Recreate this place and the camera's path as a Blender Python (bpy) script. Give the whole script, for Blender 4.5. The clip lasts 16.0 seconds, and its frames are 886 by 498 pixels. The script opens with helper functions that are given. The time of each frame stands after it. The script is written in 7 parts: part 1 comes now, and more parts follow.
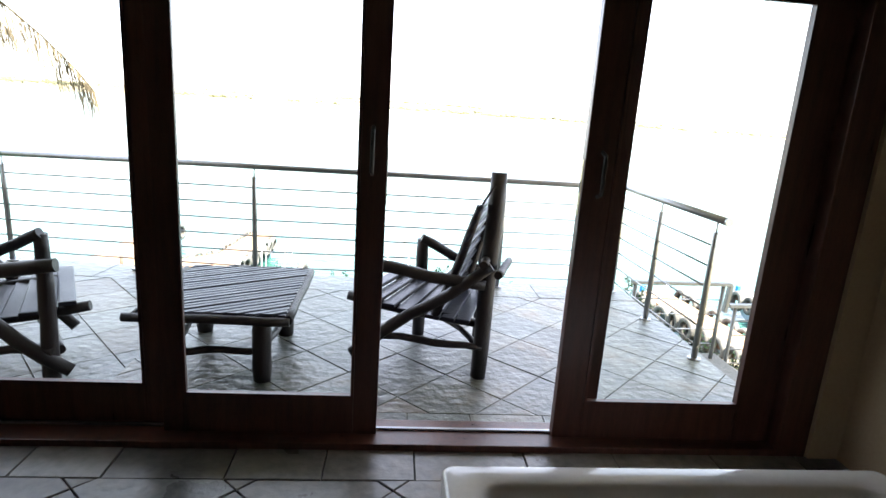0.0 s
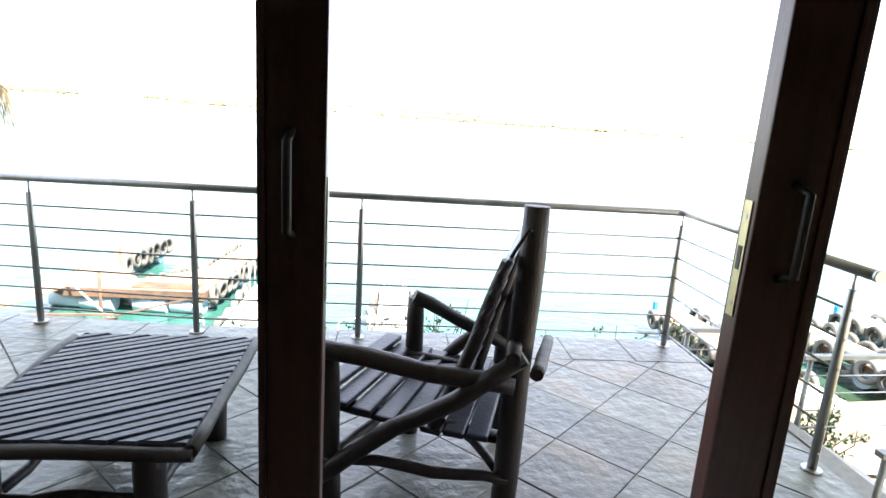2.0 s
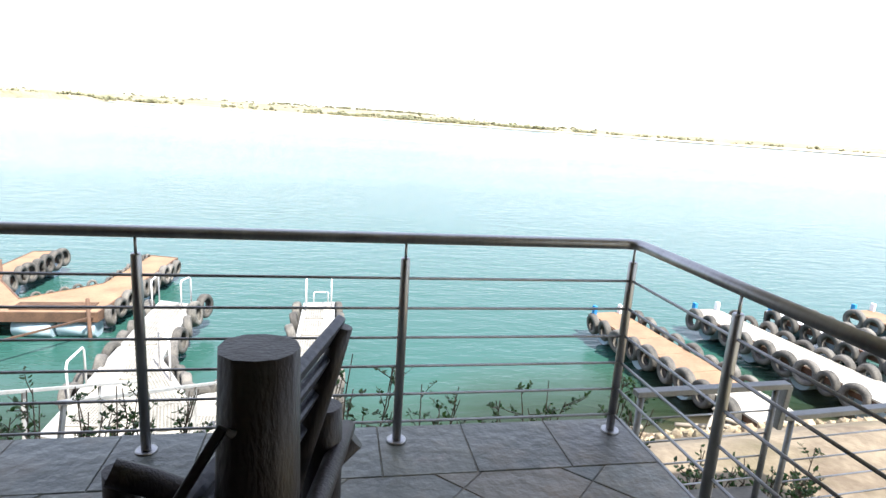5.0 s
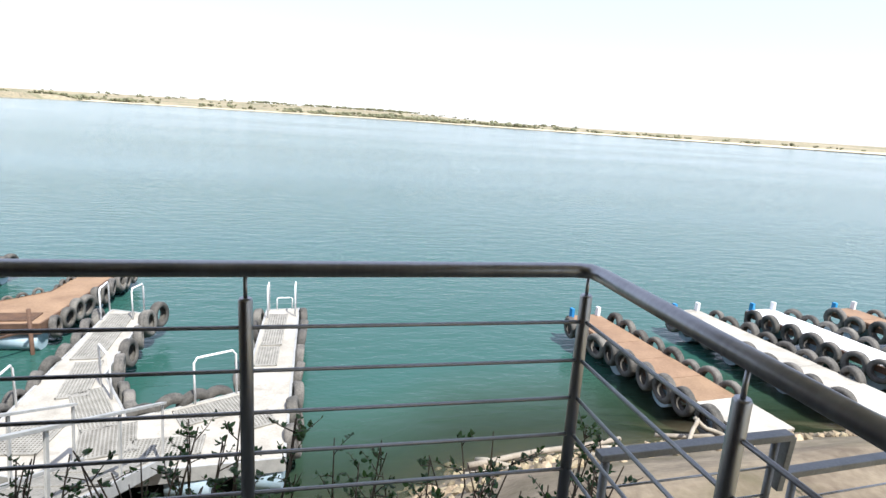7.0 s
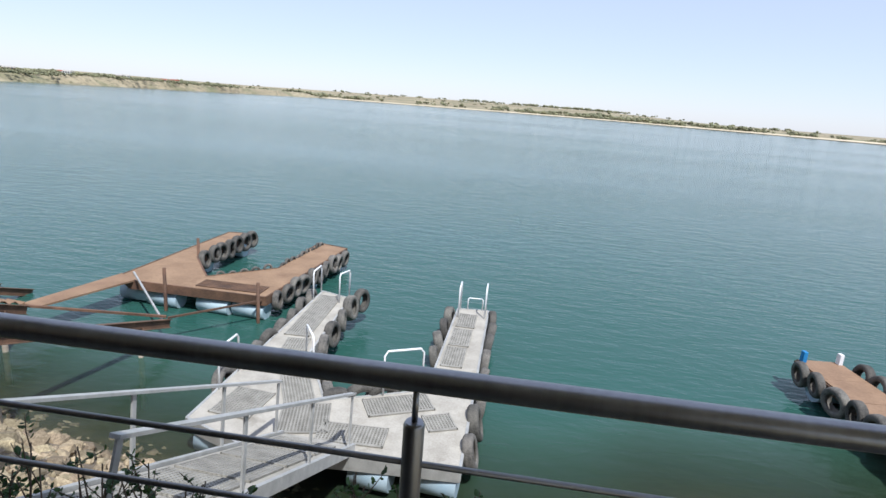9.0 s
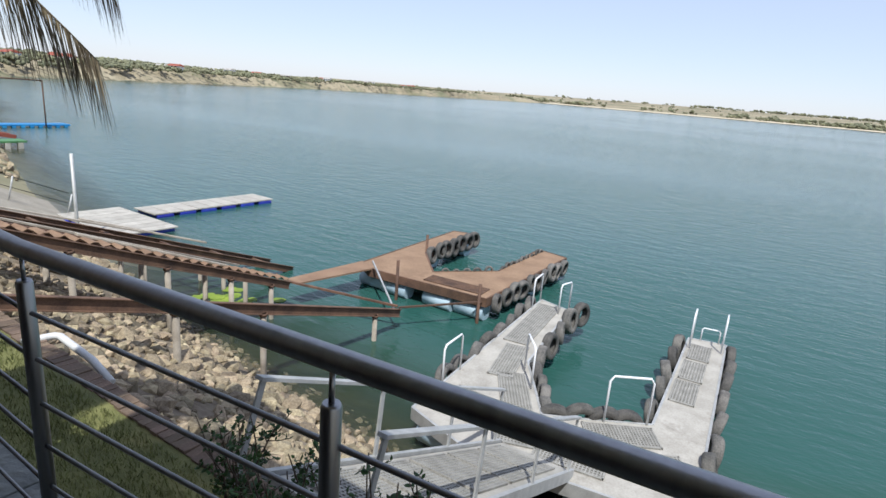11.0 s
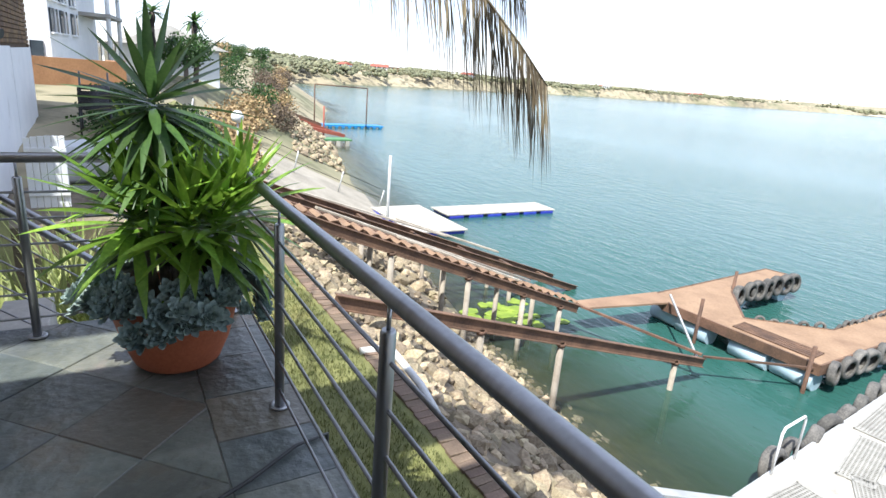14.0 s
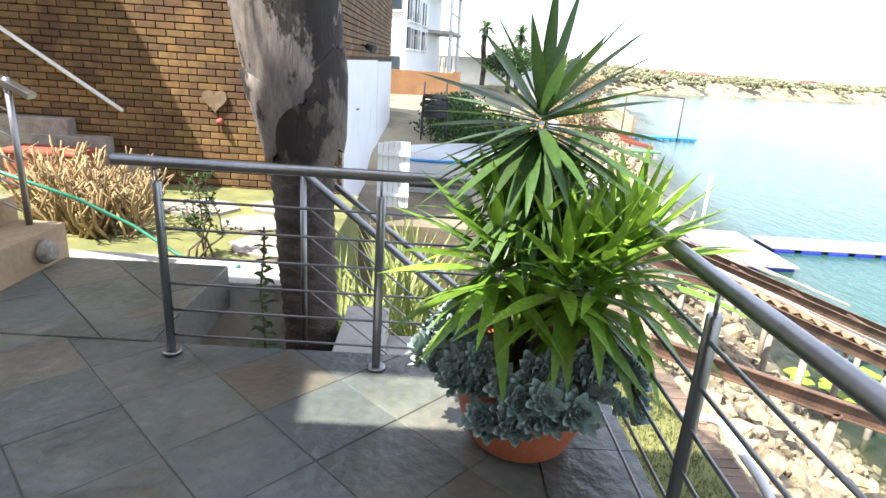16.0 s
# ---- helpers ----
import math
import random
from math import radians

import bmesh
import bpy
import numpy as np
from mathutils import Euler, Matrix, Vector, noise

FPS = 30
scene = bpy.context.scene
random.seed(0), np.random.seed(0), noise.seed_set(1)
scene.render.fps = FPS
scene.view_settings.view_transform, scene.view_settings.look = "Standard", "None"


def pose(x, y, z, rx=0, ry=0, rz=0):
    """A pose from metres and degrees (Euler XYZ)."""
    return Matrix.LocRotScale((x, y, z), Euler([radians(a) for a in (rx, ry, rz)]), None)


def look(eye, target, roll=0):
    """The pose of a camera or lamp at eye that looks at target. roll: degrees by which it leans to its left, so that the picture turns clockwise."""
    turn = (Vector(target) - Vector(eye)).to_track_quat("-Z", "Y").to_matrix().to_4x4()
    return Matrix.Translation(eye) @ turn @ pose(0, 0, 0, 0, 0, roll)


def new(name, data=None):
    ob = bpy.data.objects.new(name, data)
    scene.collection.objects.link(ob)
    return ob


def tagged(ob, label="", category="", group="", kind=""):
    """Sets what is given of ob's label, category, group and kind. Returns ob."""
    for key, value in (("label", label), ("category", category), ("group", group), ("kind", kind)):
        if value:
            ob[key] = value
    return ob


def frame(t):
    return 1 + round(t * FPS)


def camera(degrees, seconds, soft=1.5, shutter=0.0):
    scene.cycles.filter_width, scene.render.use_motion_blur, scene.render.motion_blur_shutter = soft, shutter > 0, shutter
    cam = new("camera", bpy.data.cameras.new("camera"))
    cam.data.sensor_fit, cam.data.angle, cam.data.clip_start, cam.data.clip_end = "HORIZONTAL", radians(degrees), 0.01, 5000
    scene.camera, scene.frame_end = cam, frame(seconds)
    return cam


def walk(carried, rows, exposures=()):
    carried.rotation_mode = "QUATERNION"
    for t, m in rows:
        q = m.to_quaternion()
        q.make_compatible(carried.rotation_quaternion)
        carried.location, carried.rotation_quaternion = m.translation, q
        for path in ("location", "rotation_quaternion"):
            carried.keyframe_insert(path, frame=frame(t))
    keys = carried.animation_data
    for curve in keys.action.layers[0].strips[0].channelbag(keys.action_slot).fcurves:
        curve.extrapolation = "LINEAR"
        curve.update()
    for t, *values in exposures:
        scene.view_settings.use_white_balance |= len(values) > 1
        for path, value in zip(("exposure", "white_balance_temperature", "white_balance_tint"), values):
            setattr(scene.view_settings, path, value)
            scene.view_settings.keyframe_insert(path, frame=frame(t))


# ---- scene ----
cam = camera(75.1, 16.0)
PATH = [
    (0, (0.996, 1.296, 1.513), (1.179, 3.232, 1.045), 3.9),
    (0.5, (1.034, 1.576, 1.493), (1.204, 3.515, 1.036), 3.8),
    (1, (1.037, 1.884, 1.476), (1.206, 3.827, 1.036), 3.8),
    (1.5, (1.019, 2.196, 1.467), (1.197, 4.138, 1.021), 4.4),
    (2, (1.084, 2.524, 1.47), (1.266, 4.466, 1.028), 3.8),
    (2.5, (1.134, 2.786, 1.47), (1.326, 4.728, 1.031), 3.9),
    (3, (1.211, 3.01, 1.482), (1.435, 4.947, 1.038), 3.9),
    (3.5, (1.313, 3.22, 1.488), (1.58, 5.153, 1.052), 3.8),
    (4, (1.412, 3.414, 1.474), (1.711, 5.343, 1.038), 3.6),
    (4.5, (1.527, 3.613, 1.469), (1.867, 5.535, 1.032), 3.7),
    (7, (2.157, 4.534, 1.408), (2.593, 6.436, 0.969), 3.6),
    (7.5, (2.223, 4.733, 1.404), (2.599, 6.646, 0.957), 3.4),
    (8, (2.214, 4.955, 1.422), (2.491, 6.883, 0.967), 3.5),
    (8.5, (2.171, 5.149, 1.417), (2.249, 7.093, 0.953), 4.0),
    (9, (2.106, 5.233, 1.457), (1.883, 7.16, 0.969), 4.4),
    (9.5, (1.962, 5.291, 1.476), (1.491, 7.168, 0.972), 4.5),
    (10, (1.833, 5.339, 1.431), (1.193, 7.163, 0.919), 4.5),
    (12.5, (0.723, 5.539, 1.467), (-0.444, 7.069, 0.923), 5.0),
    (13, (0.417, 5.576, 1.44), (-0.837, 7.034, 0.892), 5.0),
    (13.5, (0.146, 5.659, 1.424), (-1.228, 7.001, 0.867), 5.1),
    (14, (-0.069, 5.627, 1.46), (-1.61, 6.766, 0.885), 4.8),
    (14.5, (-0.272, 5.616, 1.477), (-1.948, 6.532, 0.884), 5.1),
    (15, (-0.512, 5.591, 1.461), (-2.268, 6.337, 0.86), 4.8),
    (15.5, (-0.764, 5.585, 1.422), (-2.595, 6.116, 0.819), 4.5),
    (16, (-0.984, 5.533, 1.414), (-2.87, 5.778, 0.796), 3.9),
]
EXPOSE = [(0, 3.5, 6650, 10), (2.0, 3.4, 6650, 10), (3.5, 2.75, 6550, 10), (4.5, 2.15, 6400, 10), (7, 1.2, 6150, 10), (8.5, 0.82, 5850, 10), (9, 0.62, 5900, 10), (10, 0.3, 5900, 10), (12.5, 1.22, 5900, 9), (14, 1.45, 6000, 9), (15.2, 1.72, 6200, 9), (16, 2.15, 6400, 9)]
walk(cam, [(t, look(eye, target, roll)) for t, eye, target, roll in PATH], EXPOSE)

# The terrace front bends at one post: west of it terrace, garden and lake lie askew to the house.
BEND = Vector((-0.155, 6.2, 0))
GARDEN = Matrix.Translation(BEND) @ Matrix.Rotation(radians(-5.6), 4, "Z") @ Matrix.Translation(-BEND)


def garden(x, y):
    """A place in the garden's own plan, given in the house's."""
    v = GARDEN @ Vector((x, y, 0))
    return v.x, v.y


# ---- world and sun ----
SUN_FROM = GARDEN.to_3x3() @ Vector((0.35, -0.50, 1.0)).normalized()
world = bpy.data.worlds.new("world")
scene.world = world
world.use_nodes = True
wn = world.node_tree
sky = wn.nodes.new("ShaderNodeTexSky")
sky.sky_type = "NISHITA"
sky.sun_disc = False
sky.sun_elevation = math.asin(SUN_FROM.z)
sky.sun_rotation = math.atan2(SUN_FROM.x, SUN_FROM.y)
sky.dust_density = 0.3
# summer haze evens the clear sky out
haze = wn.nodes.new("ShaderNodeMix")
haze.data_type = "RGBA"
haze.inputs[0].default_value = 0.74
haze.inputs[7].default_value = (2.8, 2.88, 3.4, 1)
wn.links.new(sky.outputs[0], haze.inputs[6])
wn.links.new(haze.outputs[2], wn.nodes["Background"].inputs[0])
wn.nodes["Background"].inputs[1].default_value = 0.15
sun = new("sun", bpy.data.lights.new("sun", "SUN"))
sun.data.energy, sun.data.angle, sun.data.color = 3.6, radians(0.6), (1.0, 0.95, 0.86)
sun.matrix_world = look(SUN_FROM * 50, (0, 0, 0))

# ---- materials ----
def surf(name, c1, c2, scale=6.0, rough=0.6, bump=0.3, metal=0.0, vary=0.0, fine=60.0, stretch=(1, 1, 1), dist=0.01, island=False):
    """A node material: two scales of noise between two colours, bump, and a chance tint per object."""
    m = bpy.data.materials.new(name)
    m.use_nodes = True
    t = m.node_tree
    p = t.nodes["Principled BSDF"]
    n = t.nodes.new
    tc, mp = n("ShaderNodeTexCoord"), n("ShaderNodeMapping")
    mp.inputs["Scale"].default_value = stretch
    t.links.new(tc.outputs["Object"], mp.inputs[0])
    a, b = n("ShaderNodeTexNoise"), n("ShaderNodeTexNoise")
    for q, s, d in ((a, scale, 5), (b, fine, 6)):
        q.inputs["Scale"].default_value, q.inputs["Detail"].default_value = s, d
        t.links.new(mp.outputs[0], q.inputs["Vector"])
    mix = n("ShaderNodeMix")
    mix.data_type = "FLOAT"
    mix.inputs[0].default_value = 0.4
    t.links.new(a.outputs[0], mix.inputs[2])
    t.links.new(b.outputs[0], mix.inputs[3])
    ramp = n("ShaderNodeValToRGB")
    ramp.color_ramp.elements[0].position, ramp.color_ramp.elements[1].position = 0.36, 0.64
    ramp.color_ramp.elements[0].color, ramp.color_ramp.elements[1].color = (*c1, 1), (*c2, 1)
    t.links.new(mix.outputs[0], ramp.inputs[0])
    out = ramp.outputs[0]
    if vary:
        if island:
            rnd = n("ShaderNodeNewGeometry").outputs["Random Per Island"]
        else:
            rnd = n("ShaderNodeObjectInfo").outputs["Random"]
        hsv, mr, mh = n("ShaderNodeHueSaturation"), n("ShaderNodeMapRange"), n("ShaderNodeMapRange")
        mr.inputs["To Min"].default_value, mr.inputs["To Max"].default_value = 1 - vary, 1 + vary
        mh.inputs["To Min"].default_value, mh.inputs["To Max"].default_value = 0.5 - vary * 0.02, 0.5 + vary * 0.03
        sc = n("ShaderNodeMath")
        sc.operation = "MULTIPLY"
        sc.inputs[1].default_value = 7.31
        fr = n("ShaderNodeMath")
        fr.operation = "FRACT"
        t.links.new(rnd, mr.inputs[0])
        t.links.new(rnd, sc.inputs[0])
        t.links.new(sc.outputs[0], fr.inputs[0])
        t.links.new(fr.outputs[0], mh.inputs[0])
        t.links.new(mr.outputs[0], hsv.inputs["Value"])
        t.links.new(mh.outputs[0], hsv.inputs["Hue"])
        t.links.new(out, hsv.inputs["Color"])
        out = hsv.outputs[0]
    t.links.new(out, p.inputs["Base Color"])
    p.inputs["Metallic"].default_value = metal
    rr = n("ShaderNodeMapRange")
    rr.inputs["To Min"].default_value, rr.inputs["To Max"].default_value = max(rough - 0.12, 0.03), min(rough + 0.12, 1)
    t.links.new(a.outputs[0], rr.inputs[0])
    t.links.new(rr.outputs[0], p.inputs["Roughness"])
    if bump:
        bp = n("ShaderNodeBump")
        bp.inputs["Strength"].default_value, bp.inputs["Distance"].default_value = bump, dist
        t.links.new(mix.outputs[0], bp.inputs["Height"])
        t.links.new(bp.outputs[0], p.inputs["Normal"])
    return m


def patches(m, colour, scale, lo, hi, stretch=(1, 1, 1)):
    """Adds patches of another colour, stains among them, where a coarse noise runs high."""
    t = m.node_tree
    p = t.nodes["Principled BSDF"]
    old = p.inputs["Base Color"].links[0].from_socket
    tc, mp, q, mr, mx = [t.nodes.new(k) for k in ("ShaderNodeNewGeometry", "ShaderNodeMapping", "ShaderNodeTexNoise", "ShaderNodeMapRange", "ShaderNodeMix")]
    mp.inputs["Scale"].default_value = stretch
    q.inputs["Scale"].default_value, q.inputs["Detail"].default_value = scale, 6
    q.inputs["Roughness"].default_value = 0.65
    mr.inputs["From Min"].default_value, mr.inputs["From Max"].default_value = lo, hi
    mx.data_type = "RGBA"
    mx.inputs[7].default_value = (*colour, 1)
    t.links.new(tc.outputs["Position"], mp.inputs[0])
    t.links.new(mp.outputs[0], q.inputs["Vector"])
    t.links.new(q.outputs[0], mr.inputs[0])
    t.links.new(mr.outputs[0], mx.inputs[0])
    t.links.new(old, mx.inputs[6])
    t.links.new(mx.outputs[2], p.inputs["Base Color"])


STEEL_G = surf("dull_grey_steel", (0.14, 0.145, 0.145), (0.22, 0.225, 0.22), 8, 0.5, 0.05, 0.6)
STEEL = surf("brushed_steel", (0.29, 0.292, 0.298), (0.39, 0.393, 0.40), 8, 0.38, 0.05, 1.0, stretch=(1, 1, 0.1))
STEEL_BAR = surf("dull_steel_bar", (0.22, 0.22, 0.225), (0.30, 0.30, 0.305), 8, 0.42, 0.05, 0.9)
DARK_FRAME = surf("stained_hardwood", (0.055, 0.02, 0.015), (0.115, 0.044, 0.03), 5, 0.33, 0.15, vary=0.1, stretch=(6, 6, 0.5))
LOG = surf("dark_log", (0.010, 0.0078, 0.0085), (0.023, 0.0175, 0.019), 7, 0.5, 0.5, vary=0.25, stretch=(3, 3, 1))
# dark wood; the blue in its colour stands for reflected sky
SLAT = surf("sky_tinted_slat", (0.014, 0.017, 0.028), (0.034, 0.04, 0.062), 6, 0.4, 0.5, vary=0.35, stretch=(1, 1, 1))
SLATE = surf("slate_tile", (0.072, 0.079, 0.066), (0.162, 0.168, 0.139), 2.6, 0.36, 1.0, vary=0.26, fine=16, dist=0.03)
SLATE_IN = surf("indoor_slate_tile", (0.085, 0.08, 0.07), (0.20, 0.185, 0.16), 3.0, 0.3, 0.5, vary=0.3, fine=22, dist=0.015)
GROUT_IN = surf("dark_grout", (0.03, 0.028, 0.026), (0.06, 0.056, 0.05), 20, 0.8, 0.3)
GROUT = surf("grout", (0.12, 0.115, 0.10), (0.19, 0.18, 0.155), 20, 0.85, 0.4)
CREAM = surf("cream_plaster", (0.36, 0.27, 0.17), (0.42, 0.32, 0.205), 2, 0.8, 0.15)
CEIL = surf("white_ceiling", (0.72, 0.71, 0.68), (0.78, 0.77, 0.74), 2, 0.85, 0.1)
ENAMEL = surf("white_enamel", (0.60, 0.565, 0.52), (0.66, 0.62, 0.58), 2, 0.14, 0.0)
BRASS = surf("brass", (0.36, 0.29, 0.17), (0.46, 0.38, 0.24), 20, 0.3, 0.05, 1.0)
BLACK = surf("black_metal", (0.015, 0.015, 0.016), (0.03, 0.03, 0.03), 20, 0.5, 0.05)
CONC = surf("concrete", (0.30, 0.28, 0.25), (0.44, 0.42, 0.38), 1.5, 0.85, 0.5, fine=25)
TERRA = surf("terracotta", (0.30, 0.075, 0.028), (0.42, 0.12, 0.05), 4, 0.65, 0.25)
LEAF = surf("yucca_leaf", (0.092, 0.184, 0.0202), (0.276, 0.432, 0.0552), 3, 0.32, 0.12, vary=0.35, island=True, stretch=(1, 1, 0.4))
LEAF_DARK = surf("yucca_leaf_old", (0.04, 0.088, 0.026), (0.10, 0.175, 0.045), 3, 0.36, 0.12, vary=0.3, island=True)
SUCC = surf("succulent", (0.13, 0.19, 0.18), (0.33, 0.40, 0.36), 9, 0.5, 0.1, vary=0.3, island=True)
BARK = surf("palm_bark", (0.075, 0.058, 0.048), (0.185, 0.15, 0.125), 3.0, 0.9, 0.8, fine=26, stretch=(1.6, 1.6, 0.6), dist=0.03)
RING = surf("palm_ringed_bark", (0.042, 0.033, 0.028), (0.12, 0.095, 0.08), 4, 0.95, 0.9, fine=30, stretch=(1, 1, 1.6), dist=0.03)
BARK2 = surf("palm_stub", (0.12, 0.10, 0.09), (0.265, 0.225, 0.20), 4, 0.9, 0.8, fine=30, stretch=(2, 2, 0.4), dist=0.02)
FROND = surf("dry_frond", (0.085, 0.065, 0.04), (0.21, 0.165, 0.095), 5, 0.7, 0.2, vary=0.3, island=True)
BRICK = surf("yellow_brick", (0.0975, 0.0484, 0.0148), (0.183, 0.103, 0.0374), 3, 0.8, 0.7, vary=0.36, fine=30)
BRICK_S = surf("yellow_brick_rest", (0.0975, 0.0484, 0.0148), (0.183, 0.103, 0.0374), 3, 0.8, 0.7, vary=0.36, fine=30, island=True)
BRICK_R = surf("red_brick", (0.119, 0.0808, 0.0553), (0.212, 0.149, 0.102), 5, 0.85, 0.6, vary=0.3, fine=40)
MORTAR = surf("mortar", (0.07, 0.042, 0.022), (0.12, 0.075, 0.042), 10, 0.9, 0.5)
WHITE = surf("white_paint", (0.70, 0.71, 0.72), (0.80, 0.80, 0.80), 2, 0.55, 0.1)
ORANGE = surf("orange_brick_wall", (0.212, 0.106, 0.0467), (0.306, 0.162, 0.0765), 2, 0.85, 0.4, fine=18)
GRASS = surf("lawn", (0.096, 0.106, 0.032), (0.216, 0.212, 0.0736), 3, 0.9, 0.9, fine=120, dist=0.03)
BLADE = surf("grass_blade", (0.096, 0.112, 0.032), (0.224, 0.228, 0.08), 4, 0.8, 0.0, vary=0.35, island=True)
SOIL = surf("bank_soil", (0.112, 0.084, 0.056), (0.24, 0.196, 0.136), 1.0, 0.95, 0.8, fine=9, dist=0.05)
ROCK = surf("rock", (0.156, 0.118, 0.072), (0.376, 0.304, 0.2), 5, 0.85, 0.7, vary=0.4, fine=25, dist=0.02)
ROCK_S = surf("rubble", (0.156, 0.118, 0.072), (0.376, 0.304, 0.2), 5, 0.85, 0.7, vary=0.45, fine=25, island=True)
GALV = surf("galvanised", (0.36, 0.36, 0.35), (0.50, 0.50, 0.48), 6, 0.55, 0.15, 0.35, vary=0.08)
MESHM = surf("weathered_mesh", (0.22, 0.21, 0.185), (0.34, 0.325, 0.29), 5, 0.7, 0.2, 0.1, vary=0.08)
DOCKTOP = surf("grey_dock_plate", (0.317, 0.294, 0.25), (0.46, 0.432, 0.377), 2.5, 0.75, 0.4, vary=0.1, fine=30)
RUST = surf("rusty_steel", (0.06, 0.034, 0.023), (0.16, 0.088, 0.054), 3, 0.8, 0.6, vary=0.2, fine=30)
RUSTDECK = surf("rusted_deck_plate", (0.203, 0.124, 0.072), (0.297, 0.192, 0.117), 1.4, 0.8, 0.35, vary=0.12, fine=18)
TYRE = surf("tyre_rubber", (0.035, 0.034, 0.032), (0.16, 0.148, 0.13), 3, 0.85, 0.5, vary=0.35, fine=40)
FLOATB = surf("pale_blue_float", (0.30, 0.42, 0.50), (0.45, 0.55, 0.60), 3, 0.5, 0.1, vary=0.15)
BLUE = surf("blue_plastic", (0.012, 0.02, 0.22), (0.03, 0.05, 0.38), 3, 0.4, 0.1, vary=0.15)
BLUE2 = surf("bright_blue_plastic", (0.01, 0.16, 0.42), (0.03, 0.28, 0.55), 3, 0.45, 0.1, vary=0.15)
GREENP = surf("green_paint", (0.05, 0.16, 0.06), (0.12, 0.26, 0.10), 3, 0.6, 0.2, vary=0.1)
REDP = surf("red_oxide", (0.22, 0.05, 0.03), (0.34, 0.10, 0.06), 3, 0.7, 0.3, vary=0.1)
TWIG = surf("twig", (0.07, 0.05, 0.035), (0.16, 0.12, 0.08), 8, 0.85, 0.3)
STRAW = surf("dry_straw", (0.20, 0.13, 0.06), (0.40, 0.29, 0.15), 8, 0.85, 0.2, vary=0.3, island=True)
SHRUB = surf("shrub_leaf", (0.02, 0.055, 0.012), (0.06, 0.12, 0.025), 5, 0.5, 0.1, vary=0.4, island=True)
FLAX = surf("flax_leaf", (0.14, 0.19, 0.045), (0.40, 0.42, 0.15), 5, 0.5, 0.1, vary=0.3, island=True, stretch=(4, 4, 0.3))
# tree colour lightened so that it carries the haze over the lake
WOODS = surf("hazed_far_trees", (0.10, 0.108, 0.06), (0.22, 0.21, 0.12), 0.1, 0.9, 0.0, vary=0.35, island=True)
LAND = surf("dry_land", (0.23, 0.191, 0.115), (0.391, 0.332, 0.217), 0.012, 0.95, 0.0, fine=0.12)
TIMBER = surf("weathered_timber", (0.25, 0.21, 0.16), (0.42, 0.37, 0.30), 4, 0.85, 0.4, vary=0.2, stretch=(1, 1, 1))
GLASSY = surf("dark_window_pane", (0.03, 0.04, 0.05), (0.06, 0.075, 0.09), 2, 0.08, 0.0)
HOSE = surf("green_hose", (0.02, 0.16, 0.10), (0.04, 0.24, 0.15), 8, 0.45, 0.0)
CABLE = surf("black_cable", (0.012, 0.012, 0.012), (0.025, 0.025, 0.025), 8, 0.5, 0.0)
PALE_CONC = surf("sandy_concrete", (0.23, 0.204, 0.157), (0.357, 0.319, 0.255), 0.9, 0.85, 0.4, fine=12)
STEPS_M = surf("sandstone_step", (0.264, 0.183, 0.102), (0.399, 0.297, 0.187), 2.5, 0.8, 0.5, fine=25)
HEART = surf("weathered_brown_metal", (0.13, 0.085, 0.05), (0.25, 0.175, 0.11), 9, 0.7, 0.5, 0.2)
PVC = surf("dusty_pvc", (0.52, 0.52, 0.50), (0.68, 0.68, 0.66), 4, 0.5, 0.1)
SAND = surf("beach_sand", (0.45, 0.378, 0.252), (0.594, 0.513, 0.369), 0.02, 0.95, 0.0, fine=0.2)
WEED = surf("water_weed", (0.10, 0.16, 0.015), (0.26, 0.34, 0.04), 3, 0.7, 0.3)
MUD = surf("weedy_lake_mud", (0.022, 0.024, 0.018), (0.085, 0.07, 0.035), 0.7, 0.9, 0.5, fine=6)
STONEG = surf("grey_stone", (0.17, 0.145, 0.119), (0.34, 0.306, 0.264), 8, 0.9, 0.8, fine=50, dist=0.02)

patches(SLATE, (0.15, 0.105, 0.058), 1.3, 0.54, 0.74)
patches(SLATE, (0.078, 0.09, 0.10), 0.9, 0.52, 0.70, (1.3, 0.7, 1))
patches(SLATE, (0.20, 0.185, 0.16), 3.5, 0.60, 0.72)
# near-black blotches put the shade of torn cavities into the bark colour
patches(BARK, (0.035, 0.027, 0.023), 3.2, 0.49, 0.53, (1, 1, 0.45))
patches(BARK2, (0.03, 0.024, 0.02), 2.6, 0.52, 0.55, (1, 1, 0.5))


def some_tinted(m, colour, share, times):
    """Gives a share of the pieces another stone colour, by chance."""
    t = m.node_tree
    p = t.nodes["Principled BSDF"]
    old = p.inputs["Base Color"].links[0].from_socket
    oi, mu, fr, mr, mx = [t.nodes.new(k) for k in ("ShaderNodeObjectInfo", "ShaderNodeMath", "ShaderNodeMath", "ShaderNodeMapRange", "ShaderNodeMix")]
    mu.operation, mu.inputs[1].default_value = "MULTIPLY", times
    fr.operation = "FRACT"
    mr.inputs["From Min"].default_value, mr.inputs["From Max"].default_value = 1 - share, 1 - share * 0.4
    mr.inputs["To Max"].default_value = 0.34
    mx.data_type = "RGBA"
    mx.inputs[7].default_value = (*colour, 1)
    t.links.new(oi.outputs["Random"], mu.inputs[0])
    t.links.new(mu.outputs[0], fr.inputs[0])
    t.links.new(fr.outputs[0], mr.inputs[0])
    t.links.new(mr.outputs[0], mx.inputs[0])
    t.links.new(old, mx.inputs[6])
    t.links.new(mx.outputs[2], p.inputs["Base Color"])


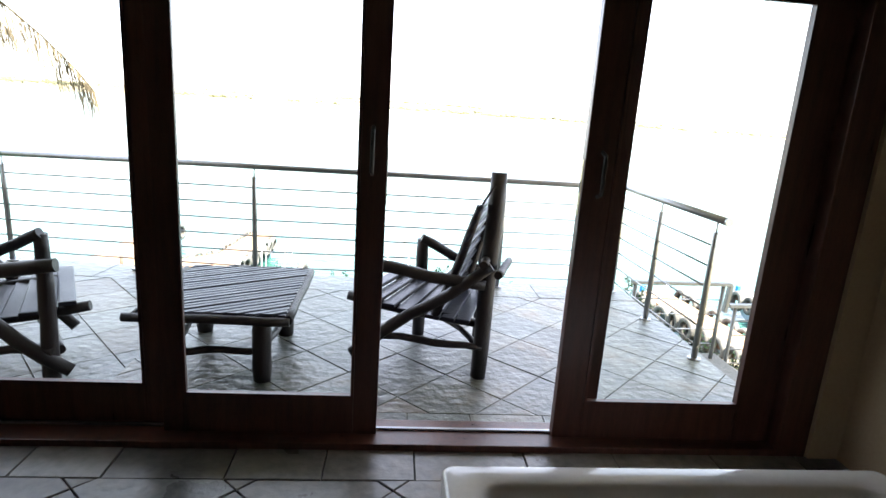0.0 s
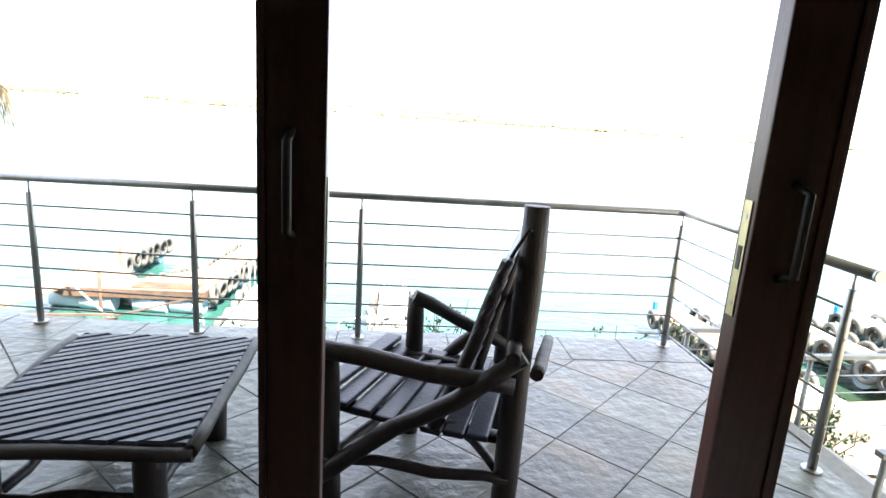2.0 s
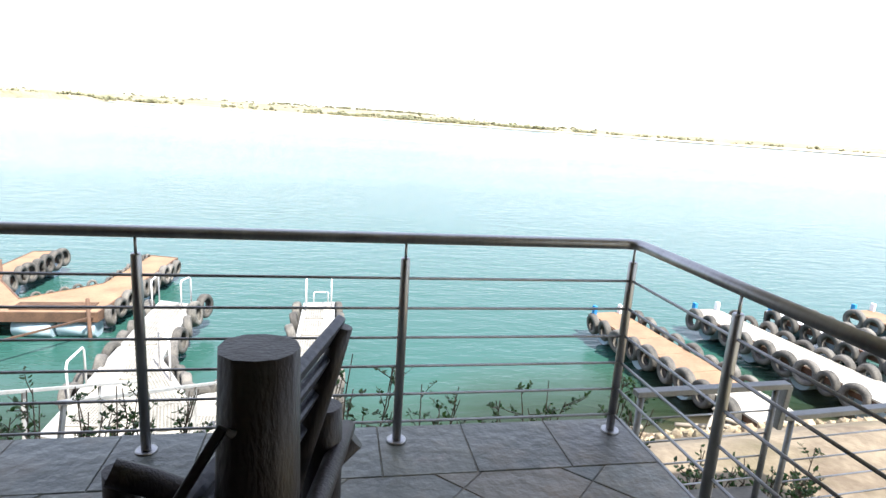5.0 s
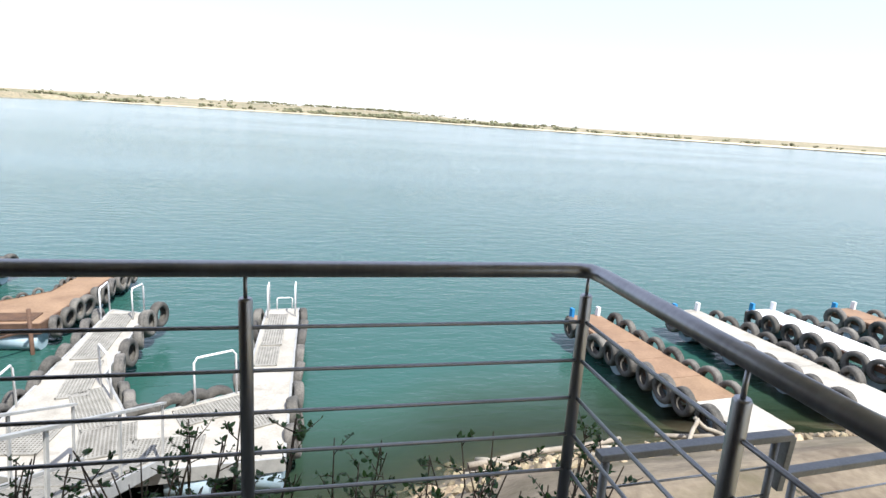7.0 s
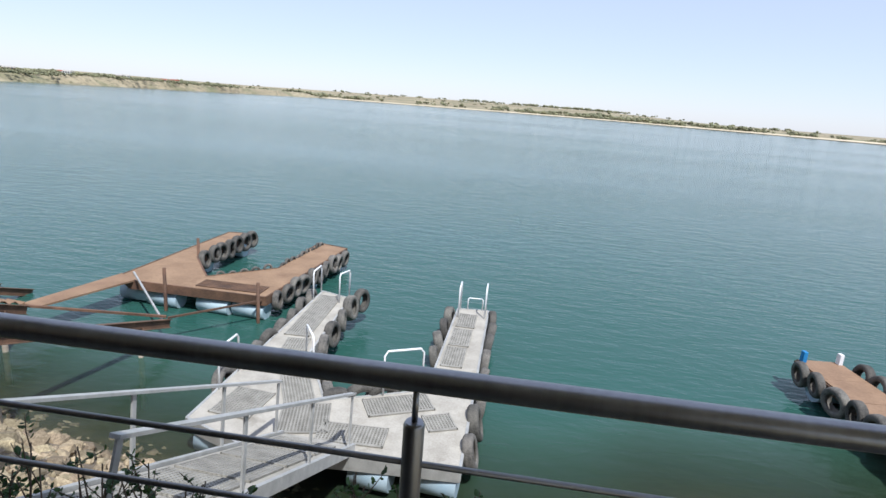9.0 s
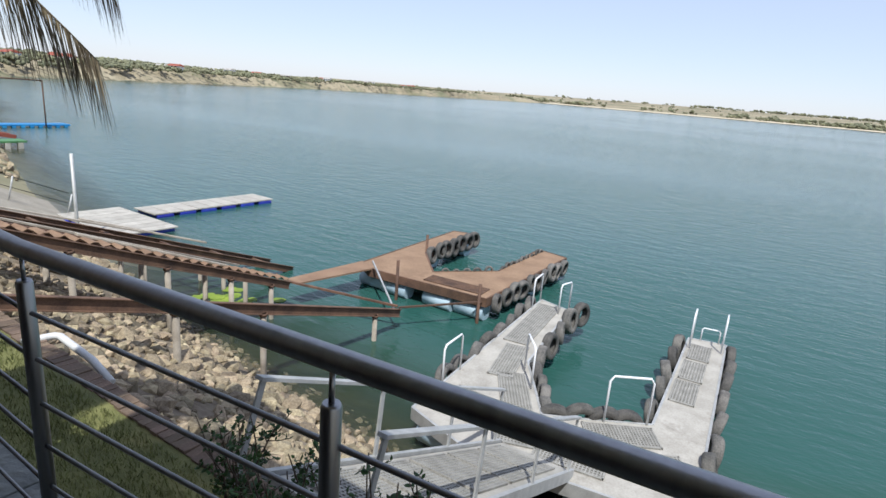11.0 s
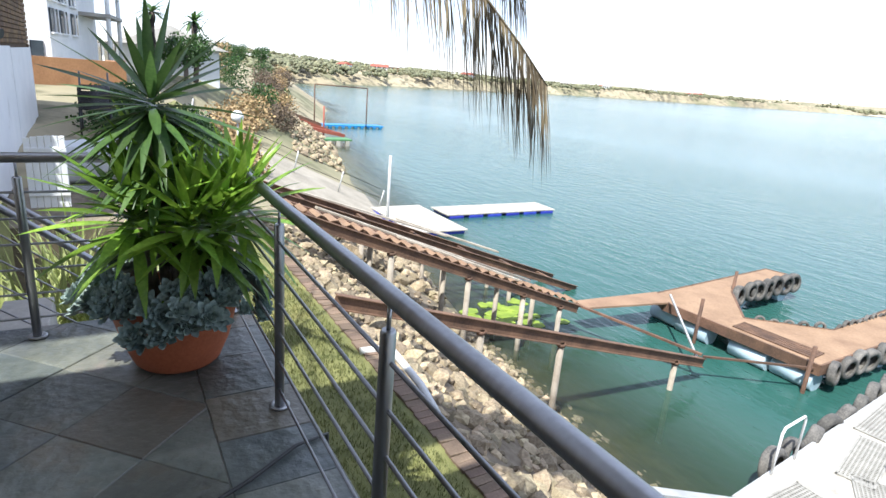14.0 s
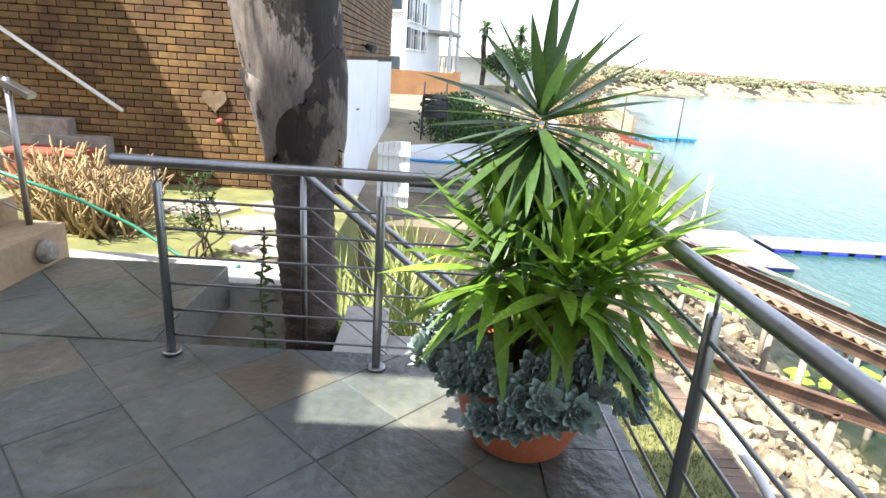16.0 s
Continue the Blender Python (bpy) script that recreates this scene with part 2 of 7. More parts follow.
some_tinted(SLATE, (0.078, 0.105, 0.112), 0.36, 17.3)
some_tinted(SLATE, (0.17, 0.12, 0.072), 0.24, 41.7)
some_tinted(SLATE_IN, (0.06, 0.085, 0.11), 0.4, 23.9)
patches(SLATE_IN, (0.20, 0.135, 0.07), 1.1, 0.58, 0.74)
# darker blotches across the bricks, scattered by noise
patches(BRICK, (0.075, 0.033, 0.015), 1.3, 0.48, 0.64)
patches(BRICK_S, (0.075, 0.033, 0.015), 1.3, 0.48, 0.64)
patches(GRASS, (0.32, 0.28, 0.11), 0.9, 0.54, 0.74)
patches(BLADE, (0.32, 0.29, 0.11), 0.9, 0.54, 0.74)
patches(DOCKTOP, (0.17, 0.15, 0.12), 1.6, 0.58, 0.78)
patches(RUSTDECK, (0.15, 0.085, 0.05), 1.2, 0.55, 0.8)
patches(SOIL, (0.10, 0.085, 0.045), 0.7, 0.5, 0.7)
patches(WHITE, (0.42, 0.40, 0.36), 1.5, 0.62, 0.85)


def translucent(m, amount):
    """Lets some light through a leaf."""
    t = m.node_tree
    p = t.nodes["Principled BSDF"]
    tl, mx = t.nodes.new("ShaderNodeBsdfTranslucent"), t.nodes.new("ShaderNodeMixShader")
    t.links.new(p.inputs["Base Color"].links[0].from_socket, tl.inputs["Color"])
    mx.inputs[0].default_value = amount
    t.links.new(p.outputs[0], mx.inputs[1])
    t.links.new(tl.outputs[0], mx.inputs[2])
    t.links.new(mx.outputs[0], t.nodes["Material Output"].inputs[0])


for leafy_material in (LEAF, LEAF_DARK, SHRUB, FLAX, BLADE):
    translucent(leafy_material, 0.3)
patches(LAND, (0.11, 0.095, 0.055), 0.3, 0.5, 0.62)
patches(LAND, (0.12, 0.13, 0.06), 0.02, 0.5, 0.68)


def glass_material():
    m = bpy.data.materials.new("window_glass")
    m.use_nodes = True
    t = m.node_tree
    t.nodes.remove(t.nodes["Principled BSDF"])
    tr, gl, lw, fr, mx = [t.nodes.new(k) for k in ("ShaderNodeBsdfTransparent", "ShaderNodeBsdfGlossy", "ShaderNodeLayerWeight", "ShaderNodeMath", "ShaderNodeMixShader")]
    tr.inputs[0].default_value = (0.93, 0.95, 0.94, 1)
    gl.inputs["Roughness"].default_value = 0.02
    fr.operation, fr.inputs[1].default_value = "POWER", 5.0
    fr.use_clamp = True
    t.links.new(lw.outputs["Facing"], fr.inputs[0])
    t.links.new(fr.outputs[0], mx.inputs[0])
    t.links.new(tr.outputs[0], mx.inputs[1])
    t.links.new(gl.outputs[0], mx.inputs[2])
    t.links.new(mx.outputs[0], t.nodes["Material Output"].inputs[0])
    return m


GLASS = glass_material()


def water_material():
    """Turbid green water: clear in the shallows by the depth stored on the sheet, wind ripples in two sizes."""
    m = bpy.data.materials.new("lake_water")
    m.use_nodes = True
    t = m.node_tree
    n = t.nodes.new
    p = t.nodes["Principled BSDF"]
    geo, at = n("ShaderNodeNewGeometry"), n("ShaderNodeAttribute")
    at.attribute_name = "depth"
    ramp = n("ShaderNodeValToRGB")
    ramp.color_ramp.elements[0].color = (0.038, 0.050, 0.022, 1)
    ramp.color_ramp.elements[1].color = (0.025, 0.082, 0.068, 1)
    ramp.color_ramp.elements[1].position = 0.75
    t.links.new(at.outputs["Fac"], ramp.inputs[0])
    t.links.new(ramp.outputs[0], p.inputs["Base Color"])
    al = n("ShaderNodeMapRange")
    al.inputs["From Min"].default_value, al.inputs["From Max"].default_value = 0.0, 0.55
    al.inputs["To Min"].default_value, al.inputs["To Max"].default_value = 0.28, 1.0
    t.links.new(at.outputs["Fac"], al.inputs[0])
    t.links.new(al.outputs[0], p.inputs["Alpha"])
    p.inputs["Roughness"].default_value = 0.11
    p.inputs["IOR"].default_value = 1.33
    p.inputs["Specular IOR Level"].default_value = 0.4
    heights = []
    for scale, sx, sy, det in ((1.5, 0.6, 1.5, 4), (5.0, 0.7, 1.4, 3), (0.014, 0.45, 1.8, 4)):
        mp, w = n("ShaderNodeMapping"), n("ShaderNodeTexNoise")
        mp.inputs["Scale"].default_value = (sx, sy, 1)
        mp.inputs["Rotation"].default_value = (0, 0, 0.35)
        w.inputs["Scale"].default_value, w.inputs["Detail"].default_value = scale, det
        t.links.new(geo.outputs["Position"], mp.inputs[0])
        t.links.new(mp.outputs[0], w.inputs["Vector"])
        heights.append(w)
    mul, add = n("ShaderNodeMath"), n("ShaderNodeMath")
    mul.operation, mul.inputs[1].default_value = "MULTIPLY", 0.35
    add.operation = "ADD"
    t.links.new(heights[1].outputs[0], mul.inputs[0])
    t.links.new(heights[0].outputs[0], add.inputs[0])
    t.links.new(mul.outputs[0], add.inputs[1])
    b = n("ShaderNodeBump")
    b.inputs["Distance"].default_value = 0.13
    st = n("ShaderNodeMapRange")
    st.inputs["From Min"].default_value, st.inputs["From Max"].default_value = 0.35, 0.65
    st.inputs["To Min"].default_value, st.inputs["To Max"].default_value = 0.30, 0.95
    t.links.new(heights[2].outputs[0], st.inputs[0])
    t.links.new(st.outputs[0], b.inputs["Strength"])
    t.links.new(add.outputs[0], b.inputs["Height"])
    t.links.new(b.outputs[0], p.inputs["Normal"])
    return m


WATER = water_material()


# ---- mesh helpers ----
def part(name, bm, material, parent=None, label="", smooth=False):
    """Links a bmesh as one mesh object under a thing or a part."""
    me = bpy.data.meshes.new(name)
    bm.to_mesh(me)
    bm.free()
    me.materials.append(material)
    if smooth:
        for f in me.polygons:
            f.use_smooth = True
    ob = new(name, me)
    ob.parent = parent
    if label:
        ob["label"] = label
    return ob


def shared(name, mesh, parent, m):
    """One more object on a mesh that others use too."""
    ob = new(name, mesh)
    ob.parent = parent
    ob.matrix_local = m
    return ob


def thing(name, label, category, group="", at=(0, 0, 0), kind="", turn=0):
    ob = new(name)
    ob.empty_display_size = 0.1
    ob.matrix_world = pose(*at, 0, 0, turn)
    return tagged(ob, label, category, group, kind)


def box(bm, x0, y0, z0, x1, y1, z1, m=None, bevel=0.0):
    vs = [bm.verts.new((x, y, z)) for x in (x0, x1) for y in (y0, y1) for z in (z0, z1)]
    fs = [bm.faces.new([vs[i] for i in q]) for q in ((0, 1, 3, 2), (4, 6, 7, 5), (0, 4, 5, 1), (2, 3, 7, 6), (0, 2, 6, 4), (1, 5, 7, 3))]
    if bevel:
        es = list({e for f in fs for e in f.edges})
        r = bmesh.ops.bevel(bm, geom=es, offset=bevel, segments=2, affect="EDGES", profile=0.6)
        vs = list({v for v in vs if v.is_valid} | set(r["verts"]))
    if m is not None:
        for v in vs:
            v.co = m @ v.co
    return vs


def boxed(name, x0, y0, z0, x1, y1, z1, material, parent=None, bevel=0.004, label=""):
    bm = bmesh.new()
    box(bm, x0, y0, z0, x1, y1, z1, None, bevel)
    return part(name, bm, material, parent, label)


def tube(bm, pts, radii, seg=10, caps=True, wob=0.0):
    """A round bar through points; radii: one, or one a point; wob: uneven as grown wood."""
    pts = [Vector(p) for p in pts]
    if not hasattr(radii, "__len__"):
        radii = [radii] * len(pts)
    rings = []
    up = None
    for i, p in enumerate(pts):
        d = (pts[min(i + 1, len(pts) - 1)] - pts[max(i - 1, 0)]).normalized()
        if up is None:
            up = Vector((0, 0, 1)) if abs(d.z) < 0.9 else Vector((1, 0, 0))
        a = d.cross(up).normalized()
        b = d.cross(a).normalized()
        up = -b if up.dot(-b) > 0 else b
        a = d.cross(up).normalized()
        b = a.cross(d).normalized()
        ring = []
        for k in range(seg):
            w = 2 * math.pi * k / seg
            r = radii[i] * (1 + wob * noise.noise(p * 6 + Vector((math.cos(w), math.sin(w), i * 0.3)) * 1.2))
            ring.append(bm.verts.new(p + (a * math.cos(w) + b * math.sin(w)) * r))
        rings.append(ring)
    for r0, r1 in zip(rings, rings[1:]):
        for k in range(seg):
            f = bm.faces.new((r0[k], r0[(k + 1) % seg], r1[(k + 1) % seg], r1[k]))
            f.smooth = True
    if caps:
        bm.faces.new(rings[0][::-1])
        bm.faces.new(rings[-1])


def bar(name, pts, r, material, parent=None, seg=10, label="", wob=0.0):
    bm = bmesh.new()
    tube(bm, pts, r, seg, True, wob)
    bmesh.ops.recalc_face_normals(bm, faces=bm.faces)
    return part(name, bm, material, parent, label)


def along(a, b, n, bend=0.0, seed=0):
    """Points from a to b with a slight natural bend."""
    a, b = Vector(a), Vector(b)
    out = []
    for i in range(n + 1):
        f = i / n
        k = Vector((noise.noise((f * 2.3, seed, 0.5)), noise.noise((f * 2.3, seed, 4.5)), noise.noise((f * 2.3, seed, 9.5))))
        out.append(a.lerp(b, f) + k * bend * math.sin(math.pi * f))
    return out


def log(name, a, b, r, parent, bend=0.02, seed=0, material=None, seg=12, taper=0.9):
    pts = along(a, b, 7, bend, seed)
    rad = [r * (1 - (1 - taper) * i / 7) for i in range(8)]
    rad[0] *= 0.93
    rad[-1] *= 0.93
    return bar(name, pts, rad, material or LOG, parent, seg, wob=0.12)


def sheet_mesh(bm, rows):
    """A grid of faces through rows of points."""
    g = [[bm.verts.new(p) for p in r] for r in rows]
    for r0, r1 in zip(g, g[1:]):
        for k in range(len(r0) - 1):
            bm.faces.new((r0[k], r0[k + 1], r1[k + 1], r1[k]))
    return g


def slab_poly(bm, pts, z0, z1):
    """A flat plate with an outline."""
    lo = [bm.verts.new((x, y, z0)) for x, y in pts]
    hi = [bm.verts.new((x, y, z1)) for x, y in pts]
    bm.faces.new(hi)
    bm.faces.new(lo[::-1])
    n = len(pts)
    for i in range(n):
        bm.faces.new((lo[i], lo[(i + 1) % n], hi[(i + 1) % n], hi[i]))
    bmesh.ops.recalc_face_normals(bm, faces=bm.faces)


def clip_poly(pts, x0, y0, x1, y1):
    """An outline cut to a rectangle."""
    for axis, lim, sign in ((0, x0, 1), (0, x1, -1), (1, y0, 1), (1, y1, -1)):
        out = []
        for i, p in enumerate(pts):
            q = pts[(i + 1) % len(pts)]
            dp, dq = (p[axis] - lim) * sign, (q[axis] - lim) * sign
            if dp >= 0:
                out.append(p)
            if dp * dq < 0:
                f = dp / (dp - dq)
                out.append((p[0] + (q[0] - p[0]) * f, p[1] + (q[1] - p[1]) * f))
        pts = out
        if len(pts) < 3:
            return []
    return pts


def inset_poly(pts, d):
    """An outline drawn in by d towards its middle (convex)."""
    n = len(pts)
    area = sum(pts[i][0] * pts[(i + 1) % n][1] - pts[(i + 1) % n][0] * pts[i][1] for i in range(n))
    s = 1 if area > 0 else -1
    lines = []
    for i in range(n):
        (ax, ay), (bx, by) = pts[i], pts[(i + 1) % n]
        l = math.hypot(bx - ax, by - ay)
        if l < 1e-6:
            continue
        nx, ny = -(by - ay) / l * s, (bx - ax) / l * s
        lines.append((ax + nx * d, ay + ny * d, bx - ax, by - ay))
    out = []
    for i in range(len(lines)):
        ax, ay, ux, uy = lines[i - 1]
        bx, by, vx, vy = lines[i]
        c = ux * vy - uy * vx
        if abs(c) < 1e-9:
            continue
        f = ((bx - ax) * vy - (by - ay) * vx) / c
        out.append((ax + ux * f, ay + uy * f))
    return out


# ---- land and water ----
WZ = -5.0
SHORE = ((-2500, 1500), (-560, 1200), (-430, 905), (-405, 645), (-372, 375), (-300, 209), (-250, 122), (-208, 70), (-186, 46), (-97, 38), (-60, 25), (-45, 21.5), (-30, 17.5), (-20, 15.2), (-11, 13.4), (-6, 12.9), (-1, 12.4), (1.5, 12.5), (3, 13.2), (4.3, 14.2), (9, 15.1), (20, 15.5), (60, 20), (2500, 300))


def shore_y(x):
    for (xa, ya), (xb, yb) in zip(SHORE, SHORE[1:]):
        if x <= xb:
            return ya + (yb - ya) * (x - xa) / (xb - xa)
    return SHORE[-1][1]


def shore_x(y):
    """The western shore, by its northing."""
    for (xa, ya), (xb, yb) in zip(SHORE, SHORE[1:]):
        if ya >= y >= yb:
            return xa + (xb - xa) * (y - ya) / (yb - ya)
    return SHORE[0][0]


def smooth01(f):
    f = min(max(f, 0.0), 1.0)
    return f * f * (3 - 2 * f)


def far_edge(x):
    """Where the lake ends on the far side."""
    return max(905 - 1.3 * max(x, 0) - 0.85 * max(-x - 550, 0), 330) + 40 * noise.noise((x * 0.0012, 1.7, 0)) + 12 * noise.noise((x * 0.01, 5.1, 0))


def ground_z(x, y):
    """Height of the land: lawn, bank, lake bed, far shore and hills."""
    yw = shore_y(x)
    bank = 4.9
    top = -1.9
    if x < -13:
        top = -1.9 - 0.9 * smooth01((-13 - x) / 5) + 1.2 * smooth01((-30 - x) / 20)
    if y < yw:
        f = (yw - y) / bank
        z = WZ + (top - WZ) * min(f, 1.0)
        if f > 1:
            if x < -9:
                z = top + (0.1 - top) * smooth01((yw - y - bank) / 6) * smooth01((-9 - x) / 3)
            z += smooth01((yw - y - bank) / 45) * (9 * math.exp(-((x + 620) / 190) ** 2 - ((y - 90) / 95) ** 2) + 5 * math.exp(-((x + 900) / 260) ** 2 - ((y - 420) / 250) ** 2)) * (1 + 0.3 * noise.noise((x * 0.006, y * 0.008, 7)))
            if x < -200:
                z += 1.4 * smooth01((-200 - x) / 200) * smooth01((yw - y - bank) / 60) * (1 + noise.noise((x * 0.01, y * 0.02, 3)))
        return z
    d = y - yw
    z = WZ - min(d * 0.45, 5.0)
    far = far_edge(x)
    if y > far - 40:
        e = y - far
        z = WZ + min(e * 0.05, 0.0) * 1.5 + smooth01(e / 60) * 2.0 + (1 - 0.7 * smooth01((x - 60) / 260)) * smooth01(e / 420) * (10 + 8 * noise.noise((x * 0.002, y * 0.001, 2))) + smooth01(e / 200) * 5 * math.exp(-((x + 1200) / 380) ** 2)
    return z


def steps(*spans):
    out = []
    for a, b, s in spans:
        v = a
        while v < b - 1e-6:
            out.append(v)
            v += s
    return out + [spans[-1][1]]


GX = steps((-2500, -1400, 100), (-1400, -200, 20), (-200, -60, 10), (-60, -16, 2), (-16, 16, 0.5), (16, 60, 3), (60, 400, 25), (400, 2500, 100))
GY = steps((-200, -20, 30), (-20, 5, 2.5), (5, 18, 0.35), (18, 60, 3), (60, 300, 12), (300, 1100, 10), (1100, 2500, 80))
bm = bmesh.new()
sheet_mesh(bm, [[(x, y, ground_z(x, y) + (0.06 * noise.noise((x * 0.9, y * 0.9, 0)) if abs(x) < 60 and y < 60 else 0)) for x in GX] for y in GY])
ground = part("ground", bm, LAND, None, smooth=True)
tagged(ground, "dry tan land sloping down to the lake", "ground", kind="structure")

bm = bmesh.new()
WX = steps((-2500, -200, 100), (-200, -30, 10), (-30, 25, 0.6), (25, 60, 5), (60, 2500, 120))
WY = steps((5, 30, 0.4), (30, 60, 5), (60, 1200, 60))
layer = bm.verts.layers.float.new("depth")
rows = sheet_mesh(bm, [[(x, y, WZ) for x in WX] for y in WY])
for r in rows:
    for v in r:
        v[layer] = min(max((WZ - ground_z(v.co.x, v.co.y)) / 2.9, 0.0), 1.0)
water = part("water", bm, WATER)
tagged(water, "blue-green lake water with small wind ripples", "lake", kind="structure")

bm = bmesh.new()
sheet_mesh(bm, [[(x, far_edge(x) + e, max(ground_z(x, far_edge(x) + e), WZ) + 0.5) for x in steps((-425, 600, 15))] for e in (-4, 6, 16, 26, 34)])
beach = part("far_beach", bm, SAND, None, smooth=True)
tagged(beach, "pale sandy beach along the far shore", "beach", kind="structure")

# ---- bank between lawn and lake ----
bm = bmesh.new()
sheet_mesh(bm, [[(x, y, ground_z(x, y) + 0.05 + 0.05 * noise.noise((x * 2, y * 2, 1))) for x in steps((-13, 16, 0.4))] for y in steps((8.1, 15.5, 0.3))])
bank = part("bank", bm, SOIL, None, smooth=True)
tagged(bank, "stony soil bank between the lawn and the water", "bank", kind="structure")
bm = bmesh.new()
sheet_mesh(bm, [[(x, shore_y(x) + e + 0.25 * noise.noise((x * 0.9, e, 4)), ground_z(x, shore_y(x) + e) + 0.13 - 0.5 * smooth01((0.5 - e) / 0.5)) for x in steps((-18, 9, 0.5))] for e in (0.1, 0.5, 1.0, 1.6, 2.3, 3.2, 4.5, 6.0, 8.0)])
bed = part("lake_bed", bm, MUD, None, smooth=True)
tagged(bed, "dark weedy mud under the clear shallows", "lake bed", kind="structure")
bm = bmesh.new()
sheet_mesh(bm, [[(x, y, -1.84 + 0.02 * noise.noise((x, y, 1))) for x in steps((-12.5, 3.0, 0.5))] for y in steps((4.6, 8.16, 0.4))])
lawn = part("lawn", bm, GRASS, None, smooth=True)
tagged(lawn, "short green lawn below the terrace, partly dry", "lawn", kind="structure")

# upper terrace by the brick house
boxed("terrace_ground", -8.3, -3.0, -2.0, -5.1, 4.55, -0.32, GRASS, None, 0.02)
tagged(bpy.data.objects["terrace_ground"], "sunlit grass patch at the foot of the brick house", "lawn", kind="structure")
boxed("terrace_paving", -5.1, -3.0, -2.0, -4.62, 4.55, -0.12, CONC, None, 0.01)
tagged(bpy.data.objects["terrace_paving"], "pale concrete path beside the slate terrace", "path", kind="structure")

# ---- slate terrace ----
boxed("floor", -0.45, 3.56, -0.3, 3.16, 6.33, -0.005, GROUT, None, 0.0)
deck = tagged(bpy.data.objects["floor"], "outdoor terrace floor of grey-brown slate tiles", "floor", kind="structure")
boxed("floor_west", -3.52, 3.2, -0.3, -0.155, 6.33, -0.012, GROUT, None, 0.0)
deck_west = tagged(bpy.data.objects["floor_west"], "western terrace floor of grey-brown slate tiles", "floor", kind="structure")
boxed("terrace_wall_front", -3.45, 6.15, -1.9, -0.155, 6.28, -0.301, CONC, None, 0.0)
tagged(bpy.data.objects["terrace_wall_front"], "plain rendered wall under the western terrace edge", "wall", kind="structure")
boxed("terrace_wall", -0.155, 6.15, -1.9, 3.1, 6.28, -0.3, CONC, None, 0.0)
tagged(bpy.data.objects["terrace_wall"], "plain rendered wall under the terrace edge", "wall", kind="structure")
boxed("terrace_wall_west", -3.45, 3.5, -1.9, -3.32, 6.15, -0.3, CONC, None, 0.0)
tagged(bpy.data.objects["terrace_wall_west"], "plain rendered wall under the terrace side", "wall", kind="structure")
boxed("floor_side", -4.62, 0.5, -0.3, -3.52, 4.12, -0.016, GROUT, None, 0.0)
side = tagged(bpy.data.objects["floor_side"], "slate floor leading round the house to the steps", "floor", kind="structure")
boxed("floor_corner", -3.52, 1.4, -0.3, -2.4, 3.2, -0.014, SLATE, None, 0.0)
tagged(bpy.data.objects["floor_corner"], "slate floor at the foot of the garden steps", "floor", kind="structure")
boxed("floor_inside", -2.6, -1.6, -0.3, 3.0, 3.44, 0.12, GROUT_IN, None, 0.0)
inside = tagged(bpy.data.objects["floor_inside"], "slate tile floor inside the room", "floor", kind="structure")

# ---- house shell ----
def wall(name, x0, y0, z0, x1, y1, z1, material, label):
    return tagged(boxed(name, x0, y0, z0, x1, y1, z1, material, None, 0.0), label, "wall", kind="structure")


wall("wall_east", 3.0, -1.6, -0.3, 3.2, 3.6, 2.75, CREAM, "cream plastered inside wall beside the glass doors")
wall("wall_south", -2.6, -1.8, -0.3, 3.2, -1.6, 2.75, CREAM, "cream plastered wall behind the room")
wall("wall_west", -2.8, -1.8, -0.3, -2.6, 3.6, 2.75, CREAM, "cream plastered side wall of the room")
wall("wall_north_east", 2.86, 3.4, -0.3, 3.0, 3.6, 2.75, CREAM, "narrow cream wall end next to the door frame")
wall("wall_north_west", -2.6, 3.4, -0.3, -1.05, 3.6, 2.75, CREAM, "cream wall west of the glass doors")
wall("wall_over_door", -1.05, 3.4, 2.16, 2.86, 3.6, 2.75, CREAM, "cream wall above the glass doors")
tagged(boxed("ceiling", -2.6, -1.6, 2.7, 3.0, 3.4, 2.82, CEIL, None, 0.0), "plain white ceiling of the room", "ceiling", kind="structure")
# unseen slab, added to keep the sun off terrace and landing
tagged(boxed("roof_slab", -1.85, -1.8, 2.83, 7.5, 6.5, 3.05, CEIL, None, 0.0), "unseen slab added overhead to shade the terrace", "roof", kind="structure")
# unseen block above the room, added and sized for the shadow it throws
wall("upper_storey", -2.6, -6.0, 3.05, 3.5, 2.6, 5.0, CREAM, "unseen storey added above the house for its shadow")
# unseen strip, added to leave a sunny band between two shadows
tagged(boxed("roof_eave", -2.9, -6.0, 5.0, -1.55, 6.9, 5.12, CEIL, None, 0.01), "unseen narrow strip added overhead to band the shade on terrace and lawn", "roof", kind="structure")

# ---- glass sliding doors ----
FLOOR_IN = 0.135
frame_ob = thing("door_1", "dark-stained hardwood frame with glass sliding doors, one leaf open", "door", kind="structure")
boxed("sill", -1.05, 3.42, FLOOR_IN - 0.1, 2.86, 3.62, FLOOR_IN + 0.025, DARK_FRAME, frame_ob)
boxed("sill_track", -1.05, 3.53, FLOOR_IN + 0.025, 2.86, 3.545, FLOOR_IN + 0.035, STEEL, frame_ob, 0.002, "worn metal track")
boxed("head", -1.05, 3.42, 2.09, 2.86, 3.62, 2.16, DARK_FRAME, frame_ob)
boxed("jamb", 2.72, 3.42, 0.145, 2.86, 3.62, 2.09, DARK_FRAME, frame_ob)
boxed("jamb", -1.05, 3.42, 0.145, -0.93, 3.62, 2.09, DARK_FRAME, frame_ob)


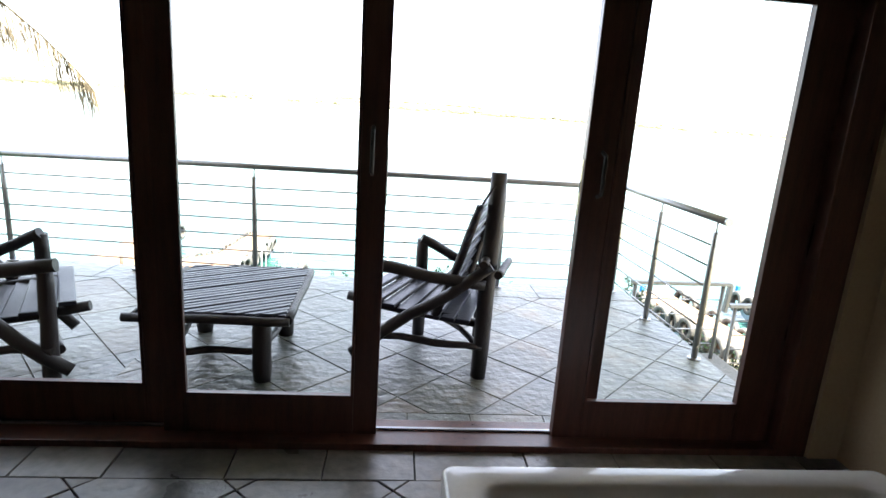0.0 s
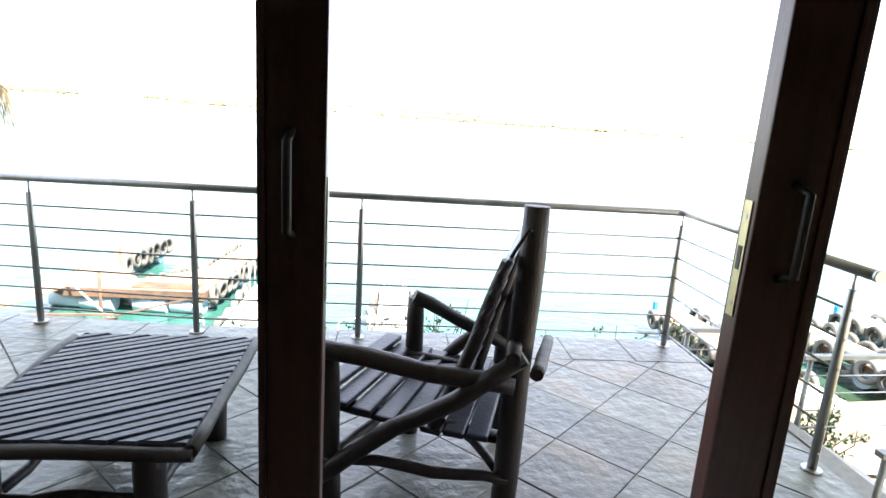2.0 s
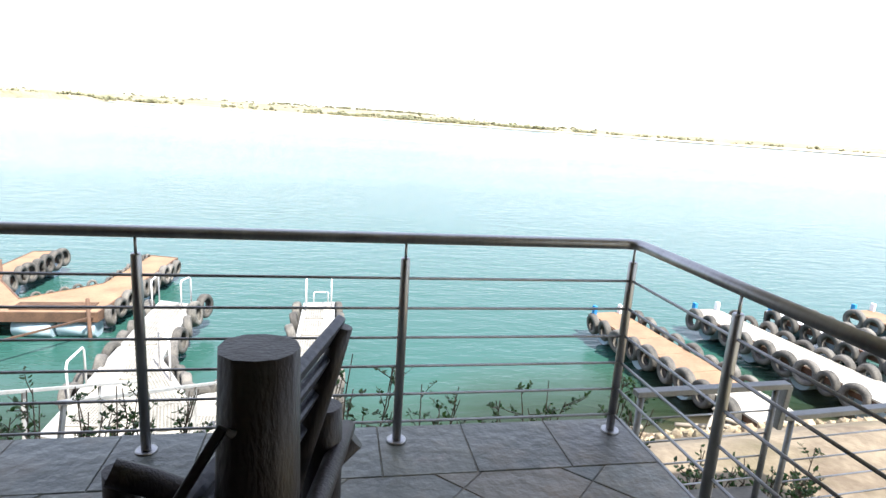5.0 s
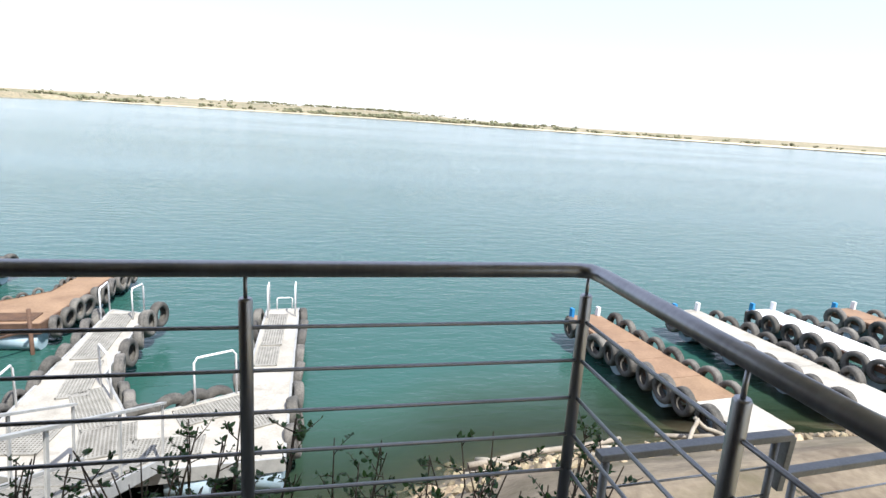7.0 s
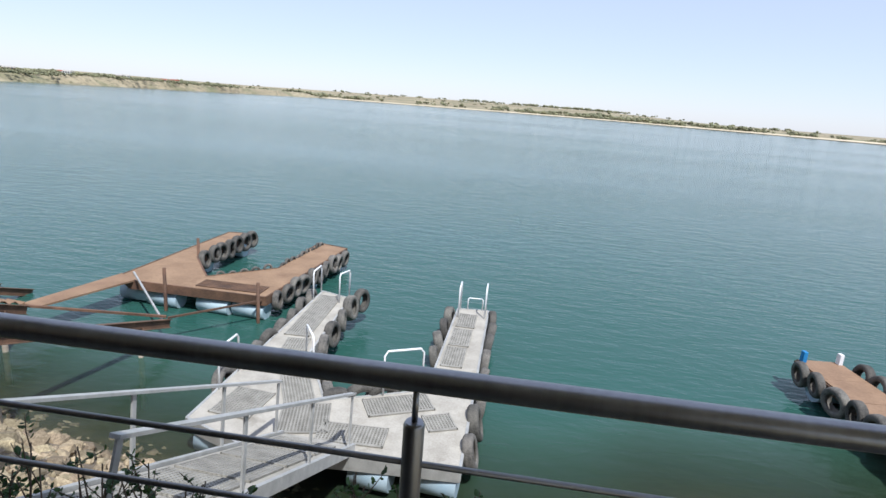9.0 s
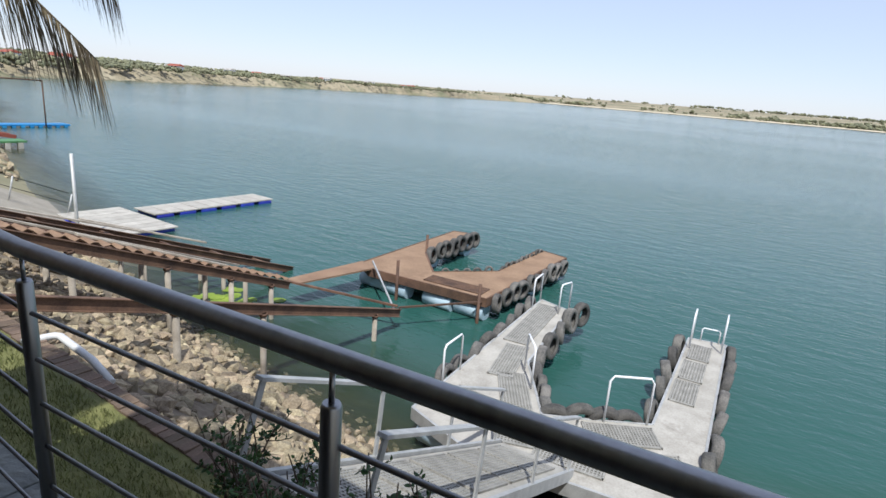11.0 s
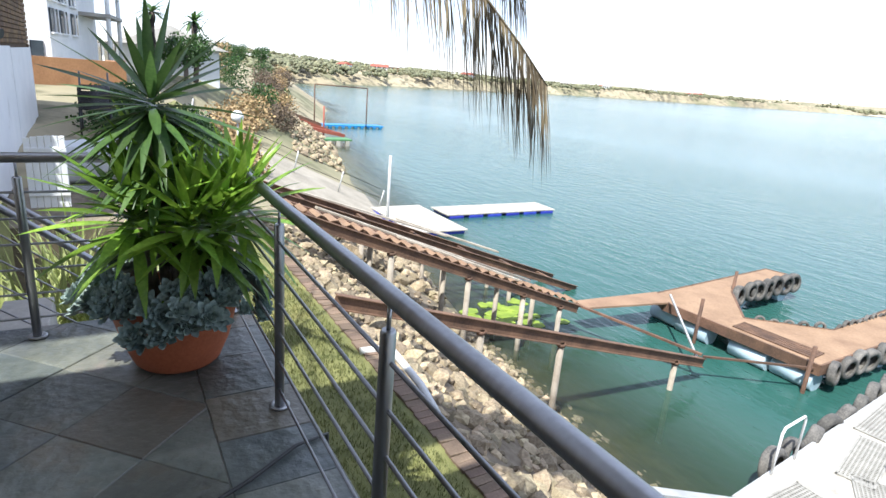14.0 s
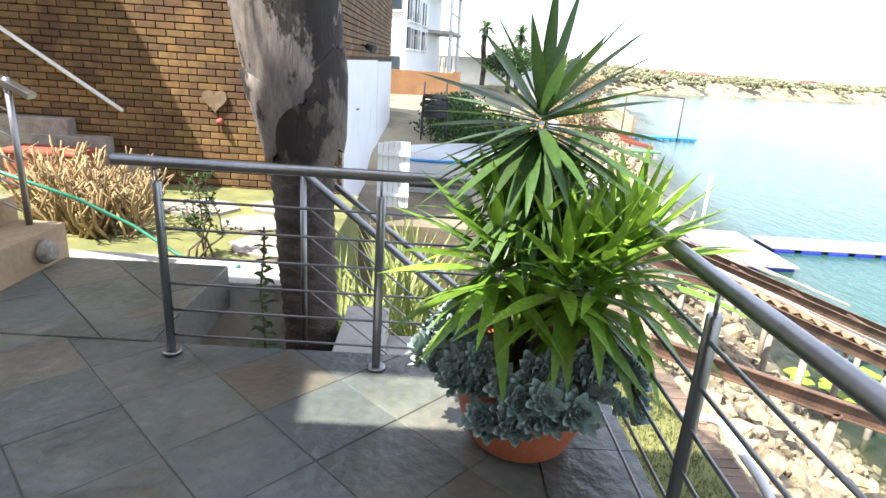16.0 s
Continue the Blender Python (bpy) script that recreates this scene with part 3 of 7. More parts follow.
def leaf(x0, x1, y, wl, wr, label):
    """A glazed leaf: two stiles, top and bottom rail, beads and a pane."""
    z0, z1, t = 0.155, 2.085, 0.045
    bm = bmesh.new()
    box(bm, x0, y, z0, x0 + wl, y + t, z1, None, 0.004)
    box(bm, x1 - wr, y, z0, x1, y + t, z1, None, 0.004)
    box(bm, x0 + wl, y + 0.001, z0, x1 - wr, y + t - 0.001, 0.325, None, 0.003)
    box(bm, x0 + wl, y + 0.001, z1 - 0.085, x1 - wr, y + t - 0.001, z1, None, 0.003)
    ob = part("door_leaf", bm, DARK_FRAME, frame_ob, label)
    bm = bmesh.new()
    a, b, c, d = x0 + wl, x1 - wr, 0.325, z1 - 0.085
    for q in ((a, c, b, c + 0.012), (a, d - 0.012, b, d), (a, c, a + 0.012, d), (b - 0.012, c, b, d)):
        box(bm, q[0], y - 0.006, q[1], q[2], y + 0.012, q[3])
    part("glazing_bead", bm, DARK_FRAME, ob)
    bm = bmesh.new()
    box(bm, a, y + 0.02, c, b, y + 0.026, d)
    g = part("pane", bm, GLASS, ob, "clear glass pane")
    g.visible_shadow = False
    return ob


def d_handle(parent, x, y, z):
    pts = [(x, y, z), (x, y - 0.035, z + 0.012)] + [(x, y - 0.042, z + 0.012 + 0.15 * i / 4) for i in range(5)] + [(x, y - 0.035, z + 0.162), (x, y, z + 0.175)]
    return bar("handle", pts, 0.008, BLACK, parent, 8, "black metal pull handle")


leaf(-0.92, 0.105, 3.57, 0.09, 0.09, "fixed glazed panel")
leaf_a = leaf(0.105, 0.972, 3.50, 0.085, 0.10, "closed sliding leaf")
leaf_b = leaf(1.735, 2.75, 3.50, 0.122, 0.19, "open sliding leaf pushed aside")
boxed("mullion", 1.86, 3.57, 0.155, 1.945, 3.615, 2.085, DARK_FRAME, frame_ob)
d_handle(leaf_a, 0.915, 3.50, 1.26)
d_handle(leaf_b, 1.80, 3.50, 1.22)
plate = boxed("lock_plate", 1.7325, 3.512, 1.14, 1.7352, 3.534, 1.36, BRASS, leaf_b, 0.0, "brass lock plate")
for z in (1.165, 1.33):
    bar("screw", [(1.7318, 3.523, z), (1.7335, 3.523, z)], 0.005, STEEL, plate, 8)
boxed("latch", 1.7312, 3.518, 1.23, 1.7335, 3.529, 1.275, BLACK, plate, 0.0)
boxed("lock_plate", 0.9715, 3.512, 1.14, 0.9742, 3.534, 1.36, BRASS, leaf_a, 0.0, "brass strike plate")

# ---- bath ----
def bath_tub():
    ob = thing("bathtub", "white enamelled bathtub against the wall near the doors", "bathtub")
    x0, y0, x1, y1, zt = 1.17, 1.72, 2.52, 2.74, 0.535
    def ring(ix, z, r):
        pts = []
        for cx, cy, a0 in ((x1 - ix - r, y1 - ix - r, 0), (x0 + ix + r, y1 - ix - r, 90), (x0 + ix + r, y0 + ix + r, 180), (x1 - ix - r, y0 + ix + r, 270)):
            for k in range(6):
                w = radians(a0 + 18 * k)
                pts.append((cx + r * math.cos(w), cy + r * math.sin(w), z))
        return pts
    prof = [(0.0, FLOOR_IN, 0.03), (0.0, zt - 0.012, 0.03), (0.006, zt - 0.003, 0.03), (0.015, zt, 0.03), (0.085, zt, 0.07), (0.097, zt - 0.008, 0.08), (0.115, zt - 0.06, 0.09), (0.15, zt - 0.27, 0.12), (0.2, zt - 0.31, 0.14), (0.40, zt - 0.32, 0.05)]
    bm = bmesh.new()
    rs = [[bm.verts.new(p) for p in ring(*q)] for q in prof]
    for a, b in zip(rs, rs[1:]):
        for k in range(len(a)):
            bm.faces.new((a[k], a[(k + 1) % len(a)], b[(k + 1) % len(a)], b[k]))
    bm.faces.new(rs[-1])
    bmesh.ops.recalc_face_normals(bm, faces=bm.faces)
    part("tub_body", bm, ENAMEL, ob, smooth=True)
    bar("overflow", [(1.30, 2.24, 0.38), (1.312, 2.24, 0.38)], 0.03, STEEL, ob, 14, "round chrome overflow")


bath_tub()


# ---- steel balustrades ----
def post(parent, x, y, h=0.865):
    """A round post with base flange, and a thin pin up to the handrail."""
    ob = bar("post", [(x, y, 0.006), (x, y, h), (x, y, h + 0.007)], [0.0205, 0.0205, 0.017], STEEL, parent, 14)
    bar("pin", [(x, y, h), (x, y, h + 0.072)], 0.006, STEEL, ob, 8)
    bar("base_flange", [(x, y, 0.0), (x, y, 0.008), (x, y, 0.011)], [0.045, 0.045, 0.036], STEEL, ob, 16)
    return ob


def rail_run(parent, a, b, posts):
    """Posts and six thin bars; the western side stands a little lower."""
    for x, y in posts:
        post(parent, x, y, 0.83 if x < -2 else 0.85 if x < -1 else 0.865)
    for i in range(6):
        za, zb = [(0.095 + 0.137 * i) * (0.965 if q[0] < -2 else 1.0) for q in (a, b)]
        bar("rail_bar", [(*a, za), (*b, zb)], 0.0065, STEEL_BAR, parent, 8)


balustrade = thing("balustrade", "stainless steel balustrade with round handrail and six thin bars", "railing", "terrace balustrades")
CORNER = garden(-3.40, 6.215)
rail_run(balustrade, tuple(BEND.xy), (3.037, 6.205), [(-0.155, 6.2), (0.892, 6.195), (1.965, 6.2), (3.037, 6.212)])
rail_run(balustrade, CORNER, tuple(BEND.xy), [garden(-2.277, 6.215), garden(-1.18, 6.2)])
rail_run(balustrade, (3.04, 6.205), (3.062, 4.72), [(3.047, 5.49), (3.064, 4.745)])
rail_run(balustrade, CORNER, garden(-3.42, 4.25), [CORNER, garden(-3.37, 5.25), garden(-3.42, 4.262)])
RAIL = [(3.066, 4.63), (3.045, 6.13), (3.035, 6.19), (2.98, 6.208), (0.0, 6.2), tuple(BEND.xy), garden(-0.3, 6.2), garden(-1.2, 6.203), garden(-2.28, 6.212), garden(-3.33, 6.215), garden(-3.39, 6.2), garden(-3.40, 6.14), garden(-3.42, 4.08)]
bar("handrail", [(x, y, 0.957 - 0.035 * smooth01((-0.3 - x) / 2.2)) for x, y in RAIL], 0.0245, STEEL, balustrade, 18)
bar("end_cap", [(3.066, 4.622, 0.957), (3.066, 4.64, 0.957)], 0.0265, STEEL, balustrade, 18)


def stair_landing():
    """Lower landing and steps east of the terrace with flat-topped rails."""
    ob = thing("stair_railing", "grey steel stair railing with flat top rail", "railing", "terrace balustrades")
    def flat(a, b):
        a, b = Vector(a), Vector(b)
        d = (b - a)
        m = Matrix.Translation(a) @ d.to_track_quat("X", "Z").to_matrix().to_4x4()
        bm = bmesh.new()
        box(bm, 0, -0.03, -0.018, d.length, 0.03, 0.018, m, 0.004)
        part("top_rail", bm, STEEL_G, ob)
    flat((3.42, 6.65, -0.03), (4.5, 6.71, -0.03))
    flat((4.5, 6.71, -0.03), (4.48, 6.71, -0.33))
    flat((4.54, 6.74, -0.27), (5.95, 6.85, -0.27))
    flat((3.85, 5.2, -0.2), (5.2, 5.2, -0.2))
    for x, y, zt, zb in ((3.46, 6.65, -0.04, -0.85), (4.42, 6.705, -0.04, -0.85), (4.62, 6.745, -0.28, -1.2), (5.90, 6.845, -0.28, -1.95), (3.9, 5.2, -0.21, -0.85), (5.1, 5.2, -0.21, -1.2)):
        bar("post", [(x, y, zb), (x, y, zt)], 0.02, STEEL_G, ob, 12)
    for k in range(4):
        bar("rail_bar", [(3.46, 6.65, -0.2 - 0.16 * k), (4.42, 6.705, -0.2 - 0.16 * k)], 0.006, STEEL, ob, 8)
        bar("rail_bar", [(4.62, 6.745, -0.44 - 0.16 * k), (5.90, 6.845, -0.44 - 0.16 * k)], 0.006, STEEL, ob, 8)
    tagged(boxed("landing", 3.2, 4.6, -1.0, 4.55, 6.85, -0.85, GROUT, None, 0.01), "grey concrete stair landing beside the terrace", "landing", kind="structure")
    for i in range(5):
        tagged(boxed("landing_step", 4.55 + 0.28 * i, 5.2, -1.95, 4.83 + 0.28 * i, 6.9, -1.03 - 0.17 * i, CONC, None, 0.008), "grey concrete step going down to the bank", "step", "steps beside the terrace", kind="structure")


stair_landing()


# ---- rustic furniture ----
def rustic_chair(sx, ox, oy, label):
    """A chair of dark logs and split slats; sx -1 mirrors it."""
    P = lambda x, y, z: (ox + sx * x, oy + y, z)
    ob = thing("log_chair", label, "chair", "log chairs at the table", P(1.3, 4.75, 0))
    inv = ob.matrix_world.inverted()
    made = []
    L = lambda name, a, b, r, **k: made.append(log(name, P(*a), P(*b), r, None, seed=len(made), **k))
    L("back_post", (1.545, 4.395, 0), (1.578, 4.436, 1.2), 0.049, bend=0.008, taper=1.0)
    L("back_post", (1.635, 5.02, 0), (1.64, 5.05, 0.80), 0.046, bend=0.008, taper=1.0)
    L("front_leg", (0.90, 4.47, 0), (0.885, 4.475, 0.64), 0.041, bend=0.008)
    L("front_leg", (1.215, 5.03, 0), (1.21, 5.02, 0.675), 0.043, bend=0.008)
    L("armrest", (0.815, 4.445, 0.665), (1.535, 4.345, 0.575), 0.036, bend=0.03)
    L("armrest", (1.20, 5.0, 0.685), (1.70, 5.0, 0.43), 0.033, bend=0.03)
    L("brace", (0.80, 4.47, 0.10), (1.56, 4.335, 0.69), 0.036, bend=0.04)
    L("brace", (1.08, 5.06, 0.10), (1.72, 5.1, 0.68), 0.033, bend=0.04)
    L("stretcher", (0.87, 4.45, 0.21), (1.55, 4.37, 0.19), 0.022, bend=0.05)
    L("stretcher", (1.2, 5.02, 0.20), (1.66, 5.02, 0.24), 0.02, bend=0.05)
    L("stretcher", (0.87, 4.52, 0.19), (1.26, 5.03, 0.17), 0.024, bend=0.05)
    L("stretcher", (1.22, 4.98, 0.34), (1.54, 4.43, 0.16), 0.019, bend=0.07)
    L("seat_rail", (0.76, 4.62, 0.40), (1.55, 4.47, 0.30), 0.03, bend=0.02)
    L("seat_rail", (1.05, 5.0, 0.42), (1.70, 4.97, 0.31), 0.03, bend=0.02)
    L("bolster", (1.50, 4.25, 0.715), (1.70, 5.14, 0.69), 0.026, bend=0.01)
    L("bolster", (1.585, 4.26, 0.66), (1.70, 4.55, 0.675), 0.024, bend=0.01)
    # seat of split slats laid across, backrest of slats leaning back
    for i in range(8):
        f = i / 7
        a = Vector((0.84 + 0.60 * f, 4.56 - 0.12 * f, 0.435 - 0.10 * f - 0.03 * math.sin(math.pi * f)))
        b = Vector((1.10 + 0.52 * f, 5.04 - 0.02 * f, 0.455 - 0.10 * f - 0.03 * math.sin(math.pi * f)))
        bm = bmesh.new()
        d = b - a
        m = Matrix.Translation(a) @ d.to_track_quat("X", "Z").to_matrix().to_4x4()
        box(bm, -0.03, -0.0405, -0.012, d.length + 0.05, 0.0405, 0.012, m, 0.009)
        for v in bm.verts:
            v.co = Vector(P(*v.co))
            v.co.z += 0.006 * noise.noise(v.co * 9)
        bmesh.ops.recalc_face_normals(bm, faces=bm.faces)
        made.append(part("seat_slat", bm, SLAT))
    for i in range(9):
        f = i / 8
        a = Vector((1.30 + 0.17 * f, 4.46 - 0.10 * f, 0.37 + 0.63 * f))
        b = Vector((1.49 + 0.17 * f, 4.98 - 0.0 * f, 0.38 + 0.63 * f))
        d = b - a
        lean = Matrix.Rotation(radians(-62), 4, "X")
        m = Matrix.Translation(a) @ d.to_track_quat("X", "Z").to_matrix().to_4x4() @ lean
        bm = bmesh.new()
        box(bm, -0.02, -0.033, -0.011, d.length + 0.02, 0.033, 0.011, m, 0.008)
        for v in bm.verts:
            v.co = Vector(P(*v.co))
        bmesh.ops.recalc_face_normals(bm, faces=bm.faces)
        made.append(part("back_slat", bm, SLAT))
    for a, b in (((1.27, 4.47, 0.33), (1.475, 4.36, 1.02)), ((1.50, 4.96, 0.33), (1.68, 4.98, 1.02))):
        L("back_rail", a, b, 0.026, bend=0.015)
    made.append(bar("rope", [P(1.555, 4.39, 1.12), P(1.545, 4.385, 1.13), P(1.47, 4.37, 1.0)], 0.006, CABLE, None, 8, "dark rope tie"))
    for m in made:
        m.parent = ob
        m.matrix_parent_inverse = inv
    return ob


rustic_chair(1, 0, 0, "dark-stained log chair with split slat seat and tall post")
rustic_chair(-1, 0.21, -0.33, "dark-stained log chair facing the low table")


def rustic_table():
    ob = thing("log_table", "low square dark-stained log table with diagonal slat top", "table", "", (0.08, 4.71, 0))
    inv = ob.matrix_world.inverted()
    x0, y0, x1, y1, zt = -0.33, 4.24, 0.47, 5.19, 0.385
    made = []
    for k, (x, y) in enumerate(((-0.20, 4.29), (0.325, 4.29), (0.335, 4.95), (-0.19, 4.97))):
        made.append(log("leg", (x, y, 0), (x, y, zt - 0.045), 0.052, None, 0.006, 20 + k, taper=1.0))
    for k, (a, b, r) in enumerate((((x0 - 0.05, y0 + 0.01, zt - 0.03), (x1 + 0.01, y0 + 0.01, zt - 0.03), 0.026), ((x1, y0 + 0.01, zt - 0.02), (x1 - 0.01, y1, zt - 0.02), 0.026), ((x0, y1, zt - 0.03), (x1, y1, zt - 0.03), 0.024), ((x0, y0, zt - 0.03), (x0 - 0.04, y1, zt - 0.03), 0.024))):
        made.append(log("edge_rail", a, b, r, None, 0.012, 30 + k, taper=1.0))
    for k, (a, b) in enumerate((((-0.2, 4.29, 0.17), (0.32, 4.29, 0.17)), ((0.33, 4.29, 0.15), (0.335, 4.95, 0.19)), ((-0.2, 4.96, 0.18), (0.33, 4.95, 0.18)), ((-0.2, 4.29, 0.15), (-0.19, 4.97, 0.2)))):
        made.append(log("stretcher", a, b, 0.021, None, 0.05, 40 + k))
    dx, dy = math.cos(radians(32)), math.sin(radians(32))
    pitch = 0.047
    for i in range(-30, 40):
        c = i * pitch
        w = pitch * 0.43
        nx, ny = -dy, dx
        quad = [(s * 2 * dx + (c + e) * nx + 0.07, s * 2 * dy + (c + e) * ny + 4.7) for s, e in ((-1, -w), (1, -w), (1, w), (-1, w))]
        poly = clip_poly(quad, x0 + 0.012, y0 + 0.022, x1 - 0.012, y1 - 0.01)
        if len(poly) < 3:
            continue
        h = 0.006 * noise.noise((i * 1.7, 0, 0))
        bm = bmesh.new()
        lo = [bm.verts.new((x, y, zt - 0.018)) for x, y in poly]
        mid = [bm.verts.new((x, y, zt - 0.004 + h)) for x, y in poly]
        n = len(poly)
        ip = inset_poly(poly, 0.006)
        hi = [bm.verts.new((x, y, zt + 0.006 + h)) for x, y in ip] if len(ip) == n else None
        bm.faces.new(lo[::-1])
        for k in range(n):
            bm.faces.new((lo[k], lo[(k + 1) % n], mid[(k + 1) % n], mid[k]))
            if hi:
                bm.faces.new((mid[k], mid[(k + 1) % n], hi[(k + 1) % n], hi[k]))
        bm.faces.new(hi or mid)
        bmesh.ops.recalc_face_normals(bm, faces=bm.faces)
        made.append(part("top_slat", bm, SLAT))
    for m in made:
        m.parent = ob
        m.matrix_parent_inverse = inv


rustic_table()


# ---- jetties ----
def lathe_mesh(name, prof, seg, material, smooth=True):
    """A mesh turned about z from (radius, height) pairs; the profile closes on itself."""
    bm = bmesh.new()
    rs = [[bm.verts.new((r * math.cos(2 * math.pi * k / seg), r * math.sin(2 * math.pi * k / seg), z)) for k in range(seg)] for r, z in prof]
    for i in range(len(rs)):
        a, b = rs[i], rs[(i + 1) % len(rs)]
        for k in range(seg):
            f = bm.faces.new((a[k], a[(k + 1) % seg], b[(k + 1) % seg], b[k]))
            f.smooth = smooth
    bmesh.ops.recalc_face_normals(bm, faces=bm.faces)
    me = bpy.data.meshes.new(name)
    bm.to_mesh(me)
    bm.free()
    me.materials.append(material)
    return me


TYRE_MESH = lathe_mesh("tyre", [(0.19, -0.085), (0.24, -0.1), (0.29, -0.095), (0.315, -0.07), (0.322, -0.025), (0.315, 0.0), (0.322, 0.025), (0.315, 0.07), (0.29, 0.095), (0.24, 0.1), (0.19, 0.085), (0.185, 0.06), (0.23, 0.04), (0.24, -0.04), (0.185, -0.06)], 22, TYRE)


def tyres_along(parent, a, b, n, z, size=1.0, out=0.09, tilt=8):
    """Tyres hung along an edge from a to b, flat against it on its right-hand side."""
    rnd = random.Random(int(abs(a[0] * 1000 + b[1] * 77)))
    a, b = Vector((*a, 0)), Vector((*b, 0))
    d = (b - a).normalized()
    nrm = Vector((d.y, -d.x, 0))
    ang = math.degrees(math.atan2(nrm.y, nrm.x))
    for i in range(n):
        f = (i + 0.5) / n + rnd.uniform(-0.1, 0.1) / n
        p = a.lerp(b, f) + nrm * out
        s = size * rnd.uniform(0.9, 1.08)
        m = pose(p.x, p.y, z + rnd.uniform(-0.05, 0.05), 0, 0, ang + rnd.uniform(-12, 12)) @ pose(0, 0, 0, 0, 90 + rnd.uniform(-tilt, tilt), 0) @ pose(0, 0, 0, 0, 0, rnd.uniform(0, 360)) @ Matrix.Diagonal((s, s, s, 1))
        shared("tyre", TYRE_MESH, parent, m)


def grating(parent, cx, cy, w, l, turn, z, material=None, lay=None):
    """An open mesh panel: frame and crossing bars."""
    bm = bmesh.new()
    m = lay if lay is not None else pose(cx, cy, z, 0, 0, turn)
    for q in ((-w / 2, -l / 2, -w / 2 + 0.03, l / 2), (w / 2 - 0.03, -l / 2, w / 2, l / 2), (-w / 2, -l / 2, w / 2, -l / 2 + 0.03), (-w / 2, l / 2 - 0.03, w / 2, l / 2)):
        box(bm, q[0], q[1], 0, q[2], q[3], 0.028, m)
    n = int(w / 0.058)
    for i in range(1, n):
        x = -w / 2 + w * i / n
        box(bm, x - 0.012, -l / 2, 0.004, x + 0.012, l / 2, 0.024, m)
    n = int(l / 0.058)
    for i in range(1, n):
        y = -l / 2 + l * i / n
        box(bm, -w / 2, y - 0.012, 0.004, w / 2, y + 0.012, 0.022, m)
    part("grating", bm, material or MESHM, parent)
    # a thin dark sheet stands in for the shade below the open mesh
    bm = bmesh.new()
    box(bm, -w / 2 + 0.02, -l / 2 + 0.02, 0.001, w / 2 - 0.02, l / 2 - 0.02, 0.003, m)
    part("grating_well", bm, TYRE, parent, "dark sheet laid in for the shaded gap under the mesh")


def u_rail(parent, a, b, h, z, r=0.022, material=None):
    a, b = Vector((*a, z)), Vector((*b, z))
    up = Vector((0, 0, h))
    c = (b - a) * 0.08
    bar("grab_rail", [a, a + up * 0.9, a + up + c, b + up - c, b + up * 0.9, b], r, material or WHITE, parent, 8)


GZ = -4.25
grey = thing("grey_jetty", "pale grey two-fingered floating jetty hung with old tyres", "jetty", "jetties", (-1.8, 14, GZ))
grey_inv = grey.matrix_world.inverted()
GREY_OUT = [(1.0, 13.57), (0.28, 21.2), (-0.6, 21.0), (-0.2, 15.95), (-1.2, 15.3), (-1.95, 14.85), (-3.15, 16.7), (-3.72, 20.5), (-4.7, 20.75), (-4.02, 14.3), (-3.93, 13.42), (-2.7, 13.05), (-1.8, 13.1), (-0.82, 13.28)]
bm = bmesh.new()
slab_poly(bm, GREY_OUT, GZ - 0.05, GZ)
part("deck_plate", bm, DOCKTOP, grey)
for (xa, ya), (xb, yb) in zip(GREY_OUT, GREY_OUT[1:] + GREY_OUT[:1]):
    d = Vector((xb - xa, yb - ya, 0))
    m = Matrix.Translation((xa, ya, 0)) @ d.to_track_quat("X", "Z").to_matrix().to_4x4()
    bm = bmesh.new()
    box(bm, 0.0, -0.02, GZ - 0.24, d.length, 0.03, GZ + 0.012, m, 0.004)
    part("edge_beam", bm, GALV, grey)
for cx, cy, w, l, turn in ((-0.16, 20.1, 0.5, 1.0, 5), (-0.08, 18.9, 0.5, 1.1, 5), (0.0, 17.7, 0.5, 1.1, 5), (-4.06, 18.9, 0.62, 3.0, 8), (-3.50, 16.45, 0.55, 1.7, 14), (-2.72, 15.2, 0.6, 1.7, 32), (-2.0, 14.1, 0.9, 1.0, 20), (-0.55, 15.15, 1.3, 0.65, 32), (-1.0, 13.9, 1.2, 0.6, 8), (-3.3, 14.2, 0.8, 1.0, 0), (0.35, 14.8, 0.55, 0.55, 30)):
    grating(grey, cx, cy, w, l, turn, GZ + 0.004)
for a, b, n in (((0.95, 13.9), (0.28, 21.1), 8), ((-0.62, 20.9), (-0.22, 16.3), 5), ((-0.35, 15.85), (-1.9, 14.9), 4), ((-1.98, 14.95), (-3.1, 16.6), 4), ((-3.2, 16.9), (-3.72, 20.4), 4), ((-4.72, 20.6), (-4.05, 14.6), 8)):
    tyres_along(grey, a, b, n, GZ - 0.15, 1.05, 0.13, 16)
for x, y, turn in ((-3.55, 20.55, 60), (-3.6, 19.9, 75)):
    tyres_along(grey, (x, y - 0.2), (x, y + 0.2), 1, GZ - 0.05, 1.15, 0.15)
u_rail(grey, (-0.45, 20.3), (-0.52, 20.95), 0.85, GZ)
u_rail(grey, (0.26, 20.5), (0.2, 21.1), 0.85, GZ)
u_rail(grey, (-0.32, 21.05), (0.1, 21.12), 0.35, GZ, 0.018)
u_rail(grey, (-0.95, 15.4), (-0.28, 15.85), 0.95, GZ)
u_rail(grey, (-3.85, 20.0), (-3.75, 20.5), 0.85, GZ)
u_rail(grey, (-4.6, 19.9), (-4.68, 20.6), 0.85, GZ)
u_rail(grey, (-3.0, 16.2), (-2.55, 15.6), 0.9, GZ)
u_rail(grey, (-4.0, 14.5), (-4.08, 15.3), 0.85, GZ)
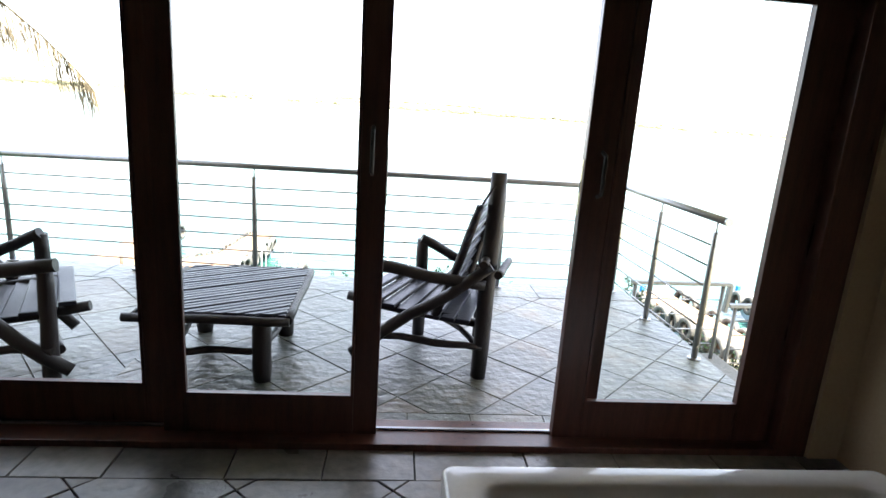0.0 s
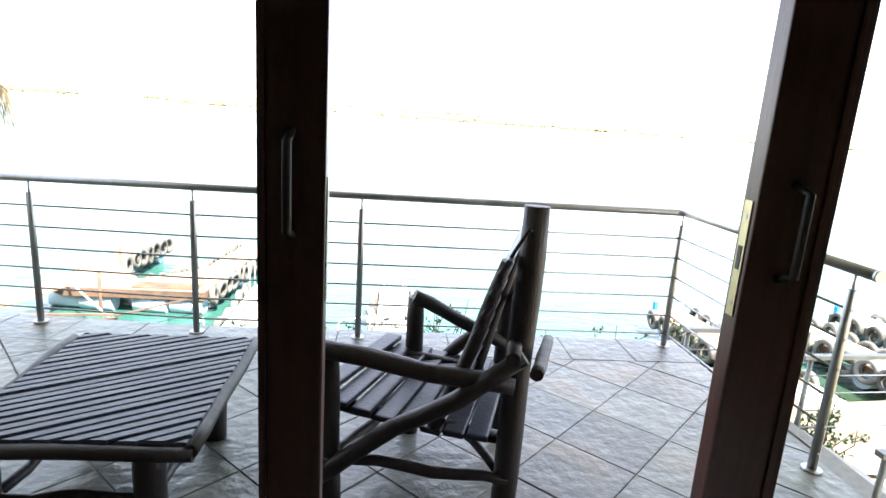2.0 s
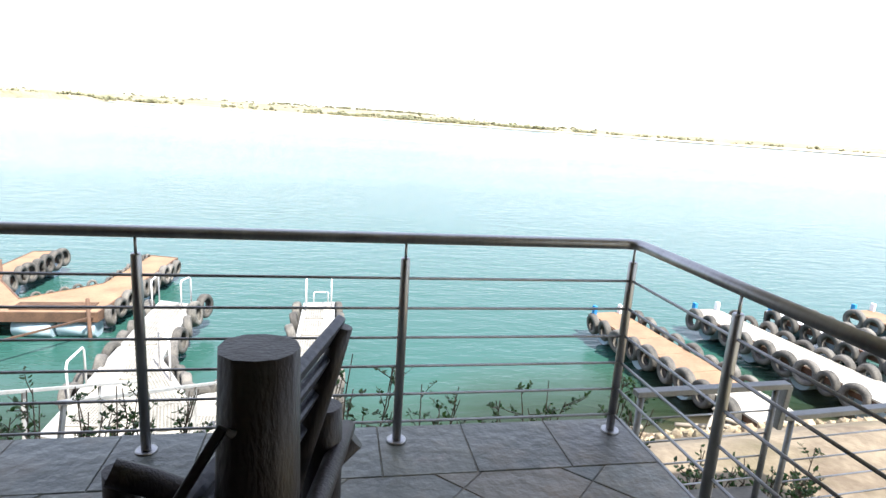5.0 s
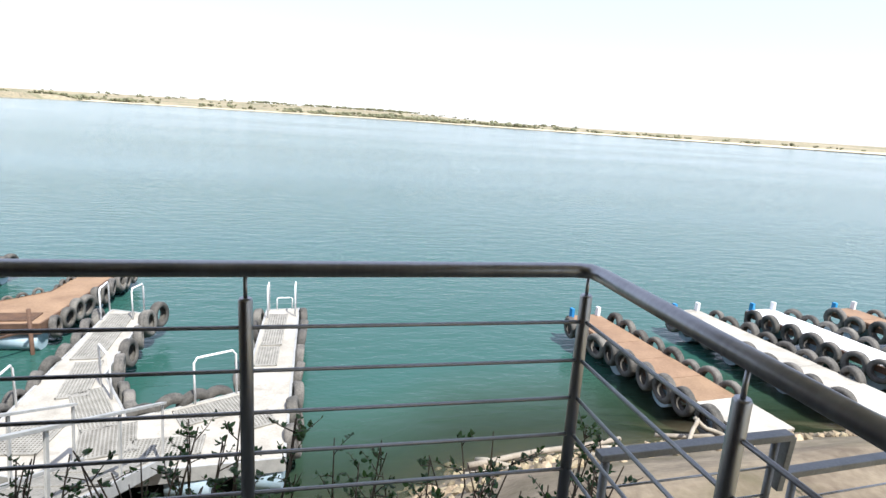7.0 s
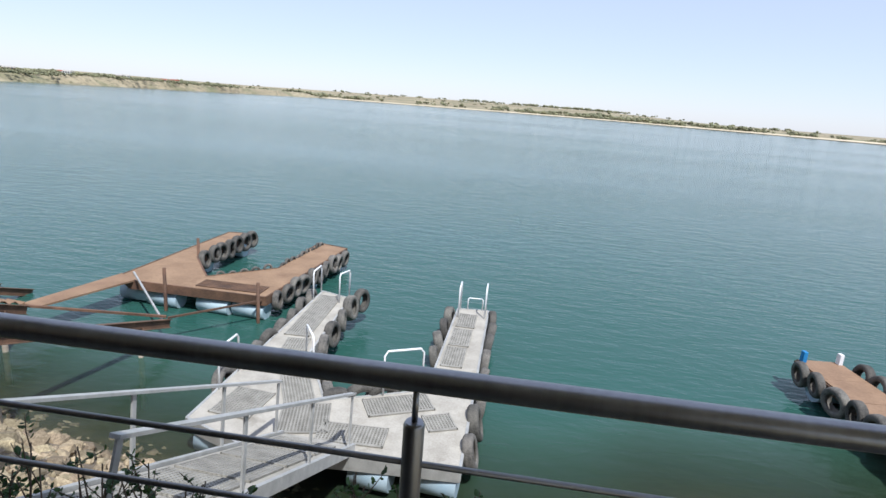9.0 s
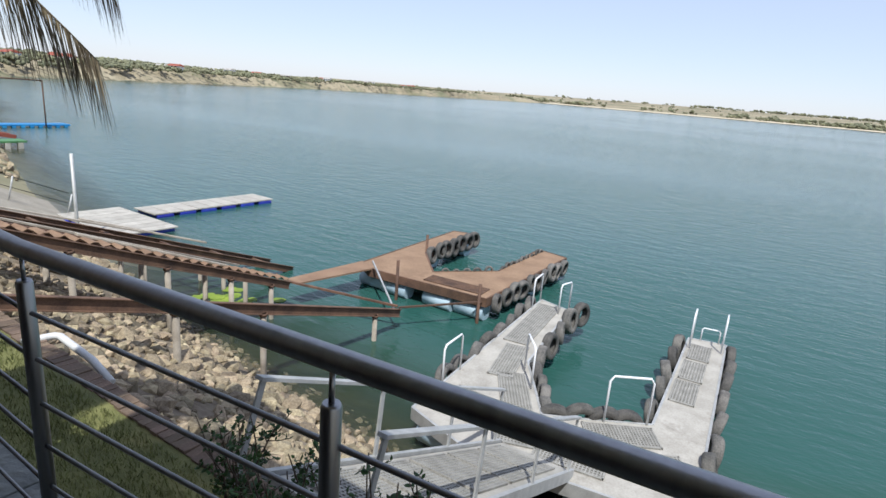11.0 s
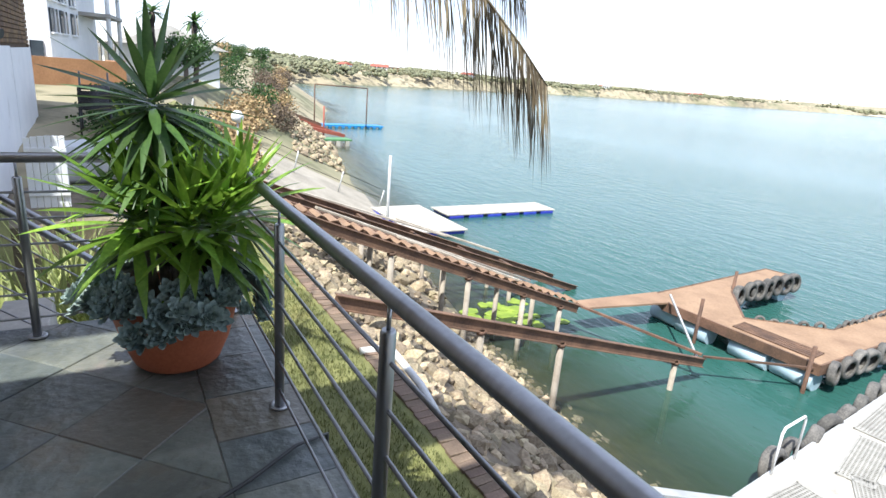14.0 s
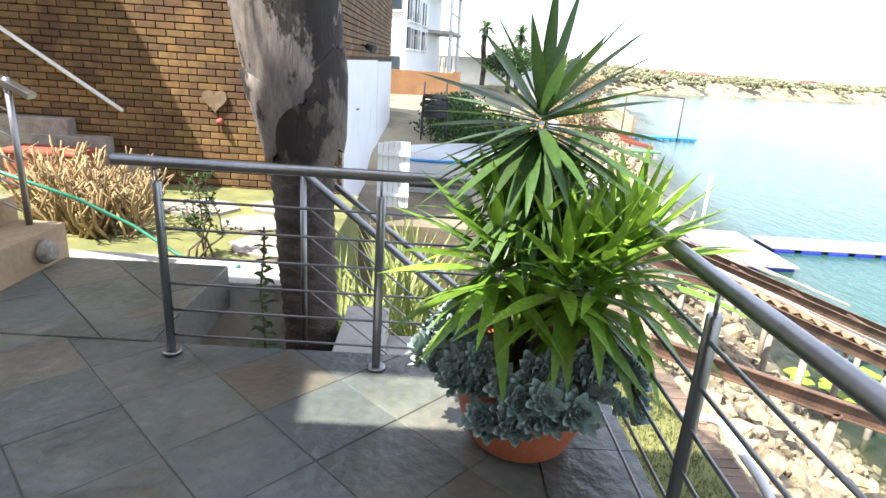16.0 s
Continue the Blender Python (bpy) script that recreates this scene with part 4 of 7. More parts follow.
for x, y in ((-3.4, 13.6), (-2.4, 13.3), (-0.5, 13.6), (0.6, 13.8), (0.3, 16), (0.0, 19), (-3.6, 15.5), (-4.1, 19)):
    bar("float", [(x - 0.35, y, GZ - 0.42), (x + 0.35, y, GZ - 0.42)], 0.27, FLOATB, grey, 14, "pale blue plastic drum float")
for o in grey.children:
    o.matrix_parent_inverse = grey_inv

# gangway from the lawn to the jetty
gang = thing("gangway", "galvanised gangway with handrails from the bank to the jetty", "gangway", "", (-1.35, 8.6, -1.9))
bm = bmesh.new()
ga, gb = Vector((-1.3, 8.45, -1.88)), Vector((-1.46, 13.5, GZ + 0.06))
m = Matrix.Translation(ga) @ (gb - ga).to_track_quat("X", "Z").to_matrix().to_4x4()
gl = (gb - ga).length
box(bm, 0, -0.58, -0.05, gl, 0.58, 0.0, m, 0.004)
part("walk_plate", bm, DOCKTOP, gang)
for s in (-1, 1):
    bm = bmesh.new()
    box(bm, 0, s * 0.64 - 0.03, -0.14, gl, s * 0.64 + 0.03, 0.04, m, 0.004)
    part("side_beam", bm, GALV, gang)
    q = [m @ Vector((f * gl, s * 0.64, 0)) for f in (0.0, 0.33, 0.66, 0.97)]
    for i, p in enumerate(q):
        h = 0.93
        lean = Vector((0, 0.5, 0.5)) if i == 0 else Vector((0, 0.1, 0))
        bm = bmesh.new()
        a, b = p - lean, p + Vector((0, 0, h))
        mm = Matrix.Translation(a) @ (b - a).to_track_quat("X", "Y").to_matrix().to_4x4()
        box(bm, 0, -0.03, -0.012, (b - a).length, 0.03, 0.012, mm, 0.003)
        part("rail_post", bm, GALV, gang)
    a, b = q[0] + Vector((0, -0.05, 0.95)), q[3] + Vector((0, 0.05, 0.95))
    mm = Matrix.Translation(a) @ (b - a).to_track_quat("X", "Z").to_matrix().to_4x4()
    bm = bmesh.new()
    box(bm, 0, -0.045, -0.018, (b - a).length, 0.045, 0.018, mm, 0.004)
    part("top_rail", bm, GALV, gang)
for f in (0.12, 0.3, 0.48, 0.66, 0.84):
    grating(gang, 0, 0, 0.95, gl * 0.16, 0, 0, None, m @ pose(f * gl, 0, 0.004, 0, 0, 90))
for o in gang.children:
    o.matrix_parent_inverse = gang.matrix_world.inverted()

# rusty brown jetty with a boat notch
BZ = -4.25
brown = thing("rusty_jetty", "rust-brown steel jetty with a boat notch and tyre fenders", "jetty", "jetties", (-8.5, 20, BZ))
BROWN_OUT = [(-10.7, 19.6), (-10.1, 19.2), (-8.17, 19.36), (-5.9, 19.55), (-6.0, 25.78), (-7.28, 26.05), (-7.0, 22.25), (-8.45, 20.5), (-10.0, 22.2), (-10.2, 26.15), (-11.15, 25.85)]
bm = bmesh.new()
slab_poly(bm, BROWN_OUT, BZ - 0.06, BZ)
part("deck_plate", bm, RUSTDECK, brown)
for (xa, ya), (xb, yb) in zip(BROWN_OUT, BROWN_OUT[1:] + BROWN_OUT[:1]):
    d = Vector((xb - xa, yb - ya, 0))
    m = Matrix.Translation((xa, ya, 0)) @ d.to_track_quat("X", "Z").to_matrix().to_4x4()
    bm = bmesh.new()
    box(bm, 0.0, -0.02, BZ - 0.26, d.length, 0.03, BZ + 0.015, m, 0.004)
    part("edge_beam", bm, RUST, brown)
tyres_along(brown, (-5.9, 19.8), (-6.0, 25.6), 10, BZ - 0.24)
tyres_along(brown, (-10.02, 22.3), (-10.18, 26.0), 7, BZ - 0.12, 1.1)
tyres_along(brown, (-7.0, 25.9), (-7.0, 22.4), 9, BZ + 0.0, 0.45, 0.03)
tyres_along(brown, (-7.1, 22.1), (-8.3, 20.7), 5, BZ + 0.0, 0.45, 0.03)
for x, y in ((-9.2, 19.6), (-7.6, 19.7), (-6.5, 19.8), (-10.2, 19.7), (-10.6, 23), (-6.5, 23), (-10.6, 25.3), (-6.5, 25.2)):
    bar("float", [(x - 0.5, y, BZ - 0.52), (x + 0.5, y, BZ - 0.52)], 0.26, FLOATB, brown, 14, "pale blue plastic drum float")
for x, y, h in ((-8.9, 19.18, 0.55), (-6.05, 19.4, 0.45), (-10.1, 22.4, 0.6)):
    bar("mooring_post", [(x, y, WZ - 1.5), (x, y, BZ + h)], 0.05, RUST, brown, 10)
grating(brown, -7.2, 19.95, 2.0, 0.6, 5, BZ + 0.004, RUST)
bm = bmesh.new()
slab_poly(bm, [(-10.98, 16.55), (-10.45, 16.55), (-9.95, 19.25), (-10.72, 19.6)], BZ - 0.02, BZ + 0.03)
part("walkway", bm, RUSTDECK, brown)
for o in brown.children:
    o.matrix_parent_inverse = brown.matrix_world.inverted()


def brace_pole(ob, a, b, w=0.05, material=None, name="strut"):
    a, b = Vector(a), Vector(b)
    m = Matrix.Translation(a) @ (b - a).to_track_quat("X", "Z").to_matrix().to_4x4()
    bm = bmesh.new()
    box(bm, 0, -w / 2, -w / 2, (b - a).length, w / 2, w / 2, m, 0.004)
    return part(name, bm, material or RUST, ob)


# mooring poles and struts between slipway and jetty
strut = thing("mooring_struts", "rusty steel poles bracing the jetty to the slipway", "struts")
brace_pole(strut, (-10.5, 16.2, -4.1), (-7.42, 17.35, -4.3), 0.06)
brace_pole(strut, (-7.42, 17.4, -4.35), (-6.0, 19.5, -4.35), 0.05)
brace_pole(strut, (-7.5, 17.3, -4.4), (-9.9, 19.15, -3.95), 0.05, GALV)


def c_beam(ob, a, b, h=0.2, w=0.09):
    """A steel channel: web and two flanges."""
    a, b = Vector(a), Vector(b)
    m = Matrix.Translation(a) @ (b - a).to_track_quat("X", "Z").to_matrix().to_4x4()
    bm = bmesh.new()
    l = (b - a).length
    v, e = w / 2, 0.016
    prof = ((-v, 0), (-v, -e), (-e / 2, -e), (-e / 2, e - h), (-v, e - h), (-v, -h), (v, -h), (v, e - h), (e / 2, e - h), (e / 2, -e), (v, -e), (v, 0))
    ends = [[bm.verts.new(m @ Vector((x, p, q))) for p, q in prof] for x in (0, l)]
    for i in range(12):
        bm.faces.new((ends[0][i], ends[0][i - 1], ends[1][i - 1], ends[1][i]))
    bm.faces.new(ends[0])
    bm.faces.new(ends[1][::-1])
    bmesh.ops.recalc_face_normals(bm, faces=bm.faces)
    return part("channel_beam", bm, RUST, ob)


def slipway(name, x, ys, zs, ye, ze, gap, posts, wavy, label, dx=0.0):
    ob = thing(name, label, "slipway", "boat slipways", (x, ys, zs))
    for k in range(2 if gap else 1):
        c_beam(ob, (x - k * gap, ys, zs), (x - k * gap + dx, ye, ze), 0.22, 0.12)
    for y in posts:
        f = (y - ys) / (ye - ys)
        z = zs + (ze - zs) * f - 0.2
        for k in range(2 if gap else 1):
            xx = x - k * gap + dx * f
            bar("post", [(xx, y, min(ground_z(xx, y), WZ) - 0.4), (xx, y, z)], 0.065, TIMBER, ob, 10)
            bar("post_collar", [(xx, y, z - 0.06), (xx, y, z)], 0.09, RUST, ob, 10)
    if gap:
        for i in range(6):
            f = (i + 0.5) / 6
            y = ys + (ye - ys) * f
            brace_pole(ob, (x + dx * f, y, zs + (ze - zs) * f - 0.1), (x - gap + dx * f, y, zs + (ze - zs) * f - 0.1), 0.07, RUST, "cross_member")
    if wavy:
        rows = []
        n = 90
        for i in range(n + 1):
            f = i / n
            y, z = ys + (ye - ys) * f, zs + (ze - zs) * f
            h = 0.045 * math.sin(i * 1.9)
            rows.append([(x - 0.06 + dx * f, y, z + 0.03 + h), (x - 0.06 + dx * f, y, z + 0.045 + h), (x - gap * 0.55 + dx * f, y, z + 0.045 + h), (x - gap * 0.55 + dx * f, y, z + 0.03 + h)])
        bm = bmesh.new()
        sheet_mesh(bm, rows)
        part("corrugated_sheet", bm, RUSTDECK, ob)
    for o in ob.children:
        o.matrix_parent_inverse = ob.matrix_world.inverted()
    return ob


slipway("slipway", -7.3, 8.3, -1.62, 17.5, -4.42, 0, (10.9, 12.8, 16.4), False, "single rusty steel slipway beam on timber posts", -0.12)
slipway("slipway", -10.1, 8.4, -1.05, 16.2, -4.08, 1.1, (10.5, 12.5, 14.2, 15.5), True, "rusty double slipway with corrugated sheet over the shallows", -0.3)
slipway("slipway", -12.9, 8.8, -1.3, 18.9, -4.9, 1.2, (11.0, 13.5, 16.0), False, "long rusty slipway beams running into the lake", -0.4)
planks = thing("loose_timber", "loose weathered planks lying on the slipway beams", "planks")
for k, (x, y, l, t) in enumerate(((-11.0, 11.0, 4.0, 3), (-10.7, 12.6, 3.6, -4), (-13.4, 11.6, 4.5, 2), (-13.7, 14.0, 3.5, -6), (-11.2, 14.0, 2.6, 9))):
    s = -0.39 if x > -12 else -0.335
    z = (-1.05 + (y - 8.4) * s if x > -12 else -1.3 + (y - 8.8) * s) + 0.09
    bm = bmesh.new()
    box(bm, -0.07, -l / 2, -0.02, 0.07, l / 2, 0.025, pose(x, y, z, math.degrees(math.atan(s)), 0, t), 0.006)
    part("plank", bm, TIMBER, planks)


# jetties to the east
def tyre_jetty(x, y, material, nearmat, label):
    ob = thing("tyre_jetty", label, "jetty", "jetties", (x, y, -4.25))
    u = Vector((0.205, -0.979))
    n = Vector((0.979, 0.205))
    z = -4.25
    P = lambda a, b: (x + n.x * a + u.x * b, y + n.y * a + u.y * b)
    m = Matrix.Translation((x, y, z)) @ Matrix.Rotation(math.atan2(u.y, u.x), 4, "Z")
    for i in range(5):
        bm = bmesh.new()
        box(bm, i * 1.12 + 0.005, -0.55, -0.05, i * 1.12 + 1.11, 0.55, 0.0 + 0.002 * (i % 2), m, 0.004)
        part("deck_plate", bm, material, ob)
    bm = bmesh.new()
    box(bm, 5.605, -0.62, -0.05, 7.0, 0.62, 0.003, m, 0.004)
    part("deck_plate", bm, nearmat, ob, "paler plate at the shore end")
    for s in (-1, 1):
        bm = bmesh.new()
        box(bm, 0, s * 0.57 - 0.025, -0.2, 7.0, s * 0.57 + 0.025, -0.03, m, 0.003)
        part("edge_beam", bm, RUST, ob)
        bm = bmesh.new()
        box(bm, 0.05, s * 0.46 - 0.05, 0.0, 0.2, s * 0.46 + 0.05, 0.28, m, 0.01)
        part("bollard", bm, BLUE2 if s < 0 else WHITE, ob, "blue and white end bracket")
    tyres_along(ob, P(-0.58, 6.4), P(-0.58, 0.1), 9, z - 0.16, 1.08, -0.11)
    tyres_along(ob, P(0.58, 0.4), P(0.58, 5.6), 8, z - 0.1, 1.0, -0.11)
    for b in (0.8, 2.6, 4.4, 6.2, 6.75):
        bar("float", [(*P(-0.5, b), z - 0.40), (*P(0.5, b), z - 0.40)], 0.34, FLOATB, ob, 14, "pale blue plastic drum float")
    for o in ob.children:
        o.matrix_parent_inverse = ob.matrix_world.inverted()


tyre_jetty(8.9, 21.15, RUSTDECK, DOCKTOP, "rusty steel jetty lined with tyres")
tyre_jetty(12.6, 21.85, DOCKTOP, DOCKTOP, "pale grey plated jetty lined with tyres")
tyre_jetty(15.5, 22.1, WHITE, DOCKTOP, "whitish plated jetty lined with large tyres")
tyre_jetty(18.8, 22.4, RUSTDECK, DOCKTOP, "weathered brown jetty lined with tyres")

# blue floating jetty
bluej = thing("blue_jetty", "white-topped floating jetty on dark blue plastic floats", "jetty", "jetties", (-22, 18, -4.85))
for x0, y0, x1, y1, n in ((-24.4, 19.3, -22.7, 25.9, 6), (-24.9, 16.3, -20.2, 18.9, 4)):
    ob_n = 9 if n == 6 else 8
    for i in range(ob_n):
        if n == 6:
            q = (x0, y0 + (y1 - y0) * i / ob_n, x1, y0 + (y1 - y0) * (i + 0.94) / ob_n)
        else:
            q = (x0 + (x1 - x0) * i / ob_n, y0, x0 + (x1 - x0) * (i + 0.94) / ob_n, y1)
        boxed("deck_plank", q[0], q[1], -4.86, q[2], q[3], -4.8, DOCKTOP, bluej, 0.01)
    for i in range(n):
        if n == 6:
            q = (x0 + 0.1, y0 + (y1 - y0) * (i + 0.1) / n, x1 + 0.03, y0 + (y1 - y0) * (i + 0.85) / n)
        else:
            q = (x0 + (x1 - x0) * (i + 0.1) / n, y0 - 0.04, x0 + (x1 - x0) * (i + 0.9) / n, y1 - 0.1)
        boxed("float", q[0], q[1], -5.25, q[2], q[3], -4.87, BLUE, bluej, 0.06, "dark blue plastic float")
for o in bluej.children:
    o.matrix_parent_inverse = bluej.matrix_world.inverted()
tagged(bar("mooring_pole", [(-20.75, 15.28, -6.2), (-20.75, 15.28, -1.72)], 0.06, GALV, None, 12), "tall grey mooring pole beside the blue jetty", "pole")

# far jetties up the shore
def far_jetty(x0, y0, x1, y1, z, material, legs, label):
    ob = thing("far_jetty", label, "jetty", "jetties", ((x0 + x1) / 2, (y0 + y1) / 2, WZ))
    boxed("deck_plate", x0, y0, z - 0.15, x1, y1, z, material, ob, 0.02)
    n = max(int((y1 - y0) / 0.7), 2)
    for i in range(n):
        y = y0 + (y1 - y0) * (i + 0.5) / n
        boxed("leg" if legs else "float", x1 - 0.3, y - 0.17, WZ - 0.3, x1 + 0.03, y + 0.17, z - 0.15, DOCKTOP if legs else material, ob, 0.03)
    for o in ob.children:
        o.matrix_parent_inverse = ob.matrix_world.inverted()


far_jetty(-48.6, 19.0, -47.2, 23.9, -4.42, GREENP, True, "green-decked jetty on pale piles up the shore")
far_jetty(-64, 26.0, -62.3, 33.5, -4.72, BLUE2, False, "bright blue floating jetty up the shore")
goal = thing("steel_gantry", "thin dark steel gantry standing in the shallows", "gantry")
bar("upright", [(-62, 31.2, -6), (-62, 31.2, -0.6)], 0.07, RUST, goal, 8)
bar("upright", [(-62, 25.2, -6), (-62, 25.2, -0.5)], 0.07, RUST, goal, 8)
bar("crossbar", [(-62, 25.2, -0.5), (-62, 31.2, -0.6)], 0.06, RUST, goal, 8)
bar("upright", [(-54, 23.6, -6), (-54, 23.6, -2.2)], 0.08, REDP, goal, 8)
for k, (x, y0, z0, y1, z1, m) in enumerate(((-50.5, 12.5, -2.35, 24.4, -4.5, REDP), (-52.5, 14, -1.1, 24.2, -4.5, REDP), (-54.5, 14.5, -0.9, 23.5, -4.0, RUST), (-49.5, 13, -3.2, 22.2, -4.7, RUST))):
    s = thing("far_slipway", "red-brown slipway beams on the neighbouring shore", "slipway", "boat slipways", (x, y0, z0))
    for g in (0, 1.2):
        brace_pole(s, (x - g, y0, z0), (x - g, y1, z1), 0.28, m, "channel_beam").matrix_parent_inverse = s.matrix_world.inverted()
rnd = random.Random(44)
bm = bmesh.new()
for _ in range(46):
    x, y, w = rnd.gauss(-12.2, 0.45), rnd.gauss(15.1, 0.55), rnd.uniform(0.08, 0.3)
    slab_poly(bm, [(x + w * rnd.uniform(0.6, 1.2) * math.cos(k * 0.9), y + w * rnd.uniform(0.6, 1.2) * math.sin(k * 0.9)) for k in range(7)], WZ - 0.03, WZ + rnd.uniform(0.004, 0.02))
tagged(part("water_weed", bm, WEED), "bright green water weed floating in the shallows", "water weed", kind="stuff")
old = thing("board_wall", "dark weathered board wall holding the bank beside the green jetty", "wall")
for i in range(11):
    boxed("board", -48.2 + 0.05 * (i % 2), 14.9 + 0.37 * i, -5.6, -48.08 + 0.05 * (i % 2), 15.22 + 0.37 * i, -4.35 + 0.07 * math.sin(i * 2.1), TYRE, old, 0.03)
tan = wall("shore_terrace_wall", -68, 15.5, -5.0, -66, 22.4, -1.0, ORANGE, "tan masonry terrace wall on the neighbouring shore")
# concrete ramp with cable rail
bm = bmesh.new()
sheet_mesh(bm, [[(x, y, ground_z(x, y) + 0.14) for x in steps((-28.5, -19.2, 0.7))] for y in steps((9.6, 18.0, 0.6))])
ramp = part("boat_ramp", bm, PALE_CONC)
tagged(ramp, "pale concrete boat ramp running into the water", "ramp", kind="structure")
cab = thing("cable_fence", "thin steel cables on leaning stakes beside the boat ramp", "fence")
for i in range(5):
    y = 8.5 + i * 2.1
    z = ground_z(-25.5, y) + 0.1
    bar("stake", [(-25.5, y, z - 0.3), (-25.2, y + 0.2, z + 1.0)], 0.035, GALV, cab, 8)
for h in (0.5, 0.95):
    bar("fence_wire", [(-25.3, 8.5, ground_z(-25.3, 8.5) + h), (-25.3, 17.0, -5.0 + h)], 0.015, CABLE, cab, 6)


# ---- bank: stones, brick edging, bushes ----
def stone_mesh(name, seed, material):
    r = random.Random(seed)
    bm = bmesh.new()
    bmesh.ops.create_icosphere(bm, subdivisions=1, radius=1.0)
    off = Vector((seed * 3.1, 0, 0))
    for v in bm.verts:
        k = 1 + 0.45 * noise.noise(v.co * 1.3 + off)
        v.co = Vector((v.co.x * k, v.co.y * k * r.uniform(0.75, 0.85), v.co.z * k * 0.62))
    me = bpy.data.meshes.new(name)
    bm.to_mesh(me)
    bm.free()
    me.materials.append(material)
    return me


STONES = [stone_mesh("stone", i, ROCK) for i in range(10)]
rnd = random.Random(5)
for i in range(290):
    x, y = rnd.uniform(-9.5, -0.2), 8.45 + 4.6 * rnd.random() ** 1.3
    if -2.0 < x < -0.6 and rnd.random() < 0.6:
        x -= 2
    s = rnd.uniform(0.09, 0.24)
    m = pose(x, y, ground_z(x, y) + 0.05 + s * 0.25, rnd.uniform(-30, 30), rnd.uniform(-30, 30), rnd.uniform(0, 360)) @ Matrix.Diagonal((s, s, s, 1))
    shared("stone", rnd.choice(STONES), bank, m)


def scatter_joined(name, count, place, size, material, label, category, seed):
    """Many small stones joined into one object."""
    r = random.Random(seed)
    src = []
    for me in STONES:
        src.append(([v.co.copy() for v in me.vertices], [tuple(p.vertices) for p in me.polygons]))
    vs, fs = [], []
    for _ in range(count):
        x, y = place(r)
        s = r.uniform(*size)
        m = pose(x, y, ground_z(x, y) + 0.05 + s * 0.2, r.uniform(-40, 40), r.uniform(-40, 40), r.uniform(0, 360)) @ Matrix.Diagonal((s, s, s, 1))
        co, fa = src[r.randrange(len(src))]
        k = len(vs)
        vs += [m @ c for c in co]
        fs += [tuple(i + k for i in f) for f in fa]
    me = bpy.data.meshes.new(name)
    me.from_pydata(vs, [], fs)
    me.materials.append(material)
    return tagged(new(name, me), label, category, kind="stuff")


scatter_joined("rubble", 2600, lambda r: (r.uniform(-12.5, 3.5), 8.4 + 5.6 * r.random() ** 1.15), (0.05, 0.15), ROCK_S, "loose pale stones covering the bank down to the water", "stones", 3)
scatter_joined("rubble", 520, lambda r: (r.uniform(3.5, 16), r.uniform(11.5, 15.0)), (0.04, 0.14), ROCK_S, "broken bricks and stones at the water's edge", "stones", 4)
scatter_joined("rubble", 500, lambda r: (lambda x: (x, shore_y(x) - 3.5 * r.random()))(r.choice((r.uniform(-50, -33), r.uniform(-18, -13)))), (0.1, 0.3), ROCK_S, "stones along the neighbouring shoreline", "stones", 6)

edging = thing("brick_edging", "row of weathered red bricks edging the lawn", "edging", "", (-4, 8.2, -1.86))
bm = bmesh.new()
box(bm, -0.105, -0.051, -0.036, 0.105, 0.051, 0.036, None, 0.005)
EDGE_MESH = bpy.data.meshes.new("brick")
bm.to_mesh(EDGE_MESH)
bm.free()
EDGE_MESH.materials.append(BRICK_R)
rnd = random.Random(8)
i = 0
x = -11.0
while x < -0.2:
    for y in (8.22,):
        shared("brick", EDGE_MESH, edging, pose(x + 4, y - 8.2 + rnd.uniform(-0.012, 0.012), rnd.uniform(0.0, 0.02), rnd.uniform(-3, 3), rnd.uniform(-3, 3), 90 + rnd.uniform(-4, 4)))
    x += 0.108

pipe = bar("drain_pipe", [(-5.87, 8.1, -1.80), (-5.84, 8.36, -1.80), (-5.82, 8.43, -1.80), (-5.75, 8.47, -1.80), (-5.0, 8.475, -1.86), (-4.6, 8.48, -2.0)], 0.045, PVC, None, 12)
tagged(pipe, "dusty white plastic drain pipe bent along the brick edging", "pipe")

# a few grass blades so that the lawn has a nap
rnd = random.Random(12)
vs, fs = [], []
for _ in range(26000):
    x, y = rnd.uniform(-9, 1.5), rnd.uniform(6.35, 8.05)
    h, a = rnd.uniform(0.03, 0.075), rnd.uniform(0, 6.28)
    dx, dy = 0.006 * math.cos(a), 0.006 * math.sin(a)
    lx, ly = rnd.uniform(-0.03, 0.03), rnd.uniform(-0.03, 0.03)
    k = len(vs)
    vs += [(x - dx, y - dy, -1.84), (x + dx, y + dy, -1.84), (x + lx, y + ly, -1.84 + h)]
    fs.append((k, k + 1, k + 2))
me = bpy.data.meshes.new("grass")
me.from_pydata(vs, [], fs)
me.materials.append(BLADE)
tagged(new("grass", me), "short grass blades of the lower lawn", "grass", kind="stuff")


